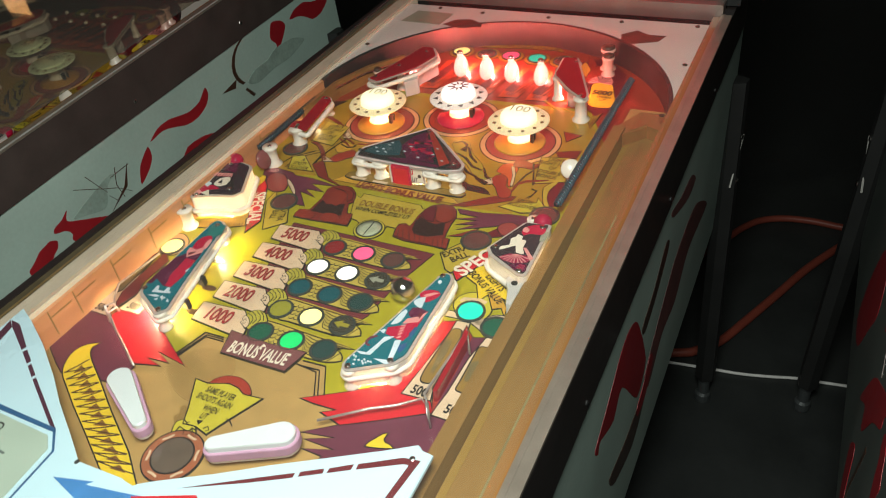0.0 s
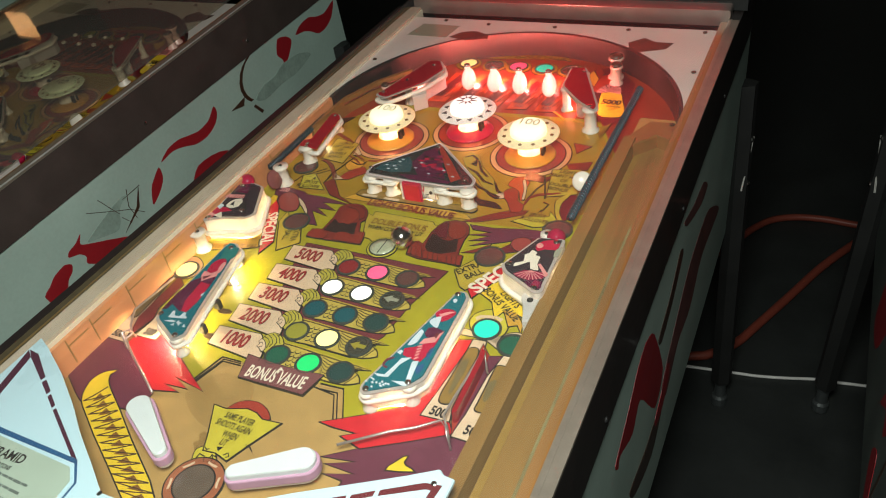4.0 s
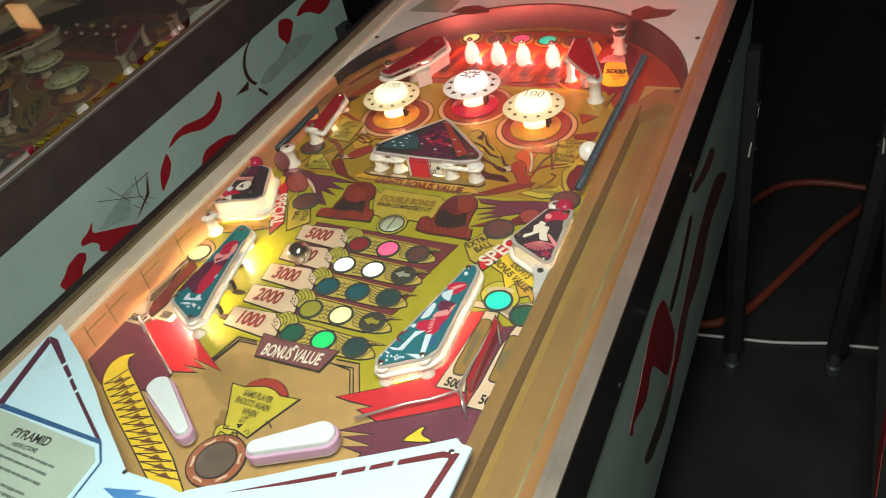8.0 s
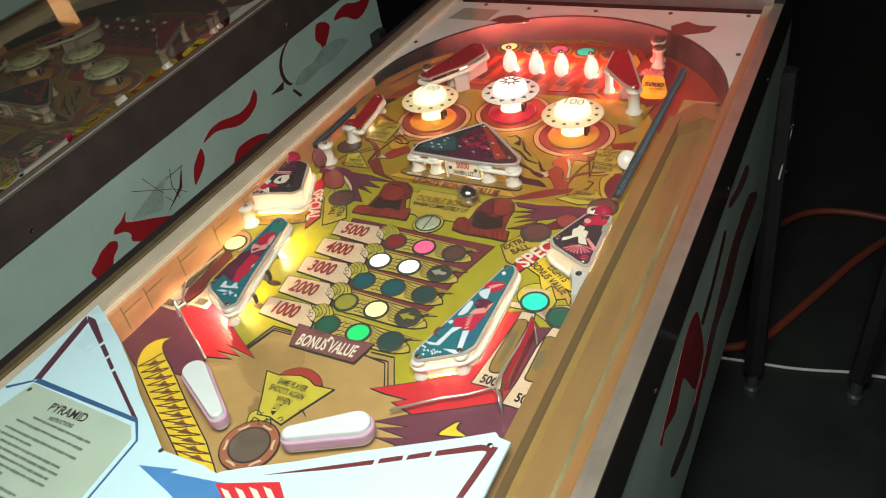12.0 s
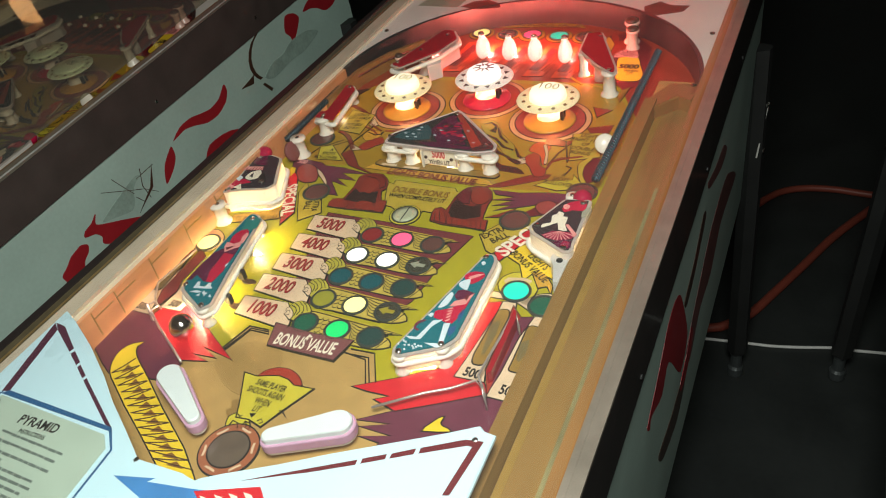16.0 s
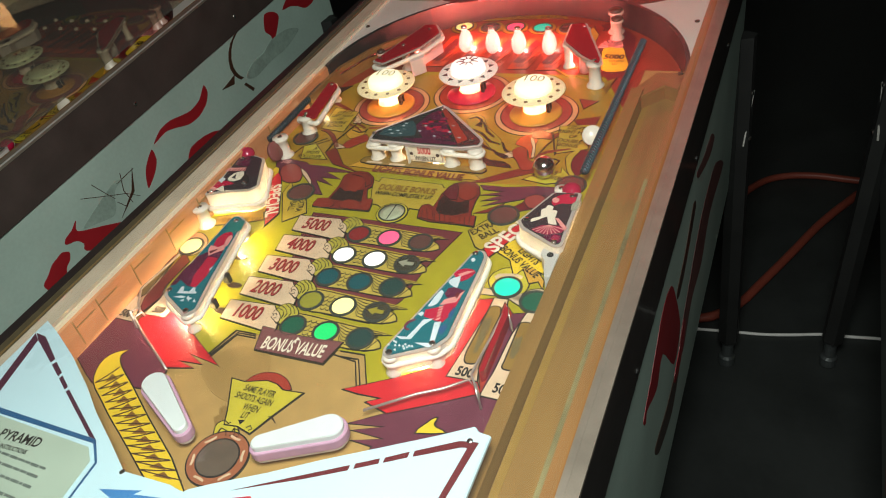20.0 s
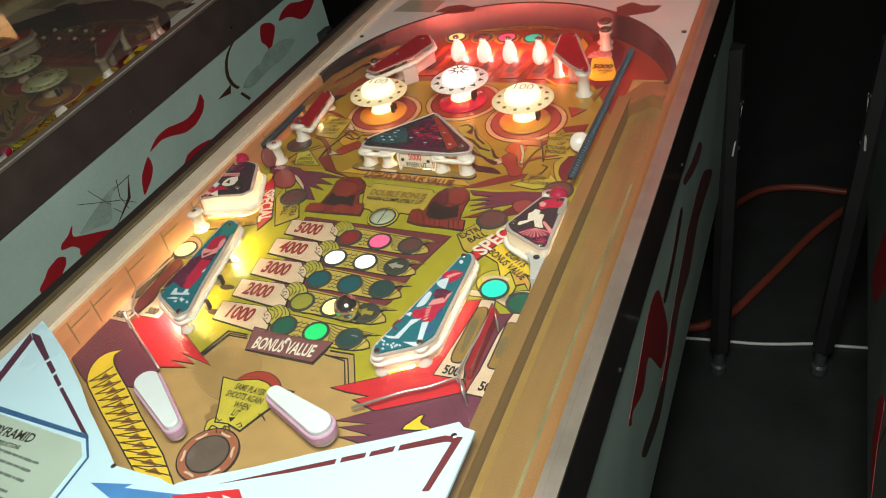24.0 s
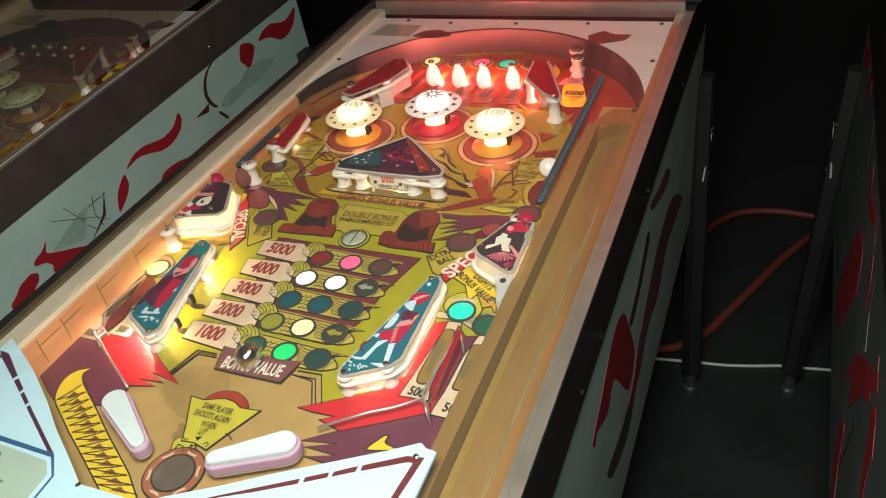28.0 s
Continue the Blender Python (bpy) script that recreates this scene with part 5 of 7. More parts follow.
    for (x, y), r, colour, on in (([(-0.1359, 0.2124)][0], 0.0165, "brown", 0), ([(0.1342, 0.2114)][0], 0.0165, "brown", 0), ([(0.1763, 0.0998)][0], 0.0140, "teal", 0.65), ([(0.2097, 0.0858)][0], 0.0140, "green", 0),
                               ([(-0.2173, 0.0890)][0], 0.0140, "yellow", 0.85), ([(-0.1987, 0.3318)][0], 0.0165, "brown", 0), ([(0.1929, 0.2793)][0], 0.0165, "brown", 0),
                               ((-0.0958, 0.684), 0.0145, "yellow", 0.6), ((-0.0491, 0.683), 0.0145, "brown", 0), ((-0.0075, 0.685), 0.0145, "red", 0.4), ((0.0376, 0.684), 0.0145, "teal", 0.4), ((0.0811, 0.684), 0.0145, "brown", 0)):
        on = on if lit else 0
        part("insert_rim", lathe([(r + 0.0018, 0), (r + 0.0018, 0.0029), (r + 0.0002, 0.0031), (r + 0.0002, 0.0029)], 28, (x, y)), RIM_GREY, field)
        part("insert", lathe([(r, 0), (r, 0.0028), (r * 0.8, 0.0031), (0, 0.0032)], 28, (x, y)), insert_mat(colour, on), field, f"{'lit ' if on else ''}{colour} lamp insert", True)
    for k, x in enumerate((-0.0958, -0.0491, -0.0075, 0.0376, 0.0811)):
        A("lamp_ring", circle(x, 0.684, 0.021, 26), MUSTARD, 3, 0.0008)
        A("lane_plate", [(x - 0.014, 0.548), (x + 0.016, 0.552), (x + 0.026, 0.625), (x + 0.018, 0.655), (x - 0.010, 0.650)], ORANGE_RED, 3, 0.0008)
        lettering("500", x + 0.002, 0.559, 0.0125, MAROON, field, 0, 5, 0.75, 0.02)
        A("lane_shade", [(x - 0.012, 0.570), (x + 0.002, 0.567), (x + 0.016, 0.632), (x + 0.002, 0.644)], MAROON, 4)
        for q in range(5):
            w = 0.0011 + 0.0007 * (q % 2)
            A("ray", [(x - 0.008 + 0.0055 * q, 0.567), (x - 0.008 + w + 0.0055 * q, 0.567), (x + 0.010 + w + 0.005 * q, 0.629 + 0.004 * (q % 3)), (x + 0.010 + 0.005 * q, 0.629 + 0.004 * (q % 3))], BLACK, 5)
    A("top_panel", [(-0.0808, 0.7088), (-0.0824, 0.7267), (-0.0506, 0.7308), (-0.0111, 0.7349), (0.0320, 0.7373), (0.0607, 0.7324), (0.0704, 0.7179), (0.0564, 0.7203), (-0.0055, 0.7174), (-0.0595, 0.7093)], MUSTARD, 3, 0.0008)
    a, b = [(-0.0748, 0.7196), (0.0609, 0.7290)]
    lettering("LIGHTS BONUS VALUE", (a[0] + b[0]) / 2, (a[1] + b[1]) / 2 - 0.002, 0.0165, BROWN_SHADE, field, 1, 4, 0.84, 0.025)
    A("pyramid_mark", [(0.0178, 0.7478), (0.0223, 0.7705), (0.0365, 0.7462)], BROWN_RED, 4)
    A("jar_ground", [(0.0985, 0.6819), (0.1245, 0.6958), (0.1476, 0.7096), (0.1896, 0.6596), (0.2029, 0.5451), (0.1835, 0.5276), (0.1566, 0.5416), (0.1309, 0.5790)], MAROON, 2)
    A("jar", flowing([(0.1498, 0.6200), (0.1762, 0.6255), (0.1859, 0.5996), (0.1976, 0.5676), (0.1920, 0.5535), (0.1703, 0.5508), (0.1585, 0.5610), (0.1538, 0.5919)], 2), YELLOW, 4, 0.0012)
    A("jar_mark", [(0.1238, 0.6570), (0.1261, 0.6893), (0.1424, 0.6672)], ORANGE_BROWN, 4)
    lettering("5000", *[(0.1712, 0.5930)][0], 0.0185, BLACK, field, 2, 5, 0.78, 0.045)
    lettering("WHEN\nLIT", *[(0.1772, 0.5763)][0], 0.0085, BLACK, field, 2, 5, 0.8, 0.02)
    PL = [(0.1590, 0.6247)][0]
    for k in range(9):
        a = math.pi * k / 8
        A("plume", [(PL[0] - 0.003, PL[1]), (PL[0] + 0.018 * math.cos(a - 0.14), PL[1] + 0.024 * math.sin(a - 0.14)), (PL[0] + 0.018 * math.cos(a + 0.14), PL[1] + 0.024 * math.sin(a + 0.14)), (PL[0] + 0.003, PL[1])], PINK, 5)
    A("fan", [(0.1722, 0.5151), (0.1874, 0.5332), (0.1834, 0.4930)], MUSTARD_LIGHT, 5, 0.0009)
    for k in range(5):
        a, b = [(0.1740, 0.5153), (0.1867, 0.5305)]
        u = k / 4
        ribbon("fan_line", [(a[0] + (b[0] - a[0]) * u, a[1] + (b[1] - a[1]) * u), [(0.1825, 0.4964)][0]], 0.0012, BROWN_OCHRE, 6)

    # ---- bumpers ----
    def bumper(x, y, colour, sun):
        A("bumper_ring", circle(x, y + 0.002, 0.0545, 40), PEACH, 4, 0.0012)
        A("bumper_ring", circle(x, y + 0.002, 0.0465, 40), ROSE_BROWN if not sun else BRICK, 5, 0.0012)
        b = new("pop_bumper")
        b.parent = machine
        b.matrix_basis = pose(x, y, 0)
        b["label"] = "pop bumper with lit white cap" if lit else "pop bumper with ivory cap"
        part("skirt", lathe([(0.0345, 0.0024), (0.035, 0.0036), (0.033, 0.0050), (0.02, 0.0075), (0.0165, 0.0095)], 40), colour, b, "", True)
        part("body", lathe([(0.0165, 0.006), (0.0165, 0.010), (0.0150, 0.012), (0.0140, 0.026), (0.0170, 0.031), (0.020, 0.0335)], 28), MILK if lit else WHITE_PLASTIC, b, "", True)
        part("rim", lathe([(0.0200, 0.0330), (0.0405, 0.0352), (0.0415, 0.0362), (0.0400, 0.0375), (0.0240, 0.0378)], 44), (CAP_RIM_PALE if sun else CAP_RIM) if lit else CAP_OFF, b, "ivory rim with dark dots", True)
        part("cap", lathe([(0.0245, 0.0372), (0.0240, 0.0440), (0.0225, 0.0478), (0.0190, 0.0496), (0.0100, 0.0505), (0, 0.0508)] if lit else [(0.0272, 0.0372), (0.0260, 0.0402), (0.0240, 0.0417), (0.0100, 0.0432), (0, 0.0434)], 40), (CAP_LIT_RED if sun else CAP_LIT) if lit else CAP_OFF, b, "domed cap", True)
        top = -0.0101 if lit else -0.0175
        for k in range(12):
            a = 2 * math.pi * k / 12
            cx, cy = 0.0325 * math.cos(a), 0.0325 * math.sin(a)
            if sun:
                pts = [(cx + 0.004 * math.cos(a), cy + 0.004 * math.sin(a)), (cx - 0.004 * math.sin(a) - 0.003 * math.cos(a), cy + 0.004 * math.cos(a) - 0.003 * math.sin(a)), (cx + 0.004 * math.sin(a) - 0.003 * math.cos(a), cy - 0.004 * math.cos(a) - 0.003 * math.sin(a))]
            else:
                pts = circle(cx, cy, 0.0026, 8)
            part("rim_mark", prism(pts, 0.0374, 0.0382), BROWN_SHADE if sun else BROWN_OCHRE, b)
        if sun:
            for k in range(9):
                a = 2 * math.pi * k / 9
                part("sun_ray", prism([(0.0055 * math.cos(a - 0.3), 0.003 + 0.0055 * math.sin(a - 0.3)), (0.0155 * math.cos(a), 0.003 + 0.0155 * math.sin(a)), (0.0055 * math.cos(a + 0.3), 0.003 + 0.0055 * math.sin(a + 0.3))], 0.0600 + top, 0.0613 + top), MAROON, b)
        else:
            lettering("100", 0, 0.004, 0.0215, CAP_PRINT if lit else BLACK, b, 0, 0, 0.95, 0.0, 0.0612 + top)
        part("bracket", box(0.017, -0.006, 0.004, 0.021, 0.0, 0.020), BLACK_RAIL, b)
        part("bracket", box(0.0175, 0.004, 0.004, 0.0205, 0.007, 0.017), BLACK_RAIL, b)

    bumper(-0.1105, 0.4280, SKIRT_AMBER, False)
    bumper(0.1050, 0.4290, SKIRT_AMBER, False)
    bumper(-0.0030, 0.4730, RED_PLASTIC, True)

    # ---- plastics ----
    def post(x, y, h=0.026, r=0.0065, mat=None):
        return part("post", lathe([(r * 1.25, 0), (r * 1.2, 0.003), (r * 0.85, 0.006), (r * 0.8, h - 0.006), (r * 1.15, h - 0.003), (r * 1.1, h)], 18, (x, y)), mat or WHITE_PLASTIC, machine, "", True)

    def screw(x, y, z):
        return part("screw", lathe([(0.0032, z), (0.0032, z + 0.0010), (0.0022, z + 0.0018), (0, z + 0.002)], 14, (x, y)), STEEL, machine, "", True)

    def band(pts, z, r=0.003, mat=None, parent=None):
        return part("rubber_ring", tube([(x, y, z) for x, y in pts], r, 8, True), mat or RUBBER, parent or machine, "white rubber ring", True)

    def walls(pts, z_a, z_b, mat, name="light_shield", thick=0.0015):
        out, inn = pts, grown(pts, -thick)
        bm = bmesh.new()
        n = len(pts)
        v = [[bm.verts.new((*p, z)) for p in q] for q, z in ((out, z_a), (out, z_b), (inn, z_b), (inn, z_a))]
        for k in range(4):
            a, b = v[k], v[(k + 1) % 4]
            for i in range(n):
                bm.faces.new((a[i], a[(i + 1) % n], b[(i + 1) % n], b[i]))
        return P(name, bm, mat, "milky white plastic wall under the plastic")

    # slingshots: a printed plastic on posts, with rubber and milky walls
    SLING = {1: rounded([(0.1032, -0.0299), (0.1024, -0.0235), (0.1350, 0.1153), (0.1380, 0.1228), (0.1464, 0.1236), (0.1523, 0.1166), (0.1535, 0.1051), (0.1573, 0.0016), (0.1491, -0.0123), (0.1108, -0.0349)], 0.004),
             -1: rounded([(-0.1719, 0.1189), (-0.1693, 0.1270), (-0.1592, 0.1270), (-0.1498, 0.1203), (-0.1283, 0.0237), (-0.1157, -0.0225), (-0.1247, -0.0338), (-0.1642, -0.0135), (-0.1708, -0.0032)], 0.004)}
    for s in (-1, 1):
        tri = SLING[s]
        walls(tri, 0.004 if s > 0 else 0.0165, 0.0235, MILK)
        band(grown(tri, 0.0012), 0.0150, 0.0026)
        pl = P("slingshot_plastic", prism(grown(tri, -0.0012), 0.0252, 0.0270), TEAL_CLEAR, "teal printed slingshot plastic")
        P("plastic_edge", prism(grown(tri, 0.0004), 0.0236, 0.0251), CLEAR_EDGE, "clear edge of the printed plastic")

        def patch(pts, mat, lv=1, name="printed_patch"):
            part(name, prism(pts, 0.0270, 0.0270 + 0.0002 * lv), mat, pl)

        if s > 0:
            patch(flowing([(0.1296, 0.0822), (0.1316, 0.0883), (0.1378, 0.0922), (0.1457, 0.0926), (0.1503, 0.0885), (0.1468, 0.0793), (0.1411, 0.0734), (0.1350, 0.0763)], 2), RED_PLASTIC, 1)
            patch([(0.1340, 0.0823), (0.1421, 0.0890), (0.1486, 0.0904), (0.1449, 0.0868), (0.1377, 0.0796)], PINK, 2)
            patch(flowing([(0.1285, 0.0707), (0.1311, 0.0760), (0.1377, 0.0802), (0.1396, 0.0711), (0.1400, 0.0635), (0.1321, 0.0668)], 2), PALE_PRINT, 2)
            patch([(0.1312, 0.0535), (0.1318, 0.0617), (0.1386, 0.0646), (0.1454, 0.0625), (0.1500, 0.0616), (0.1448, 0.0489), (0.1354, 0.0490)], PLUM_PLASTIC, 1)
            patch([(0.1325, 0.0383), (0.1345, 0.0462), (0.1420, 0.0510), (0.1496, 0.0618), (0.1468, 0.0449), (0.1352, 0.0389)], PINK, 2)
            patch([(0.1428, 0.0520), (0.1427, 0.0581), (0.1461, 0.0567), (0.1459, 0.0492)], MAROON, 3)
            patch(flowing([(0.1220, 0.0342), (0.1236, 0.0478), (0.1260, 0.0572), (0.1299, 0.0545), (0.1297, 0.0403), (0.1255, 0.0347)], 2), PALE_PRINT, 2)
            patch([(0.1235, 0.0203), (0.1214, 0.0288), (0.1337, 0.0355), (0.1489, 0.0525), (0.1483, 0.0305), (0.1442, 0.0169), (0.1375, 0.0169)], RED_PLASTIC, 1)
            for k in range(5):
                u = [(0.1330, 0.0348), (0.1337, 0.0308), (0.1347, 0.0269), (0.1357, 0.0226), (0.1368, 0.0182)][k]
                v = [(0.1370, 0.0367), (0.1377, 0.0338), (0.1383, 0.0303), (0.1388, 0.0263), (0.1398, 0.0220)][k]
                d = Vector((v[1] - u[1], u[0] - v[0])).normalized() * 0.0009
                patch([(u[0] - d.x, u[1] - d.y), (v[0] - d.x, v[1] - d.y), (v[0] + d.x, v[1] + d.y), (u[0] + d.x, u[1] + d.y)], PINK, 2, "printed_stripe")
            patch([(0.1249, 0.0160), (0.1339, 0.0196), (0.1271, 0.0085), (0.1233, -0.0100), (0.1136, -0.0119), (0.1072, -0.0095), (0.1187, -0.0082), (0.1220, 0.0036)], PALE_PRINT, 2)
            patch([(0.1367, 0.0147), (0.1425, 0.0175), (0.1450, 0.0004), (0.1471, -0.0125), (0.1430, -0.0160), (0.1289, -0.0130), (0.1421, -0.0104), (0.1396, 0.0016)], PALE_PRINT, 2)
            patch([(0.1165, 0.0218), (0.1195, 0.0258), (0.1220, 0.0246), (0.1213, 0.0198)], PALE_PRINT, 2)
            patch(flowing([(0.1099, 0.0045), (0.1109, 0.0111), (0.1168, 0.0154), (0.1180, 0.0140), (0.1132, 0.0090), (0.1125, 0.0031), (0.1171, 0.0017), (0.1160, -0.0003), (0.1123, 0.0006)], 2), PURPLE, 2)
            patch(flowing([(0.1430, 0.0097), (0.1461, 0.0134), (0.1493, 0.0161), (0.1508, 0.0103), (0.1488, 0.0013), (0.1460, 0.0035)], 2), NAVY, 1)
            patch([(0.1455, 0.0278), (0.1470, 0.0384), (0.1498, 0.0365), (0.1501, 0.0188)], NAVY, 1)
            for x, y in [(0.1058, -0.0209), (0.1090, -0.0158), (0.1114, -0.0167), (0.1124, -0.0205), (0.1162, -0.0196), (0.1201, -0.0199), (0.1212, -0.0172), (0.1241, -0.0201), (0.1254, -0.0181), (0.1282, -0.0179), (0.1222, -0.0222), (0.1142, -0.0256)]:
                patch([(x - 0.0014, y), (x, y + 0.0016), (x + 0.0016, y - 0.0004), (x, y - 0.0012)], PALE_PRINT, 3, "printed_mark")
            patch(flowing([(0.1386, 0.1063), (0.1406, 0.1090), (0.1435, 0.1067), (0.1419, 0.1028)], 2), PALE_PRINT, 2)
        else:
            patch([(-0.1679, 0.1144), (-0.1593, 0.1195), (-0.1493, 0.1188), (-0.1438, 0.1028), (-0.1566, 0.0866)], TEAL, 0.5)
            patch(flowing([(-0.1589, 0.0675), (-0.1639, 0.0818), (-0.1609, 0.0927), (-0.1531, 0.0969), (-0.1460, 0.0886), (-0.1482, 0.0746), (-0.1522, 0.0655)], 2), RED_PLASTIC, 1)
            patch(flowing([(-0.1511, 0.0825), (-0.1505, 0.0912), (-0.1460, 0.0886), (-0.1435, 0.0755), (-0.1461, 0.0717)], 2), PINK, 2)
            patch([(-0.1626, 0.0124), (-0.1689, 0.0484), (-0.1603, 0.0606), (-0.1433, 0.0675), (-0.1398, 0.0507), (-0.1369, 0.0056), (-0.1473, 0.0049)], PLUM_PLASTIC, 0.6)
            patch([(-0.1514, 0.0213), (-0.1548, 0.0529), (-0.1408, 0.0522), (-0.1360, 0.0246), (-0.1371, 0.0058), (-0.1444, 0.0055)], RED_PLASTIC, 1)
            patch([(-0.1622, 0.0631), (-0.1639, 0.0706), (-0.1529, 0.0692), (-0.1468, 0.0757), (-0.1429, 0.0668), (-0.1512, 0.0589), (-0.1554, 0.0538)], PINK, 2)
            patch([(-0.1589, 0.0609), (-0.1507, 0.0660), (-0.1514, 0.0631), (-0.1552, 0.0574)], MAROON, 3)
            patch([(-0.1692, 0.0012), (-0.1699, 0.0310), (-0.1666, 0.0453), (-0.1628, 0.0290), (-0.1625, 0.0141), (-0.1631, 0.0042)], PLUM_PLASTIC, 0.8)
            for pts in ([(-0.1521, -0.0072), (-0.1532, 0.0027), (-0.1504, 0.0033), (-0.1472, -0.0030), (-0.1405, -0.0022), (-0.1398, -0.0049)], [(-0.1398, -0.0049), (-0.1392, 0.0044), (-0.1360, 0.0045), (-0.1342, -0.0002), (-0.1308, -0.0007), (-0.1305, -0.0029)], [(-0.1525, -0.0130), (-0.1445, -0.0094), (-0.1386, -0.0100), (-0.1420, -0.0126)], [(-0.1412, -0.0164), (-0.1384, -0.0130), (-0.1369, -0.0164)], [(-0.1365, -0.0120), (-0.1364, -0.0076), (-0.1332, -0.0100), (-0.1300, -0.0100), (-0.1316, -0.0121), (-0.1310, -0.0157), (-0.1339, -0.0126)], [(-0.1256, -0.0151), (-0.1265, -0.0104), (-0.1220, -0.0143)]):
                patch(pts, PALE_PRINT, 3, "printed_mark")
            patch([(-0.1399, 0.0337), (-0.1383, 0.0391), (-0.1374, 0.0359), (-0.1379, 0.0321)], PALE_PRINT, 3, "printed_mark")
        for x, y in ([(0.1401, 0.1157), (0.1103, -0.0296), (0.1451, -0.0102)] if s > 0 else [(-0.1597, 0.1161), (-0.1646, -0.0046), (-0.1250, -0.0278)]):
            post(x, y, 0.0235)
            screw(x, y, 0.0272)
        for x, y in ([(-0.1469, 0.0855), (-0.1251, 0.0418), (-0.1156, 0.0033)] if s < 0 else [(2 * C - x, y) for x, y in [(-0.1469, 0.0855), (-0.1251, 0.0418), (-0.1156, 0.0033)]]):
            P("slingshot_switch", box(x - 0.008, y - 0.003, 0.004, x, y + 0.003, 0.016, bevel=0.001), BLACK_RAIL)
            A("arm_slot", circle(x + 0.004 if s < 0 else x - 0.004, y - 0.001, 0.0095, 16, 0.004, -s * 5), BROWN_SHADE, 5)
    # lane guides and wires beside the slingshots
    a, b, c, d, e = [(0.2009, 0.0420), (0.1900, 0.0634), (0.1806, 0.0553), (0.1862, -0.0247), (0.1970, -0.0397)]
    P("wire_guide", tube([(*a, 0.004), (*a, 0.013), (*b, 0.013), (*d, 0.013), (*e, 0.013)] + [(x, y, 0.011) for x, y in [(0.1857, -0.0295), (0.1666, -0.0446), (0.1462, -0.0561), (0.1075, -0.0848)]], 0.0013), WIRE_DULL, "steel wire lane guide", True)
    P("lane_guide", prism(rounded([(0.1933, -0.0230), (0.1926, -0.0127), (0.1893, 0.0601), (0.1925, 0.0602), (0.1957, 0.0496), (0.1971, -0.0195)], 0.003), 0.0, 0.016), RED_CLEAR, "clear red plastic lane guide")
    P("wire_gate", tube([(*e, 0.0), (*e, 0.020), (e[0] + 0.006, e[1] - 0.010, 0.020), (e[0] + 0.006, e[1] - 0.010, 0.0)], 0.0016), WIRE_DULL, "", True)
    P("wire_guide", tube([(x, y, 0.013) for x, y in [(-0.2096, 0.0625), (-0.2115, 0.0459), (-0.2168, 0.0018), (-0.2031, -0.0197), (-0.1900, -0.0310)]] + [(x, y, 0.010) for x, y in [(-0.1959, -0.0370), (-0.1684, -0.0548), (-0.1372, -0.0732), (-0.1097, -0.0896)]], 0.0013), WIRE_DULL, "steel wire lane guide", True)
    P("wire_gate", tube([(x, y, z) for (x, y), z in zip([(-0.1927, -0.0424), (-0.1982, -0.0360), (-0.1924, -0.0300), (-0.1964, -0.0246)], (0.0, 0.018, 0.018, 0.0))], 0.0016), WIRE_DULL, "", True)
    # upper corner plastics
    UPPER = {1: rounded([(0.1691, 0.1663), (0.1925, 0.2216), (0.2216, 0.2246), (0.2244, 0.1367), (0.2169, 0.1338), (0.1764, 0.1566)], 0.004), -1: rounded([(-0.2277, 0.1481), (-0.2260, 0.1812), (-0.2312, 0.2279), (-0.2107, 0.2373), (-0.1922, 0.2325), (-0.1658, 0.1777), (-0.1728, 0.1664), (-0.2042, 0.1586)], 0.004)}
    for s in (-1, 1):
        up = UPPER[s]
        walls(up, 0.003, 0.0320, MILK)
        upl = P("side_plastic", prism(grown(up, -0.0012), 0.0335, 0.0352), DARK_CLEAR, "dark printed corner plastic with red and white shapes")
        P("plastic_edge", prism(grown(up, 0.0006), 0.0321, 0.0334), CLEAR_EDGE)

        def patch2(pts, mat, lv=1):
            part("printed_patch", prism(pts, 0.0352, 0.0352 + 0.0002 * lv), mat, upl)

        if s < 0:
            patch2([(-0.2232, 0.2115), (-0.2283, 0.2268), (-0.2135, 0.2332), (-0.2021, 0.2116)], PLUM_PLASTIC, 0.5)
            patch2([(-0.2291, 0.1967), (-0.2267, 0.2038), (-0.2037, 0.2080), (-0.2010, 0.2013)], PINK, 2)
            for k in range(6):
                u = [(-0.2241, 0.1983), (-0.2200, 0.1993), (-0.2160, 0.2003), (-0.2121, 0.2013), (-0.2081, 0.2023), (-0.2041, 0.2033)][k]
                patch2([(u[0], u[1] - 0.003), (u[0] + 0.001, u[1] - 0.003), (u[0] + 0.0015, u[1] + 0.003), (u[0] + 0.0005, u[1] + 0.003)], MAROON, 3)
            patch2(flowing([(-0.2142, 0.1808), (-0.2135, 0.1932), (-0.2021, 0.1999), (-0.1948, 0.1870), (-0.2012, 0.1795), (-0.2072, 0.1778)], 2), WHITE, 2)
            patch2([(-0.2102, 0.1842), (-0.2088, 0.1927), (-0.2037, 0.1832)], BLACK, 3)
            patch2(flowing([(-0.1959, 0.1844), (-0.1946, 0.1961), (-0.1826, 0.1824), (-0.1805, 0.1708)], 2), BLACK, 3)
            patch2([(-0.2248, 0.1550), (-0.2242, 0.1752), (-0.2116, 0.1779), (-0.1993, 0.1734), (-0.2144, 0.1654), (-0.2181, 0.1506)], RED_PLASTIC, 1)
            patch2([(-0.2168, 0.1587), (-0.2112, 0.1675), (-0.2017, 0.1556)], WHITE, 2)
            patch2([(-0.2256, 0.1549), (-0.2248, 0.1638), (-0.2165, 0.1611), (-0.2176, 0.1484)], PINK, 3)
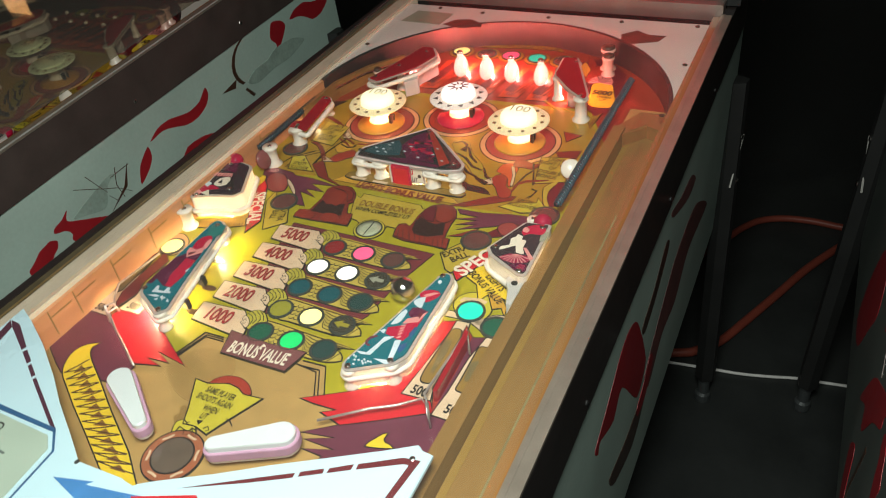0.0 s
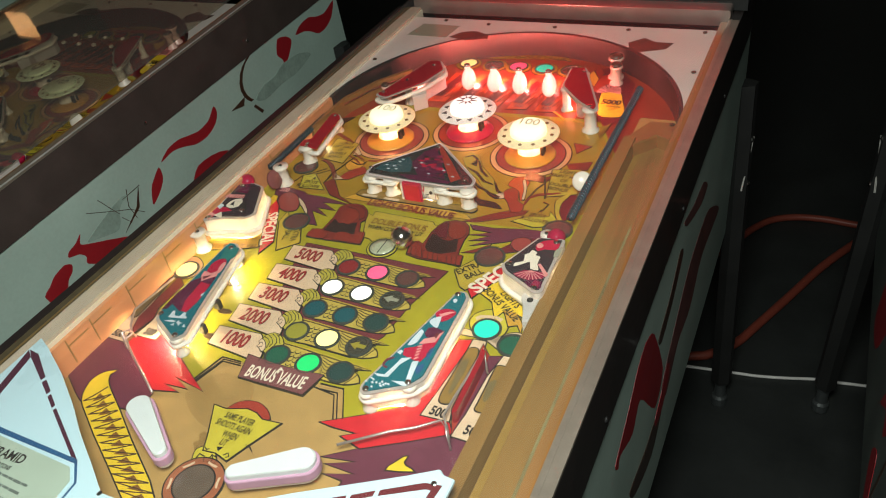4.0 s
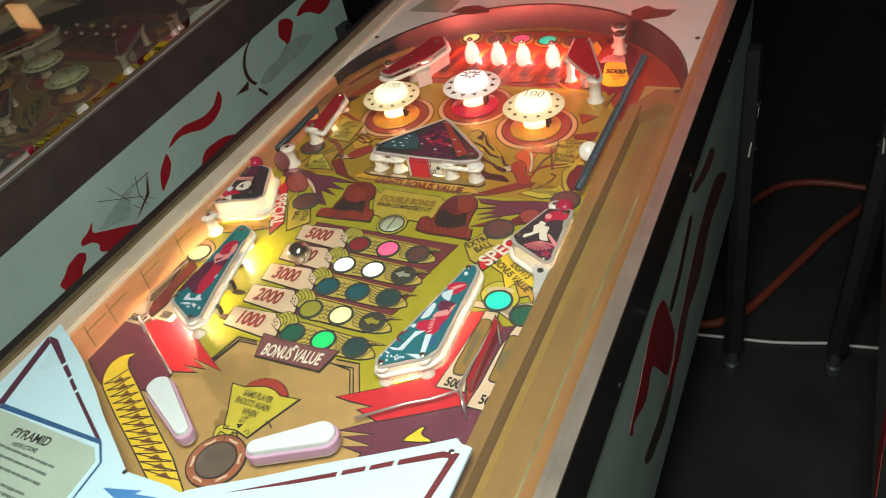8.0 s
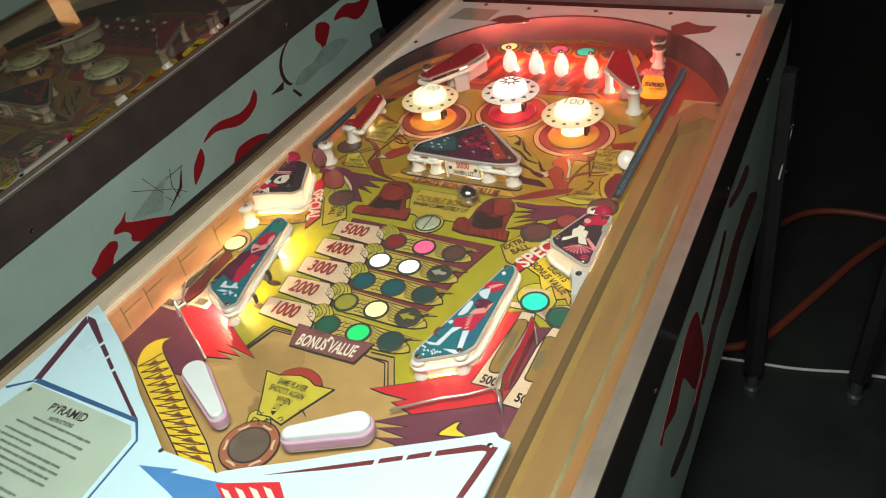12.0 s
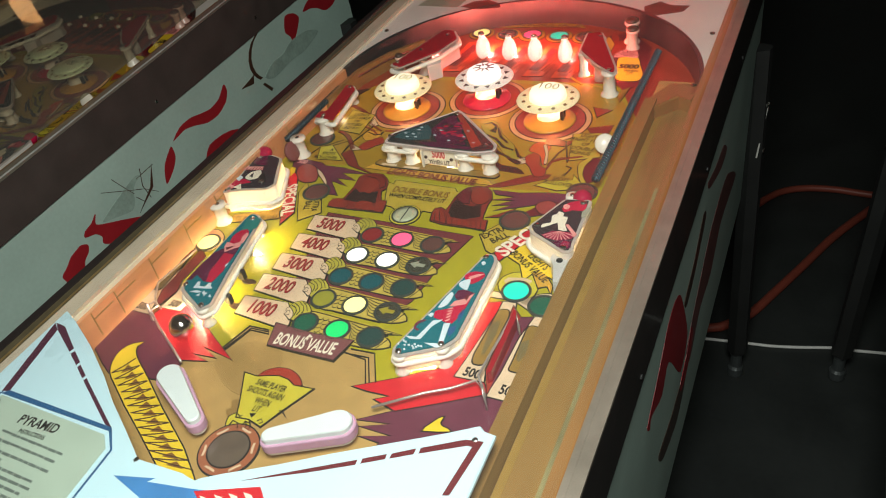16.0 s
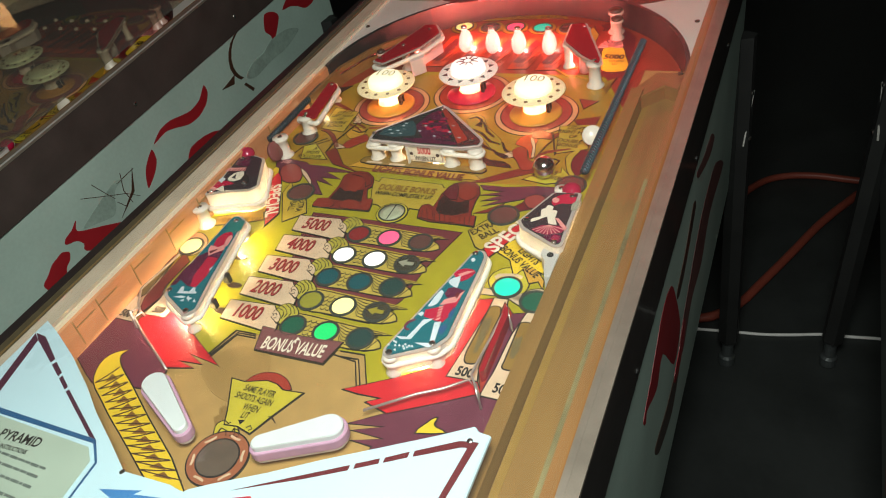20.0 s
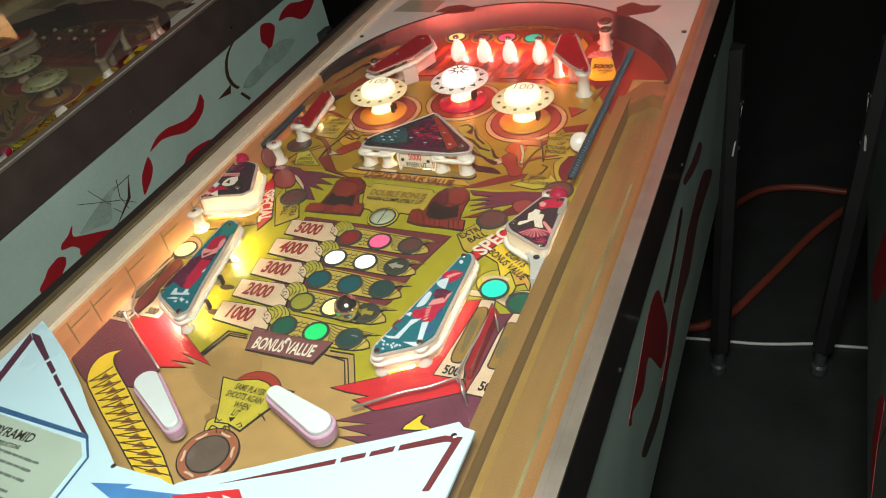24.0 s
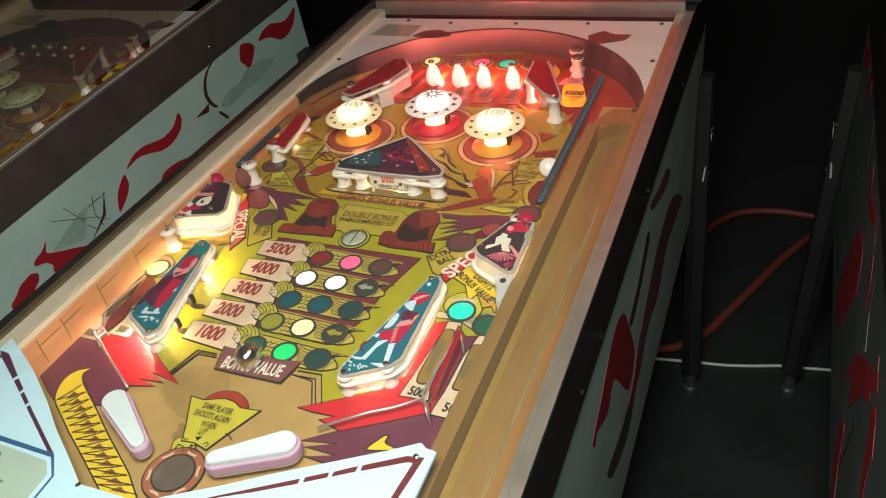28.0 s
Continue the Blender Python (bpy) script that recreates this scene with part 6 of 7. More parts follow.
            patch2([(-0.2247, 0.1759), (-0.2236, 0.1834), (-0.2173, 0.1811), (-0.2177, 0.1721)], PALE_PRINT, 3)
        else:
            patch2(flowing([(0.1837, 0.1657), (0.1834, 0.1714), (0.1911, 0.1760), (0.1887, 0.1866), (0.1927, 0.1909), (0.1933, 0.1959), (0.2000, 0.1938), (0.1999, 0.1885), (0.2058, 0.1876), (0.2065, 0.1755), (0.2111, 0.1663), (0.2019, 0.1665), (0.1978, 0.1772), (0.1906, 0.1708)], 2), WHITE, 3)
            patch2(flowing([(0.1951, 0.2023), (0.1986, 0.2130), (0.2093, 0.2188), (0.2192, 0.2137), (0.2181, 0.2028), (0.2060, 0.2014), (0.1997, 0.1964)], 2), RED_PLASTIC, 1)
            patch2(flowing([(0.1948, 0.2062), (0.1972, 0.2107), (0.2026, 0.2075), (0.2016, 0.2023), (0.1977, 0.2017)], 2), PINK, 2)
            patch2(flowing([(0.2177, 0.2027), (0.2239, 0.2111), (0.2244, 0.1941), (0.2187, 0.1918)], 2), GREY_PATCH, 1)
            patch2([(0.1876, 0.1545), (0.1970, 0.1631), (0.2125, 0.1641), (0.2220, 0.1639), (0.2192, 0.1542), (0.2053, 0.1486), (0.1928, 0.1506)], ROSE_PLASTIC, 1)
            for k in range(9):
                u, v = [(0.2037, 0.1640), (0.2077, 0.1503)]
                w = [(0.1895, 0.1536), (0.1936, 0.1513), (0.1979, 0.1503), (0.2021, 0.1492), (0.2061, 0.1491), (0.2106, 0.1505), (0.2144, 0.1521), (0.2176, 0.1545), (0.2207, 0.1594)][k]
                d = Vector((w[1] - u[1], u[0] - w[0])).normalized() * 0.0006
                patch2([(u[0] - d.x * 0.3, u[1] - d.y * 0.3), (w[0] - d.x, w[1] - d.y), (w[0] + d.x, w[1] + d.y), (u[0] + d.x * 0.3, u[1] + d.y * 0.3)], PINK, 2)
            patch2([(0.2024, 0.1450), (0.2118, 0.1529), (0.2203, 0.1502), (0.2229, 0.1411), (0.2170, 0.1364), (0.2091, 0.1397)], PLUM_PLASTIC, 1)
            patch2([(0.2110, 0.1424), (0.2129, 0.1503), (0.2193, 0.1485), (0.2196, 0.1405)], ROSE_PLASTIC, 2)
            patch2([(0.2069, 0.1756), (0.2097, 0.1767), (0.2232, 0.1623), (0.2212, 0.1576)], PINK, 2)
        for x, y in ([(0.1783, 0.1683), (0.2158, 0.1392), (0.2143, 0.2155)] if s > 0 else [(-0.1860, 0.1764), (-0.2203, 0.1539), (-0.2211, 0.2262)]):
            screw(x, y, 0.0354)
        band(grown(up, 0.0025), 0.013, 0.003)
    x, y = [(-0.2245, 0.1312)][0]
    post(x, y, 0.028, 0.009)
    screw(x, y, 0.028)
    for (x, y), z in (([(-0.2289, 0.2437)][0], 0), ([(0.2086, 0.2318)][0], 0)):
        P("lamp_jewel", lathe([(0.005, 0.0), (0.005, 0.022), (0.008, 0.024), (0.0105, 0.029), (0.0095, 0.034), (0.005, 0.038), (0, 0.039)], 18, (x, y)), JEWEL, "red jewel lamp cap", True)
    # posts and round targets above the corners
    for (x, y), h, r in (([(-0.2046, 0.2879)][0], 0.030, 0.0095), ([(-0.2003, 0.3462)][0], 0.027, 0.009), ([(0.1930, 0.2451)][0], 0.022, 0.007)):
        post(x, y, h, r)
        screw(x, y, h)
    P("round_target", lathe([(0.013, 0), (0.0135, 0.003), (0.012, 0.0045), (0, 0.0055)], 20), ROSE_CLEAR, "round rosy stand-up target", True).matrix_basis = Matrix.Translation((*[(-0.2077, 0.2710)][0], 0.018)) @ pose(0, 0, 0, 0, 75, 0)
    P("round_target", lathe([(0.012, 0), (0.0125, 0.003), (0.011, 0.0045), (0, 0.0055)], 20), WHITE_PLASTIC, "round white stand-up target", True).matrix_basis = Matrix.Translation((*[(0.1975, 0.3641)][0], 0.016)) @ pose(0, 0, 0, 50, 25, 0)
    # long red plastic with white rubber, and the coil springs along the sides
    lp = rounded([(-0.2130, 0.3464), (-0.2144, 0.3610), (-0.2039, 0.3649), (-0.2143, 0.4403), (-0.2044, 0.4411), (-0.1941, 0.4317), (-0.1813, 0.3429)], 0.004)
    P("side_plastic", prism(lp, 0.026, 0.0275), RED_CLEAR, "red clear side plastic")
    band(grown(lp, 0.0005), 0.019, 0.0036)
    for x, y in [(-0.2017, 0.3523), (-0.2045, 0.4347)]:
        post(x, y, 0.026)
        screw(x, y, 0.0276)
    for s, a, b in () if not lit else ((-1, Vector((-0.2280, 0.290, 0.022)), Vector((-0.2285, 0.440, 0.022))), (1, Vector((0.2110, 0.272, 0.026)), Vector((0.2120, 0.598, 0.026)))):
        coil = bmesh.new()
        turns = 34 if s < 0 else 62
        path = []
        for k in range(turns * 9 + 1):
            u = 2 * math.pi * k / 9
            p = a.lerp(b, k / (turns * 9))
            path.append((p.x + 0.0042 * math.cos(u), p.y, p.z + 0.0042 * math.sin(u)))
        tube(path, 0.0012, 5, False, coil)
        P("coil_spring", coil, RIB if s > 0 else RIB_DARK, "dark teal steel coil spring along the side", True)
        P("spring_rod", tube([tuple(a), tuple(b)], 0.0030, 8), RIB_DARK, "", True)
    # posts below the top arch
    for (x, y), h, r in (([(-0.1845, 0.6465)][0], 0.030, 0.0075), ([(-0.1747, 0.6802)][0], 0.034, 0.010), ([(0.1622, 0.6546)][0], 0.030, 0.0085), ([(0.1564, 0.6747)][0], 0.034, 0.010), ([(-0.1756, 0.5405)][0], 0.026, 0.006)):
        post(x, y, h, r, ROSE_PLASTIC_PALE)
        P("star_post", lathe([(r, h), (r * 1.05, h + 0.003), (r * 0.55, h + 0.005), (0, h + 0.0055)], 10, (x, y)), BROWN_SHADE, "", True)
    # outer wall of the right lamp corner
    P("corner_board", prism([(0.2165, 0.10), (0.2218, 0.10), (0.2218, 0.134), (0.204, 0.142), (0.203, 0.134), (0.210, 0.122)], 0.0, 0.024), MILK, "white board beside the shooter lane rail")
    P("screw", lathe([(0.0034, 0.0241), (0.0034, 0.0250), (0, 0.0254)], 12, (0.2135, 0.1315)), BLACK)

    # centre pyramid with drop target
    tri = rounded([(-0.0732, 0.2981), (-0.0728, 0.3178), (-0.0102, 0.3850), (-0.0072, 0.3885), (0.0009, 0.3830), (0.0752, 0.3150), (0.0758, 0.3033), (0.0526, 0.2957), (-0.0078, 0.2956)], 0.004)
    ctr = P("centre_plastic", prism(grown(tri, -0.001), 0.0300, 0.0318), SMOKE, "clear domed centre plastic printed in teal and red")
    P("plastic_edge", prism(grown(tri, 0.0008), 0.0262, 0.0298), CLEAR_EDGE)
    band(grown(tri, 0.0010), 0.0305, 0.0009, CLEAR_RIM)
    for pts, mat in (([(-0.0654, 0.3090), (-0.0610, 0.3233), (-0.0333, 0.3466), (-0.0218, 0.3339), (-0.0148, 0.3128), (-0.0411, 0.3062)], TEAL_PRINT), ([(-0.0240, 0.3336), (-0.0173, 0.3636), (-0.0068, 0.3751), (0.0130, 0.3478), (0.0372, 0.3076), (-0.0020, 0.3082)], PLUM_PLASTIC), ([(-0.0057, 0.3794), (0.0012, 0.3790), (0.0306, 0.3449), (0.0570, 0.3124), (0.0475, 0.3020), (0.0217, 0.3390)], BRICK), ([(-0.0285, 0.3039), (-0.0020, 0.3082), (0.0467, 0.3042), (0.0462, 0.2986), (-0.0083, 0.2971)], PLUM_PLASTIC)):
        part("printed_patch", prism(pts, 0.0318, 0.0320), mat, ctr)
    for k in range(30):
        o, u, v = [(-0.0184, 0.3294), (-0.0026, 0.3740), (0.0389, 0.3101)]
        a, b = sorted((rnd.random(), rnd.random()))
        x = o[0] * a + u[0] * (b - a) + v[0] * (1 - b)
        y = o[1] * a + u[1] * (b - a) + v[1] * (1 - b)
        w, h, t = rnd.uniform(0.002, 0.006), rnd.uniform(0.001, 0.0035), rnd.uniform(0, 3)
        pts = [(x + w * math.cos(q + t) * rnd.uniform(0.6, 1.2), y + h * math.sin(q + t) * rnd.uniform(0.6, 1.2)) for q in [2 * math.pi * i / 7 for i in range(7)]]
        part("printed_patch", prism(pts, 0.0320, 0.0321 + 0.0001 * (k % 3)), (RED_PLASTIC, MAROON, RED_PLASTIC, ROSE_PLASTIC, BLACK)[k % 5], ctr)
    for x, y in [(-0.0541, 0.3212), (-0.0479, 0.3131), (-0.0426, 0.3206), (-0.0363, 0.3145), (-0.0399, 0.3318), (-0.0383, 0.3380), (-0.0126, 0.3227), (-0.0094, 0.3353), (0.0112, 0.3137), (0.0273, 0.3252), (0.0449, 0.3141), (0.0271, 0.3396)]:
        part("printed_mark", prism([(x - 0.0022, y - 0.0004), (x + 0.0018, y - 0.0010), (x + 0.0024, y + 0.0005), (x - 0.0010, y + 0.0010)], 0.0321, 0.0325), PALE_PRINT, ctr)
    for x, y in [(-0.0721, 0.3106), (0.0629, 0.3108), (-0.0032, 0.3775)]:
        post(x, y, 0.0262, 0.007)
        screw(x, y, 0.0320)
    for pts in ([(-0.0685, 0.3013), (-0.0405, 0.3019)], [(0.0359, 0.3004), (0.0704, 0.2996)]):
        for x, y in pts:
            post(x, y, 0.0262, 0.0085)
        (xa, ya), (xb, yb) = pts
        band(rounded([(xa - 0.009, ya - 0.007), (xb + 0.009, yb - 0.007), (xb + 0.009, yb + 0.007), (xa - 0.009, ya + 0.007)], 0.006), 0.021, 0.0032)
    A("slot_plate", rounded([(-0.0891, 0.2879), (-0.0865, 0.2978), (-0.0756, 0.3003), (-0.0224, 0.2975), (0.0259, 0.2944), (0.0763, 0.2982), (0.0845, 0.2941), (0.0806, 0.2866), (0.0350, 0.2854), (-0.0270, 0.2853), (-0.0737, 0.2845)], 0.003), DARK_TAN, 8, 0.0009)
    for x, y in [(-0.0680, 0.2879), (-0.0349, 0.2871)]:
        A("slot_mark", [(x - 0.011, y - 0.002), (x + 0.011, y - 0.002), (x + 0.011, y + 0.002), (x - 0.011, y + 0.002)], CREAM, 9)
    CX, CY = [(0.0012, 0.2967)][0]
    CW = 0.0255
    sign = P("value_sign", box(CX - CW, CY + 0.002, 0.003, CX + CW, CY + 0.004, 0.0295, bevel=0.0004), WHITE, "white value card under the centre plastic")
    part("card_border", box(CX - CW + 0.0018, CY + 0.0017, 0.0045, CX + CW - 0.0018, CY + 0.0021, 0.0280), DIGIT_RED, sign)
    part("card_face", box(CX - CW + 0.0024, CY + 0.0014, 0.0051, CX + CW - 0.0024, CY + 0.0021, 0.0274), WHITE, sign)
    lettering("5000", 0, 0, 0.0155, RED, sign, m=pose(CX, CY + 0.0012, 0.0195, 90, 0, 0), wide=0.60, bold=0.03)
    lettering("WHEN LIT", 0, 0, 0.0088, BROWN_SHADE, sign, m=pose(CX, CY + 0.0012, 0.0080, 90, 0, 0), wide=0.72, bold=0.03)
    for x in (CX - 0.018, CX + 0.018):
        part("card_pin", lathe([(0.0024, 0), (0.0024, 0.001), (0, 0.0012)], 10), BROWN_SHADE, sign).matrix_basis = pose(x, CY + 0.0014, 0.0145, 90, 0, 0)
    target = P("drop_target", box(-0.013, -0.0015, 0.0, 0.013, 0.0015, 0.030, bevel=0.001), RED_PLASTIC, "red drop target in a white frame")
    part("target_face", box(-0.0105, -0.0022, 0.003, 0.0105, -0.0014, 0.026), RED, target)
    target.matrix_basis = pose(TX, TY, 0.0 if lit else -0.031)
    P("target_guide", box(TX - 0.0165, TY - 0.001, 0.0, TX - 0.0145, TY + 0.003, 0.026), WHITE_PLASTIC)

    # top lane guides
    for (x, y) in [(-0.0592, 0.6062), (-0.0149, 0.6050), (0.0267, 0.6053), (0.0742, 0.6051)]:
        g = bmesh.new()
        lathe([(0.0060, 0.002), (0.0095, 0.006), (0.0115, 0.013), (0.0110, 0.020), (0.0085, 0.028), (0.0050, 0.033), (0.0040, 0.0345), (0.0050, 0.0365), (0.0035, 0.039), (0, 0.0395)], 24, (0, 0), g)
        for v in g.verts:
            v.co.y *= 1.4
            v.co.x *= 0.9
        P("lane_guide", g, GUIDE_GLOW if lit else CLEAR_PLASTIC, "white lane guide post, lamp light put in as its own glow" if lit else "clear lane guide post", True).matrix_basis = pose(x, y - 0.004, 0)
        for q in ((-0.004,) if lit else (-0.016, 0.016)):
            P("screw", lathe([(0.0045, 0.0), (0.0045, 0.003), (0.002, 0.0046), (0, 0.005)], 12), STEEL if lit else WHITE_PLASTIC, "", True).matrix_basis = pose(x, y + q, 0.0385 if lit else 0.030)
    rp = [(0.1071, 0.5645), (0.1028, 0.6214), (0.1249, 0.6258), (0.1747, 0.5146), (0.1723, 0.5013), (0.1421, 0.5241)]
    P("corner_plastic", prism(rounded(grown(rp, -0.0012), 0.004), 0.0375, 0.0392), RED_CLEAR, "red clear corner plastic")
    P("plastic_edge", prism(rounded(grown(rp, 0.0008), 0.004), 0.0362, 0.0374), CLEAR_EDGE)
    walls(rounded(grown(rp, -0.001), 0.004), 0.029, 0.0361, MILK)
    (xa, ya), (xb, yb), (xc, yc) = [(0.1646, 0.5110), (0.1263, 0.6109), (0.1138, 0.5623)]
    post(xa, ya, 0.036, 0.010)
    post(xb, yb, 0.036, 0.007)
    post(xc, yc, 0.036, 0.007)
    screw(xa, ya, 0.0393)
    screw(xb, yb, 0.0393)
    lp = [(-0.1629, 0.4899), (-0.1589, 0.5010), (-0.1293, 0.6131), (-0.1086, 0.6136), (-0.0909, 0.5873), (-0.1036, 0.5383), (-0.1426, 0.4830)]
    P("corner_plastic", prism(rounded(grown(lp, -0.0012), 0.004), 0.0375, 0.0392), RED_CLEAR, "red clear corner plastic")
    P("plastic_edge", prism(rounded(grown(lp, 0.0008), 0.004), 0.0362, 0.0374), CLEAR_EDGE)
    band(rounded(grown(lp, 0.001), 0.006), 0.028, 0.0035)
    P("light_shield", prism(rounded([(-0.1088, 0.5457), (-0.0941, 0.5904), (-0.1030, 0.6077), (-0.1118, 0.5759)], 0.003), 0.004, 0.0361), MILK, "milky white end block of the corner plastic")
    P("light_shield", prism(rounded([(-0.1209, 0.5270), (-0.1086, 0.5486), (-0.0950, 0.5253), (-0.1109, 0.5084)], 0.003), 0.004, 0.028), MILK, "milky white lamp block under the corner plastic")
    for x, y in [(-0.1520, 0.4969), (-0.1133, 0.5957), (-0.1334, 0.5402)]:
        post(x, y, 0.036, 0.008, MILK)
        screw(x, y, 0.0393)
    for x, y in ((0.140, 0.552), (-0.118, 0.556)):
        P("lamp_cover", lathe([(0.008, 0.0), (0.0085, 0.014), (0.007, 0.024), (0.004, 0.028), (0, 0.029)], 18, (x, y)), MILK, "milky lamp cover", True)
    P("ball_guide", tube([(-0.225, 0.42, 0.018), (-0.222, 0.48, 0.018), (-0.200, 0.54, 0.018), (-0.165, 0.59, 0.018)], 0.002), WIRE, "", True)
    P("left_guide", prism([(-0.229, 0.40), (-0.224, 0.40), (-0.219, 0.49), (-0.196, 0.55), (-0.158, 0.60), (-0.162, 0.604), (-0.201, 0.554), (-0.226, 0.49)], 0.0, 0.026), WOOD_WALL, "brown curved wooden ball guide")

    # ---- apron ----
    AZ = 0.0480                     # top of the apron
    ap = [(-0.246, -0.412), (0.240, -0.412)] + [(0.2384, -0.1052), (0.2287, -0.1042), (0.2243, -0.1005), (0.2009, -0.1150), (0.1618, -0.1373), (0.1225, -0.1596), (0.0840, -0.1834), (0.0446, -0.2058), (0.0300, -0.2148), (0.0272, -0.2179), (0.0192, -0.2172), (0.0122, -0.2157), (-0.0359, -0.2158), (-0.0664, -0.1961), (-0.1050, -0.1724), (-0.1363, -0.1504), (-0.1822, -0.1221), (-0.2231, -0.1007)] + [(-0.246, -0.0905)]
    block = [(-0.230, -0.411), (0.220, -0.411), (0.220, -0.135), (0.016, -0.246), (-0.045, -0.246), (-0.230, -0.125)]
    P("apron_block", prism(block, 0.0, AZ - 0.0044), WOOD_ORANGE, "orange wooden block below the apron")
    apron = P("apron", prism(ap, AZ - 0.0042, AZ, bevel=0.0012), APRON_BLUE, "pale blue enamelled apron with dark stripes")
    T = lambda name, pts, mat, lv=1, label="": part(name, prism(pts, AZ, AZ + 0.0003 * lv), mat, apron, label)
    for pts in ([(-0.2421, -0.1083), (-0.2285, -0.1097), (-0.1937, -0.1315), (-0.1948, -0.1365), (-0.2327, -0.1158)], [(-0.1912, -0.1385), (-0.1894, -0.1342), (-0.1728, -0.1439), (-0.1734, -0.1486)], [(-0.1699, -0.1506), (-0.1693, -0.1467), (-0.1534, -0.1560), (-0.1541, -0.1598)], [(-0.1507, -0.1617), (-0.1495, -0.1585), (-0.0823, -0.1966), (-0.0903, -0.1959)], [(-0.2434, -0.1087), (-0.2327, -0.1158), (-0.2150, -0.1932), (-0.2226, -0.1961)]):
        T("stripe", pts, PURPLE_DARK)
    for pts in ([(0.0635, -0.2051), (0.1120, -0.1772), (0.1438, -0.1590), (0.1443, -0.1637), (0.1139, -0.1803)], [(0.1477, -0.1615), (0.1472, -0.1568), (0.1638, -0.1472), (0.1646, -0.1518)], [(0.1674, -0.1504), (0.1674, -0.1455), (0.1838, -0.1354), (0.1839, -0.1409)], [(0.1875, -0.1392), (0.1869, -0.1339), (0.2173, -0.1161), (0.2319, -0.1138), (0.2251, -0.1654), (0.2199, -0.1671), (0.2249, -0.1209), (0.2204, -0.1213)]):
        T("stripe", pts, MAROON)
    for pts in ([(-0.2202, -0.1982), (-0.2162, -0.1928), (-0.0818, -0.1965), (-0.0787, -0.2005)], [(-0.0812, -0.2006), (-0.0813, -0.1970), (-0.0636, -0.2152), (-0.0656, -0.2158)], [(-0.0656, -0.2158), (-0.0636, -0.2152), (-0.0575, -0.3124), (-0.0593, -0.3130)], [(-0.2437, -0.2122), (-0.2412, -0.2143), (-0.2207, -0.1984), (-0.2208, -0.1956)]):
        T("blue_line", pts, NAVY)
    T("instruction_card", [(-0.2178, -0.1996), (-0.0826, -0.2048), (-0.0709, -0.2157), (-0.0639, -0.3122), (-0.1771, -0.3068), (-0.2266, -0.2389)], CARD, 2, "pale green printed instruction card")
    lettering("PYRAMID", -0.1519, -0.2152, 0.0132, BLACK, apron, 1.9, 0, 0.86, 0.02, AZ + 0.0008)
    lettering("INSTRUCTIONS", -0.1495, -0.2258, 0.0060, BLACK, apron, 1.9, 0, 0.73, 0.02, AZ + 0.0008)
    x0, y0, x1 = -0.1910, -0.2293, -0.0988
    for k in range(13):
        y = y0 - 0.0062 * k - (0.002 if k > 0 else 0) - (0.003 if k > 1 else 0) - (0.004 if k > 8 else 0)
        x = x0 - 0.004 * k + (0.010 if k in (0, 9) else 0)
        stop = x1 - 0.0016 * k - rnd.uniform(0, 0.010) if k not in (3, 8, 11) else x1 - 0.06
        while x < stop:
            w = min(rnd.choice((0.003, 0.005, 0.007, 0.009, 0.012)), stop - x + 0.004)
            h = 0.0024 + rnd.uniform(-0.0003, 0.0003)
            ya, yb = y + (x - x0) * -0.031, y + (x + w - x0) * -0.031
            T("text_bar", [(x, ya), (x + w, yb), (x + w, yb - h), (x, ya - h)], INK, 3)
            x += w + 0.0014
    T("blue_arrow", [(-0.0436, -0.2347), (-0.0072, -0.2257), (-0.0119, -0.2305), (0.0276, -0.2242), (0.0640, -0.2170), (0.0789, -0.2517), (0.0272, -0.2546), (-0.0024, -0.2455)], SKY_BLUE, 1)
    T("red_block", [(0.0325, -0.2252), (0.0823, -0.2048), (0.1199, -0.2377), (0.0817, -0.2554)], RED, 2)
    for p, q in zip([(0.0396, -0.2271), (0.0505, -0.2225), (0.0613, -0.2179), (0.0721, -0.2133)], [(0.0698, -0.2452), (0.0802, -0.2407), (0.0905, -0.2363), (0.0992, -0.2324)]):
        T("text_bar", [p, (p[0] + 0.008, p[1]), (q[0] + 0.008, q[1]), q], WHITE, 3)
    for x, y in [(-0.2146, -0.2070), (0.2247, -0.1144), (-0.0355, -0.2162)]:
        part("screw", lathe([(0.0024, AZ), (0.0024, AZ + 0.0008), (0.0014, AZ + 0.0013), (0, AZ + 0.0014)], 12, (x, y)), STEEL, apron)
    P("spring_clip", box(-0.046, -0.2235, 0, -0.042, -0.2185, 0.0436), BLACK_RAIL)

    # ---- flippers ----
    flips = {}
    for s in (-1, 1):
        f = new("flipper")
        f.parent = machine
        f["label"] = "white flipper bat with mauve rubber ring"
        R, r, L = 0.0118, 0.0068, 0.0670 if s < 0 else 0.0610
        b = math.asin((R - r) / L)
        hull = [(R * math.cos(a), R * math.sin(a)) for a in [math.pi / 2 - b + (math.pi + 2 * b) * i / 14 for i in range(15)]]
        hull += [(L + r * math.cos(a), r * math.sin(a)) for a in [-math.pi / 2 + b + (math.pi - 2 * b) * i / 10 for i in range(11)]]
        part("bat", prism(hull, 0.010, 0.0275, bevel=0.0015), BAT_WHITE, f)
        part("rubber_ring", prism(grown(hull, 0.0026), 0.0125, 0.0215, bevel=0.001), PINK_RUBBER, f)
        part("lower_lip", prism(grown(hull, 0.0012), 0.0085, 0.0125), WHITE_PLASTIC, f)
        part("shaft", lathe([(0.006, 0), (0.006, 0.010)], 14), STEEL, f)
        flips[s] = f
        f.matrix_basis = pose(-0.0955 if s < 0 else 0.0940, -0.1165, 0, 0, 0, -31.5 if s < 0 else 211.5)
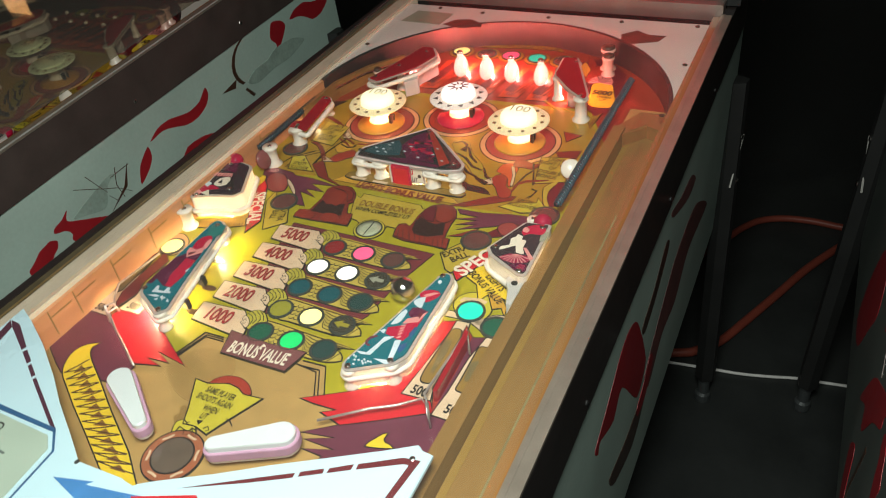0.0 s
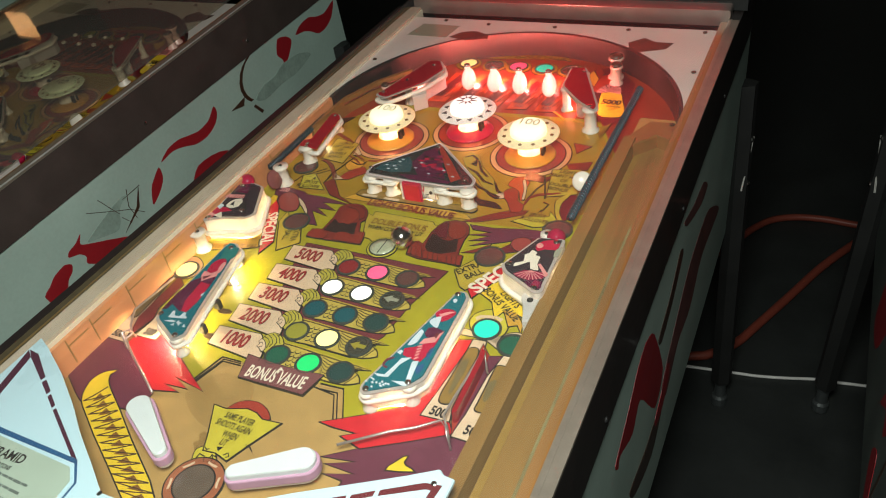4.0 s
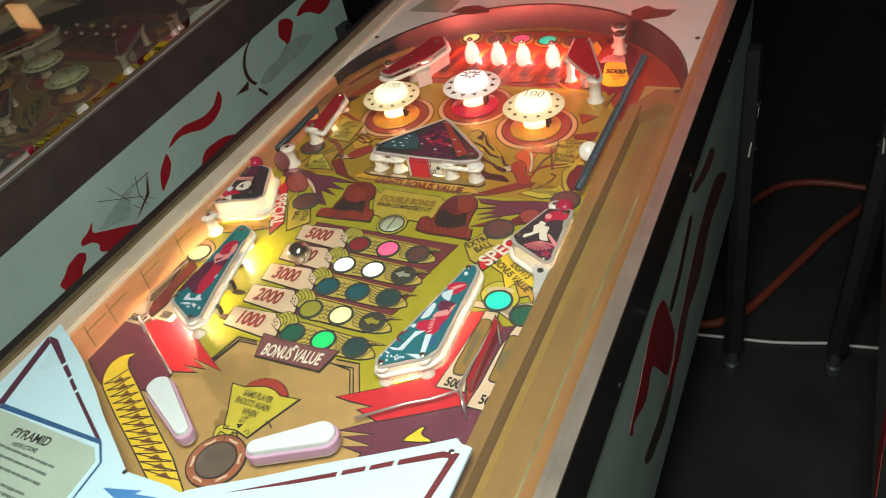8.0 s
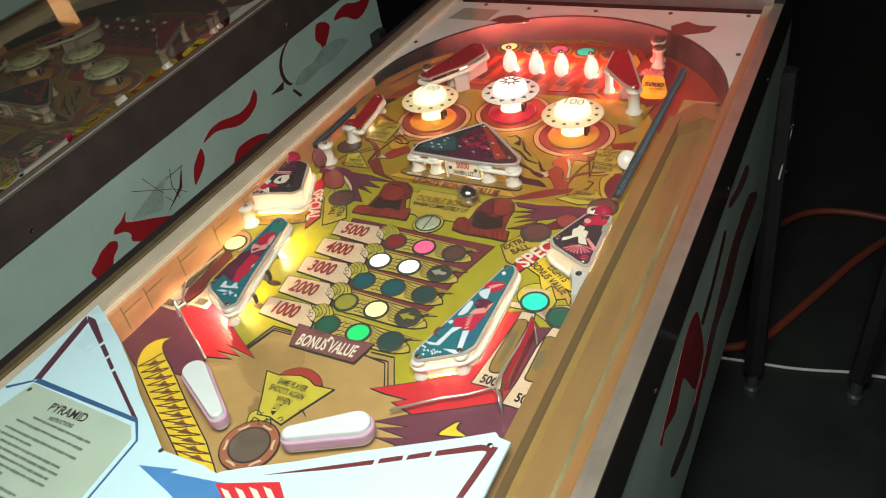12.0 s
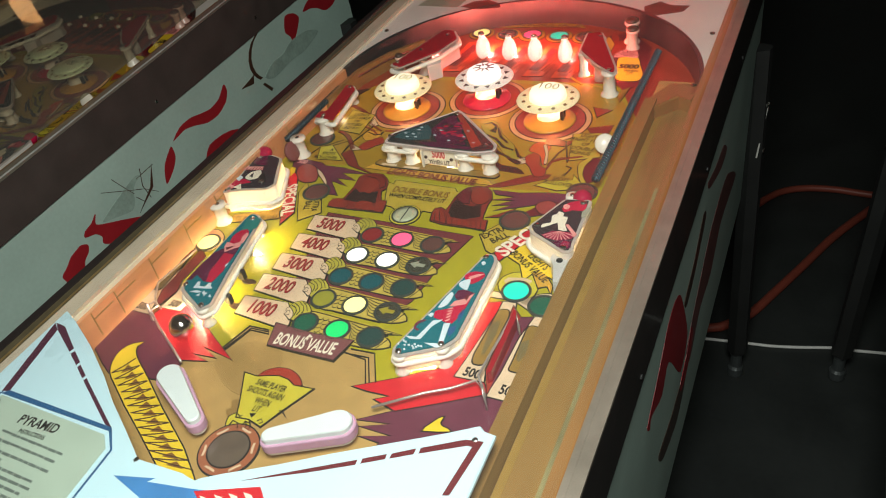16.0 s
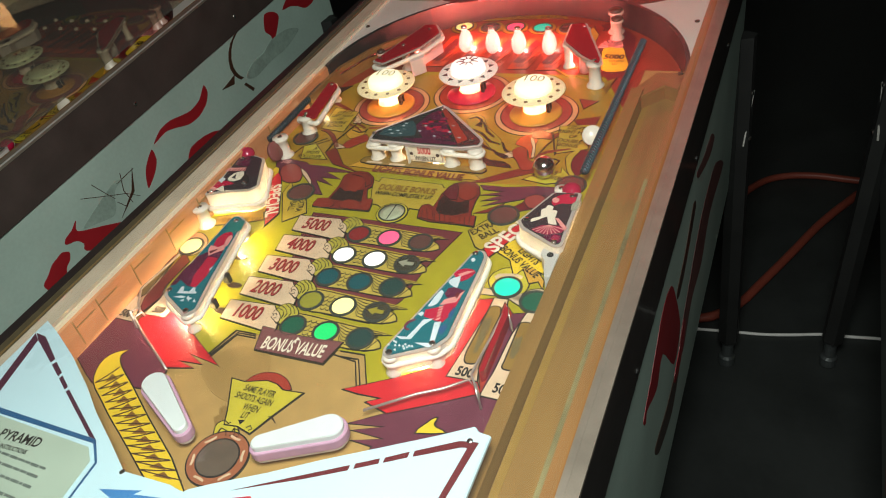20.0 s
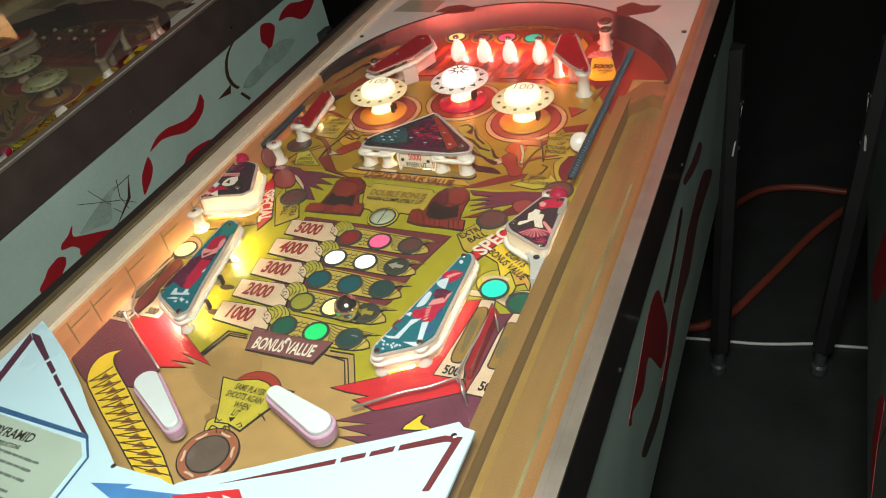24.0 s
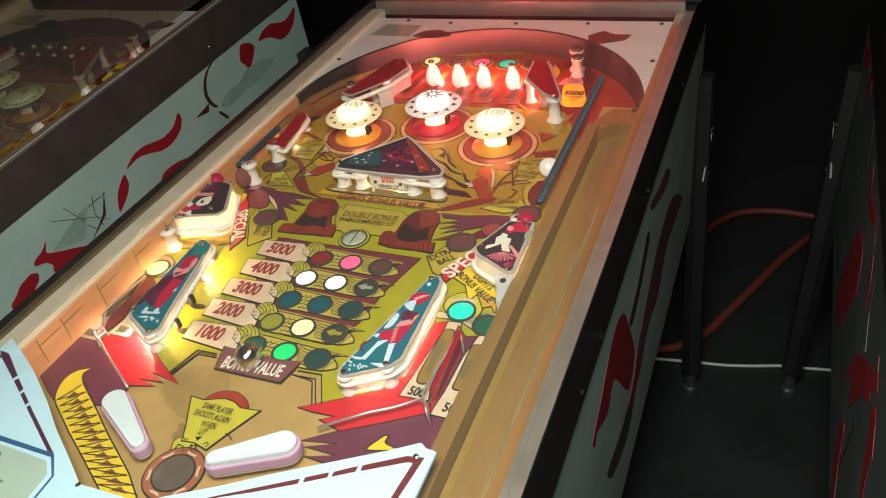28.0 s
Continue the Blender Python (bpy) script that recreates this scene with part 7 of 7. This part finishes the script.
    return machine, flips, target


def flowing(pts, steps=4):
    """A closed outline led smoothly through the given corners."""
    out, n = [], len(pts)
    for i in range(n):
        p0, p1, p2, p3 = (Vector(pts[(i + k) % n]) for k in (-1, 0, 1, 2))
        for k in range(steps):
            t = k / steps
            q = 0.5 * ((2 * p1) + (p2 - p0) * t + (2 * p0 - 5 * p1 + 4 * p2 - p3) * t * t + (3 * p1 - p0 - 3 * p2 + p3) * t ** 3)
            out.append((p1.lerp(p2, t) * 0.25 + q * 0.75)[:2])
    return out


def flames(side, c, s, z0, worn=False):
    """Crimson flame shapes painted on a cabinet side; y along the cabinet, z up. worn adds painted shadows."""
    coats = []

    def shape(name, pts, mat):
        bm = bmesh.new()
        thick = 0.0003 + 0.00004 * len(coats)
        coats.append(name)
        if worn:
            pts = [(0.987 * y + 0.119 * (z - z0) + 0.0034, 0.784 * (z - z0) + 0.0028 * y - 0.034) for y, z in pts]
        if name in ("flame", "shadow_patch"):
            pts = flowing(pts)
        a = [bm.verts.new((c, y, z)) for y, z in pts]
        b = [bm.verts.new((c + s * thick, y, z)) for y, z in pts]
        n = len(pts)
        for i in range(n):
            bm.faces.new((a[i], a[(i + 1) % n], b[(i + 1) % n], b[i]))
        bm.faces.new(b)
        part(name, bm, mat, side)

    if s > 0 and not worn:
        # long rubbed streaks along the gangway side
        for pts, mat in (
            ([(0.226, -0.099), (0.270, -0.126), (0.337, -0.255), (0.295, -0.289), (0.205, -0.173), (0.169, -0.194), (0.114, -0.166), (0.106, -0.179), (0.093, -0.159), (0.130, -0.140), (0.163, -0.120), (0.189, -0.104)], FLAME),
            ([(0.669, -0.217), (0.798, -0.306), (0.626, -0.282), (0.540, -0.322), (0.447, -0.310), (0.372, -0.346), (0.336, -0.289), (0.414, -0.244), (0.499, -0.208), (0.589, -0.202)], FLAME_WORN),
            ([(0.578, -0.107), (0.623, -0.141), (0.573, -0.142), (0.461, -0.101), (0.438, -0.078), (0.506, -0.097)], FLAME_WORN),
            ([(0.417, -0.113), (0.441, -0.135), (0.372, -0.174), (0.317, -0.186), (0.298, -0.163), (0.352, -0.148)], BROWN_SHADE),
            ([(0.324, -0.321), (0.342, -0.351), (0.284, -0.379), (0.190, -0.343), (0.160, -0.298), (0.241, -0.316)], BROWN_SHADE),
            ([(0.366, -0.276), (0.390, -0.305), (0.354, -0.345), (0.310, -0.343), (0.297, -0.320), (0.334, -0.304)], FLAME),
        ):
            shape("flame", pts, mat)
        return
    D = z0
    shape("flame", [(0.567, D - 0.036), (0.572, D - 0.056), (0.560, D - 0.076), (0.532, D - 0.087), (0.500, D - 0.083), (0.468, D - 0.066), (0.440, D - 0.055), (0.406, D - 0.057), (0.430, D - 0.042), (0.460, D - 0.042), (0.488, D - 0.052), (0.515, D - 0.060), (0.545, D - 0.056)], FLAME)
    shape("flame", [(0.397, D - 0.062), (0.400, D - 0.088), (0.388, D - 0.108), (0.362, D - 0.126), (0.364, D - 0.104), (0.372, D - 0.084)], FLAME)
    shape("flame", [(1.02, D - 0.030), (1.005, D - 0.066), (0.975, D - 0.082), (0.944, D - 0.080), (0.915, D - 0.058), (0.890, D - 0.044), (0.860, D - 0.036), (0.880, D - 0.022), (0.915, D - 0.020), (0.950, D - 0.036), (0.980, D - 0.042)], FLAME)
    shape("flame", [(0.796, D - 0.010), (0.826, D - 0.020), (0.842, D - 0.040), (0.828, D - 0.064), (0.806, D - 0.086), (0.800, D - 0.066), (0.785, D - 0.044)], FLAME)
    def low(pts, mat, name="flame"):
        shape(name, [(y, D + z) for y, z in pts], mat)

    low([(0.204, -0.057), (0.198, -0.076), (0.224, -0.096), (0.264, -0.123), (0.33, -0.175), (0.385, -0.272), (0.330, -0.228), (0.300, -0.245), (0.25, -0.17), (0.199, -0.124), (0.200, -0.108), (0.190, -0.092), (0.170, -0.081), (0.174, -0.071), (0.190, -0.067)], FLAME)
    low([(0.158, -0.087), (0.170, -0.097), (0.166, -0.111), (0.154, -0.120), (0.140, -0.150), (0.105, -0.190), (0.085, -0.200), (0.102, -0.160), (0.112, -0.135), (0.107, -0.111), (0.122, -0.101), (0.134, -0.091), (0.148, -0.088)], FLAME)
    low([(0.574, -0.155), (0.64, -0.27), (0.65, -0.36), (0.56, -0.34), (0.50, -0.25), (0.46, -0.183), (0.488, -0.13)], FLAME)
    low([(0.30, -0.28), (0.34, -0.32), (0.30, -0.37), (0.22, -0.38), (0.27, -0.33)], FLAME)
    low([(0.228, -0.20), (0.236, -0.20), (0.262, -0.31), (0.250, -0.345), (0.254, -0.31)], BROWN_SHADE, "flame_line")
    low([(0.343, -0.06), (0.331, -0.105), (0.286, -0.13), (0.325, -0.10)], BROWN_SHADE, "flame_line")
    if worn:
        # cast shadow with thin branches, painted onto the cabinet side
        low([(0.315, -0.063), (0.303, -0.056), (0.285, -0.058), (0.267, -0.063), (0.234, -0.073), (0.211, -0.083), (0.236, -0.096), (0.272, -0.112), (0.284, -0.100), (0.288, -0.081), (0.298, -0.068)], CAB_SHADOW, "shadow_patch")
        for line in ([(0.228, -0.031), (0.282, -0.072), (0.312, -0.094), (0.338, -0.123)], [(0.256, -0.024), (0.275, -0.061), (0.288, -0.085)], [(0.316, -0.049), (0.310, -0.085), (0.319, -0.121)], [(0.345, -0.063), (0.302, -0.062)], [(0.290, -0.095), (0.305, -0.120)]):
            for (ya, za), (yb, zb) in zip(line, line[1:]):
                w = Vector((za - zb, yb - ya)).normalized() * 0.0005
                low([(ya - w.x, za - w.y), (yb - w.x, zb - w.y), (yb + w.x, zb + w.y), (ya + w.x, za + w.y)], BROWN_SHADE, "shadow_line")
    ring = [(0.694, 0.006), (0.676, -0.004), (0.664, -0.018), (0.657, -0.036), (0.656, -0.055), (0.661, -0.073), (0.669, -0.087), (0.678, -0.097)]
    low([(y - 0.0045, z) for y, z in ring] + [(y + 0.0045, z) for y, z in ring[::-1]], BROWN_SHADE, "ring_stroke")
    low([(0.678, -0.114), (0.684, -0.112), (0.706, -0.142), (0.699, -0.145)], BROWN_SHADE, "ring_stroke")
    if worn:
        # grey shadow smudge put into the side's colour
        low([(0.69, -0.103), (0.72, -0.086), (0.76, -0.088), (0.80, -0.076), (0.86, -0.086), (0.90, -0.112), (0.84, -0.126), (0.78, -0.120), (0.72, -0.122)], CAB_SHADOW, "shadow_patch")
    shape("fin", [(0.612, D - 0.080), (0.657, D - 0.074), (0.650, D - 0.092)], BROWN_SHADE)


main, FLIPS, TARGET = build_machine(G, True, "lit pinball machine with yellow-green playfield and white bumpers", (-0.060, 0.046))
build_machine(G @ pose(-0.8865, 0.0, -0.027, 2.8), False, "unlit pinball machine of the same kind with ivory bumper caps", (-0.028, 0.063))


def plain_machine(where, label, paint, score_lamp=False):
    m = new("pinball_machine")
    m.matrix_basis = where
    tagged(m, label, "pinball machine", "row of pinball machines")
    side = part("cabinet_side", box(-0.2615, -0.46, -0.47, -0.2475, 1.02, -0.05), paint, m, "green cabinet side with crimson flames, darkened for shade at the gangway")
    flames(side, -0.2615, -1, -0.06)
    part("rail_skirt", box(-0.2645, -0.46, -0.065, -0.2475, 1.0, 0.043), BLACK_RAIL, m)
    part("side_rail", box(-0.2645, -0.46, 0.0435, -0.24, 0.8, 0.0475, bevel=0.001), RAIL_METAL, m)
    part("cabinet_body", box(-0.247, -0.46, -0.47, 0.297, 1.02, 0.02), BLACK_CAB, m)
    part("cabinet_side", box(0.2975, -0.46, -0.47, 0.3115, 1.02, 0.045), paint, m)
    part("glass", box(-0.238, -0.41, 0.048, 0.30, 0.8, 0.052), GLASS, m)
    part("backbox", box(-0.27, 0.84, 0.046, 0.32, 1.1, 0.72, bevel=0.006), BLACK_CAB, m)
    if score_lamp:
        part("back_glass", box(-0.23, 0.828, 0.080, 0.315, 0.8395, 0.66), RAIL_LIFTED, m, "dark back glass")
        part("score_window", box(0.235, 0.822, 0.225, 0.312, 0.8275, 0.290), SCORE_LIT, m, "warm glowing score window")
    stand(m)


plain_machine(G @ pose(0.848, 0.05, 0.0), "unlit pinball machine at the edge of the gangway, shade put into its paint", CAB_SHADED)
plain_machine(G @ pose(-1.70, 0.0, 0.0), "dark pinball machine with a warm glowing score window", CAB_PAINT, True)

ball = tagged(link("steel_ball", lathe([(0.0135 * math.sin(math.pi * i / 20), -0.0135 * math.cos(math.pi * i / 20)) for i in range(21)], 32), STEEL, smooth=True), "polished steel pinball rolling on the playfield", "ball")

# lamps under the plastics of the lit machine
for x, y, z, p in ((-0.153, 0.092, 0.012, 0.60), (-0.146, -0.014, 0.013, 0.75), (0.130, -0.012, 0.014, 3.4), (0.150, 0.060, 0.013, 0.3),
                   (-0.200, 0.182, 0.018, 1.7), (0.203, 0.160, 0.018, 0.7), (-0.205, 0.40, 0.012, 0.012), (0.0, 0.325, 0.02, 0.1)):
    lamp("playfield_lamp", "POINT", (x, y, z), p, WARM, 0.004)
for x, y, z, p in ((-0.061, 0.628, 0.012, 0.42), (-0.017, 0.626, 0.012, 0.42), (0.024, 0.626, 0.012, 0.42), (0.073, 0.624, 0.012, 0.42), (0.135, 0.565, 0.018, 0.35), (-0.118, 0.562, 0.018, 0.36)):
    lamp("lane_lamp", "POINT", (x, y, z), p, ROSE, 0.002)
for x, y in ((-0.1105, 0.4280), (0.1050, 0.4290), (-0.0030, 0.4730)):
    lamp("bumper_lamp", "POINT", (x, y, 0.022), 0.22, AMBER, 0.005)


# cables on the floor
def cable(name, pts, r, mat, label):
    smooth = []
    for i in range(len(pts) - 1):
        p0, p1, p2, p3 = (Vector(pts[max(0, min(len(pts) - 1, i + k))]) for k in (-1, 0, 1, 2))
        for k in range(6):
            t = k / 6
            smooth.append(0.5 * ((2 * p1) + (p2 - p0) * t + (2 * p0 - 5 * p1 + 4 * p2 - p3) * t * t + (3 * p1 - p0 - 3 * p2 + p3) * t ** 3))
    smooth.append(Vector(pts[-1]))
    return tagged(link(name, tube([(p.x, p.y, r) for p in smooth], r, 8), mat, smooth=True), label, "cable", "cables on the floor")


CABLE_ORANGE = material("orange_cable_sheath", (0.24, 0.05, 0.03), 0.5)
CABLE_WHITE = material("white_cable_sheath", (0.75, 0.75, 0.72), 0.5)
cable("floor_cable", [(0.1, 1.065), (0.267, 1.088), (0.351, 1.098), (0.412, 1.105), (0.475, 1.119), (0.544, 1.138), (0.593, 1.143), (0.666, 1.153), (0.75, 1.16)], 0.004, CABLE_WHITE, "thin white cable lying across the black floor")
cable("floor_cable", [(0.15, 1.08), (0.264, 1.123), (0.297, 1.144), (0.348, 1.204), (0.396, 1.310), (0.457, 1.452), (0.520, 1.602), (0.591, 1.736), (0.644, 1.813), (0.8, 1.93)], 0.012, CABLE_ORANGE, "thick orange-red cable bending over the black floor")
cable("floor_cable", [(0.2, 1.52), (0.291, 1.708), (0.322, 1.770), (0.366, 1.829), (0.430, 1.864), (0.510, 1.875), (0.590, 1.868), (0.70, 1.86)], 0.011, CABLE_ORANGE, "thick orange-red cable curving behind the machines")

# ---- what moves ----
BALL = [
    (0, 0.1024, 0.0946), (0.5, -0.0238, 0.1829), (1, -0.1630, 0.2387), (1.4, 0.0310, 0.0943), (2, -0.0977, 0.0297), (2.5, -0.0645, 0.1332), (3, -0.0813, 0.2157),
    (3.5, 0.0012, 0.2677), (4, 0.0271, 0.2012), (4.5, 0.0175, 0.1210), (5, -0.0343, 0.1628), (5.5, -0.0506, 0.2180), (6, 0.0988, 0.1557), (6.5, 0.0571, 0.2013),
    (7, -0.0012, 0.2347), (8, -0.0731, 0.1053), (8.5, 0.0181, -0.0184), (9, 0.0702, -0.0433), (9.2, 0.0454, -0.0292), (9.4, 0.0065, -0.0338), (9.7, -0.0132, 0.0217),
    (10, -0.0328, 0.0827), (10.8, -0.0512, -0.0825), (11, 0.0831, 0.1393), (11.5, 0.0873, 0.2006), (12, 0.0346, 0.2430), (12.5, -0.1481, 0.2009), (13.2, -0.0454, 0.1644),
    (13.9, 0.0373, 0.0614), (14.5, -0.0446, -0.0279), (14.8, -0.1249, -0.0531), (15, -0.1680, -0.0315), (15.5, -0.1796, -0.0152), (16, -0.1370, -0.0519), (16.4, -0.1014, -0.0727),
    (16.7, -0.1261, 0.1051), (17, -0.1700, 0.2775), (17.5, -0.0246, 0.2339), (18, 0.1383, 0.2007), (18.5, 0.1368, 0.3100), (19, 0.1042, 0.3810), (19.5, 0.1471, 0.3501),
    (20, 0.1592, 0.2902), (20.5, 0.0869, 0.2109), (21, 0.0167, 0.1104), (21.5, -0.1036, -0.0632), (22.1, -0.0238, 0.0824), (22.8, -0.0455, 0.2241), (23.5, -0.1506, 0.1962),
    (24, 0.0449, 0.0274), (24.3, -0.0030, 0.0518), (24.8, -0.1222, -0.0535), (25, -0.1055, -0.0629), (25.2, -0.0879, -0.0738), (25.4, -0.0684, -0.0867), (26, -0.0336, 0.0978),
    (26.4, -0.0906, -0.0430), (26.6, -0.0969, -0.0387), (26.8, -0.0724, -0.0649), (27, -0.0530, -0.0870), (27.4, 0.0003, 0.2011), (28, -0.0037, -0.0261),
]
LEFT_UP = [(0.35, 0.65), (1.93, 2.1), (6.7, 7.95), (9.93, 10.25), (10.93, 11.1), (14.72, 14.9), (16.5, 16.72), (20.7, 21.7), (24.38, 24.9), (25.5, 25.7), (26.2, 26.72), (27.0, 27.25)]
RIGHT_UP = [(1.28, 1.7), (8.12, 8.93), (9.12, 9.3), (9.47, 9.7), (23.95, 24.3)]


def flip_rows(s, spans, rest, up):
    rows = [(0.0, rest)]
    for a, b in spans:
        rows += [(a - 0.04, rest), (a + 0.03, up), (b - 0.03, up), (b + 0.06, rest)]
    rows.append((28.0, rest))
    return [(t, pose(s * 0.0955, -0.1165, 0, 0, 0, a)) for t, a in rows]


def motions():
    walk(ball, [(t, G @ pose(x, y, 0.0165)) for t, x, y in BALL])
    walk(FLIPS[-1], flip_rows(-1, LEFT_UP, -31.5, 9.5))
    walk(FLIPS[1], flip_rows(1, RIGHT_UP, 211.5, 161.0))
    # the red target falls and bares the card behind it
    walk(TARGET, [(0.0, pose(TX, TY, 0.0)), (10.12, pose(TX, TY, 0.0)), (10.2, pose(TX, TY, -0.0310)), (28.0, pose(TX, TY, -0.0310))])


motions()
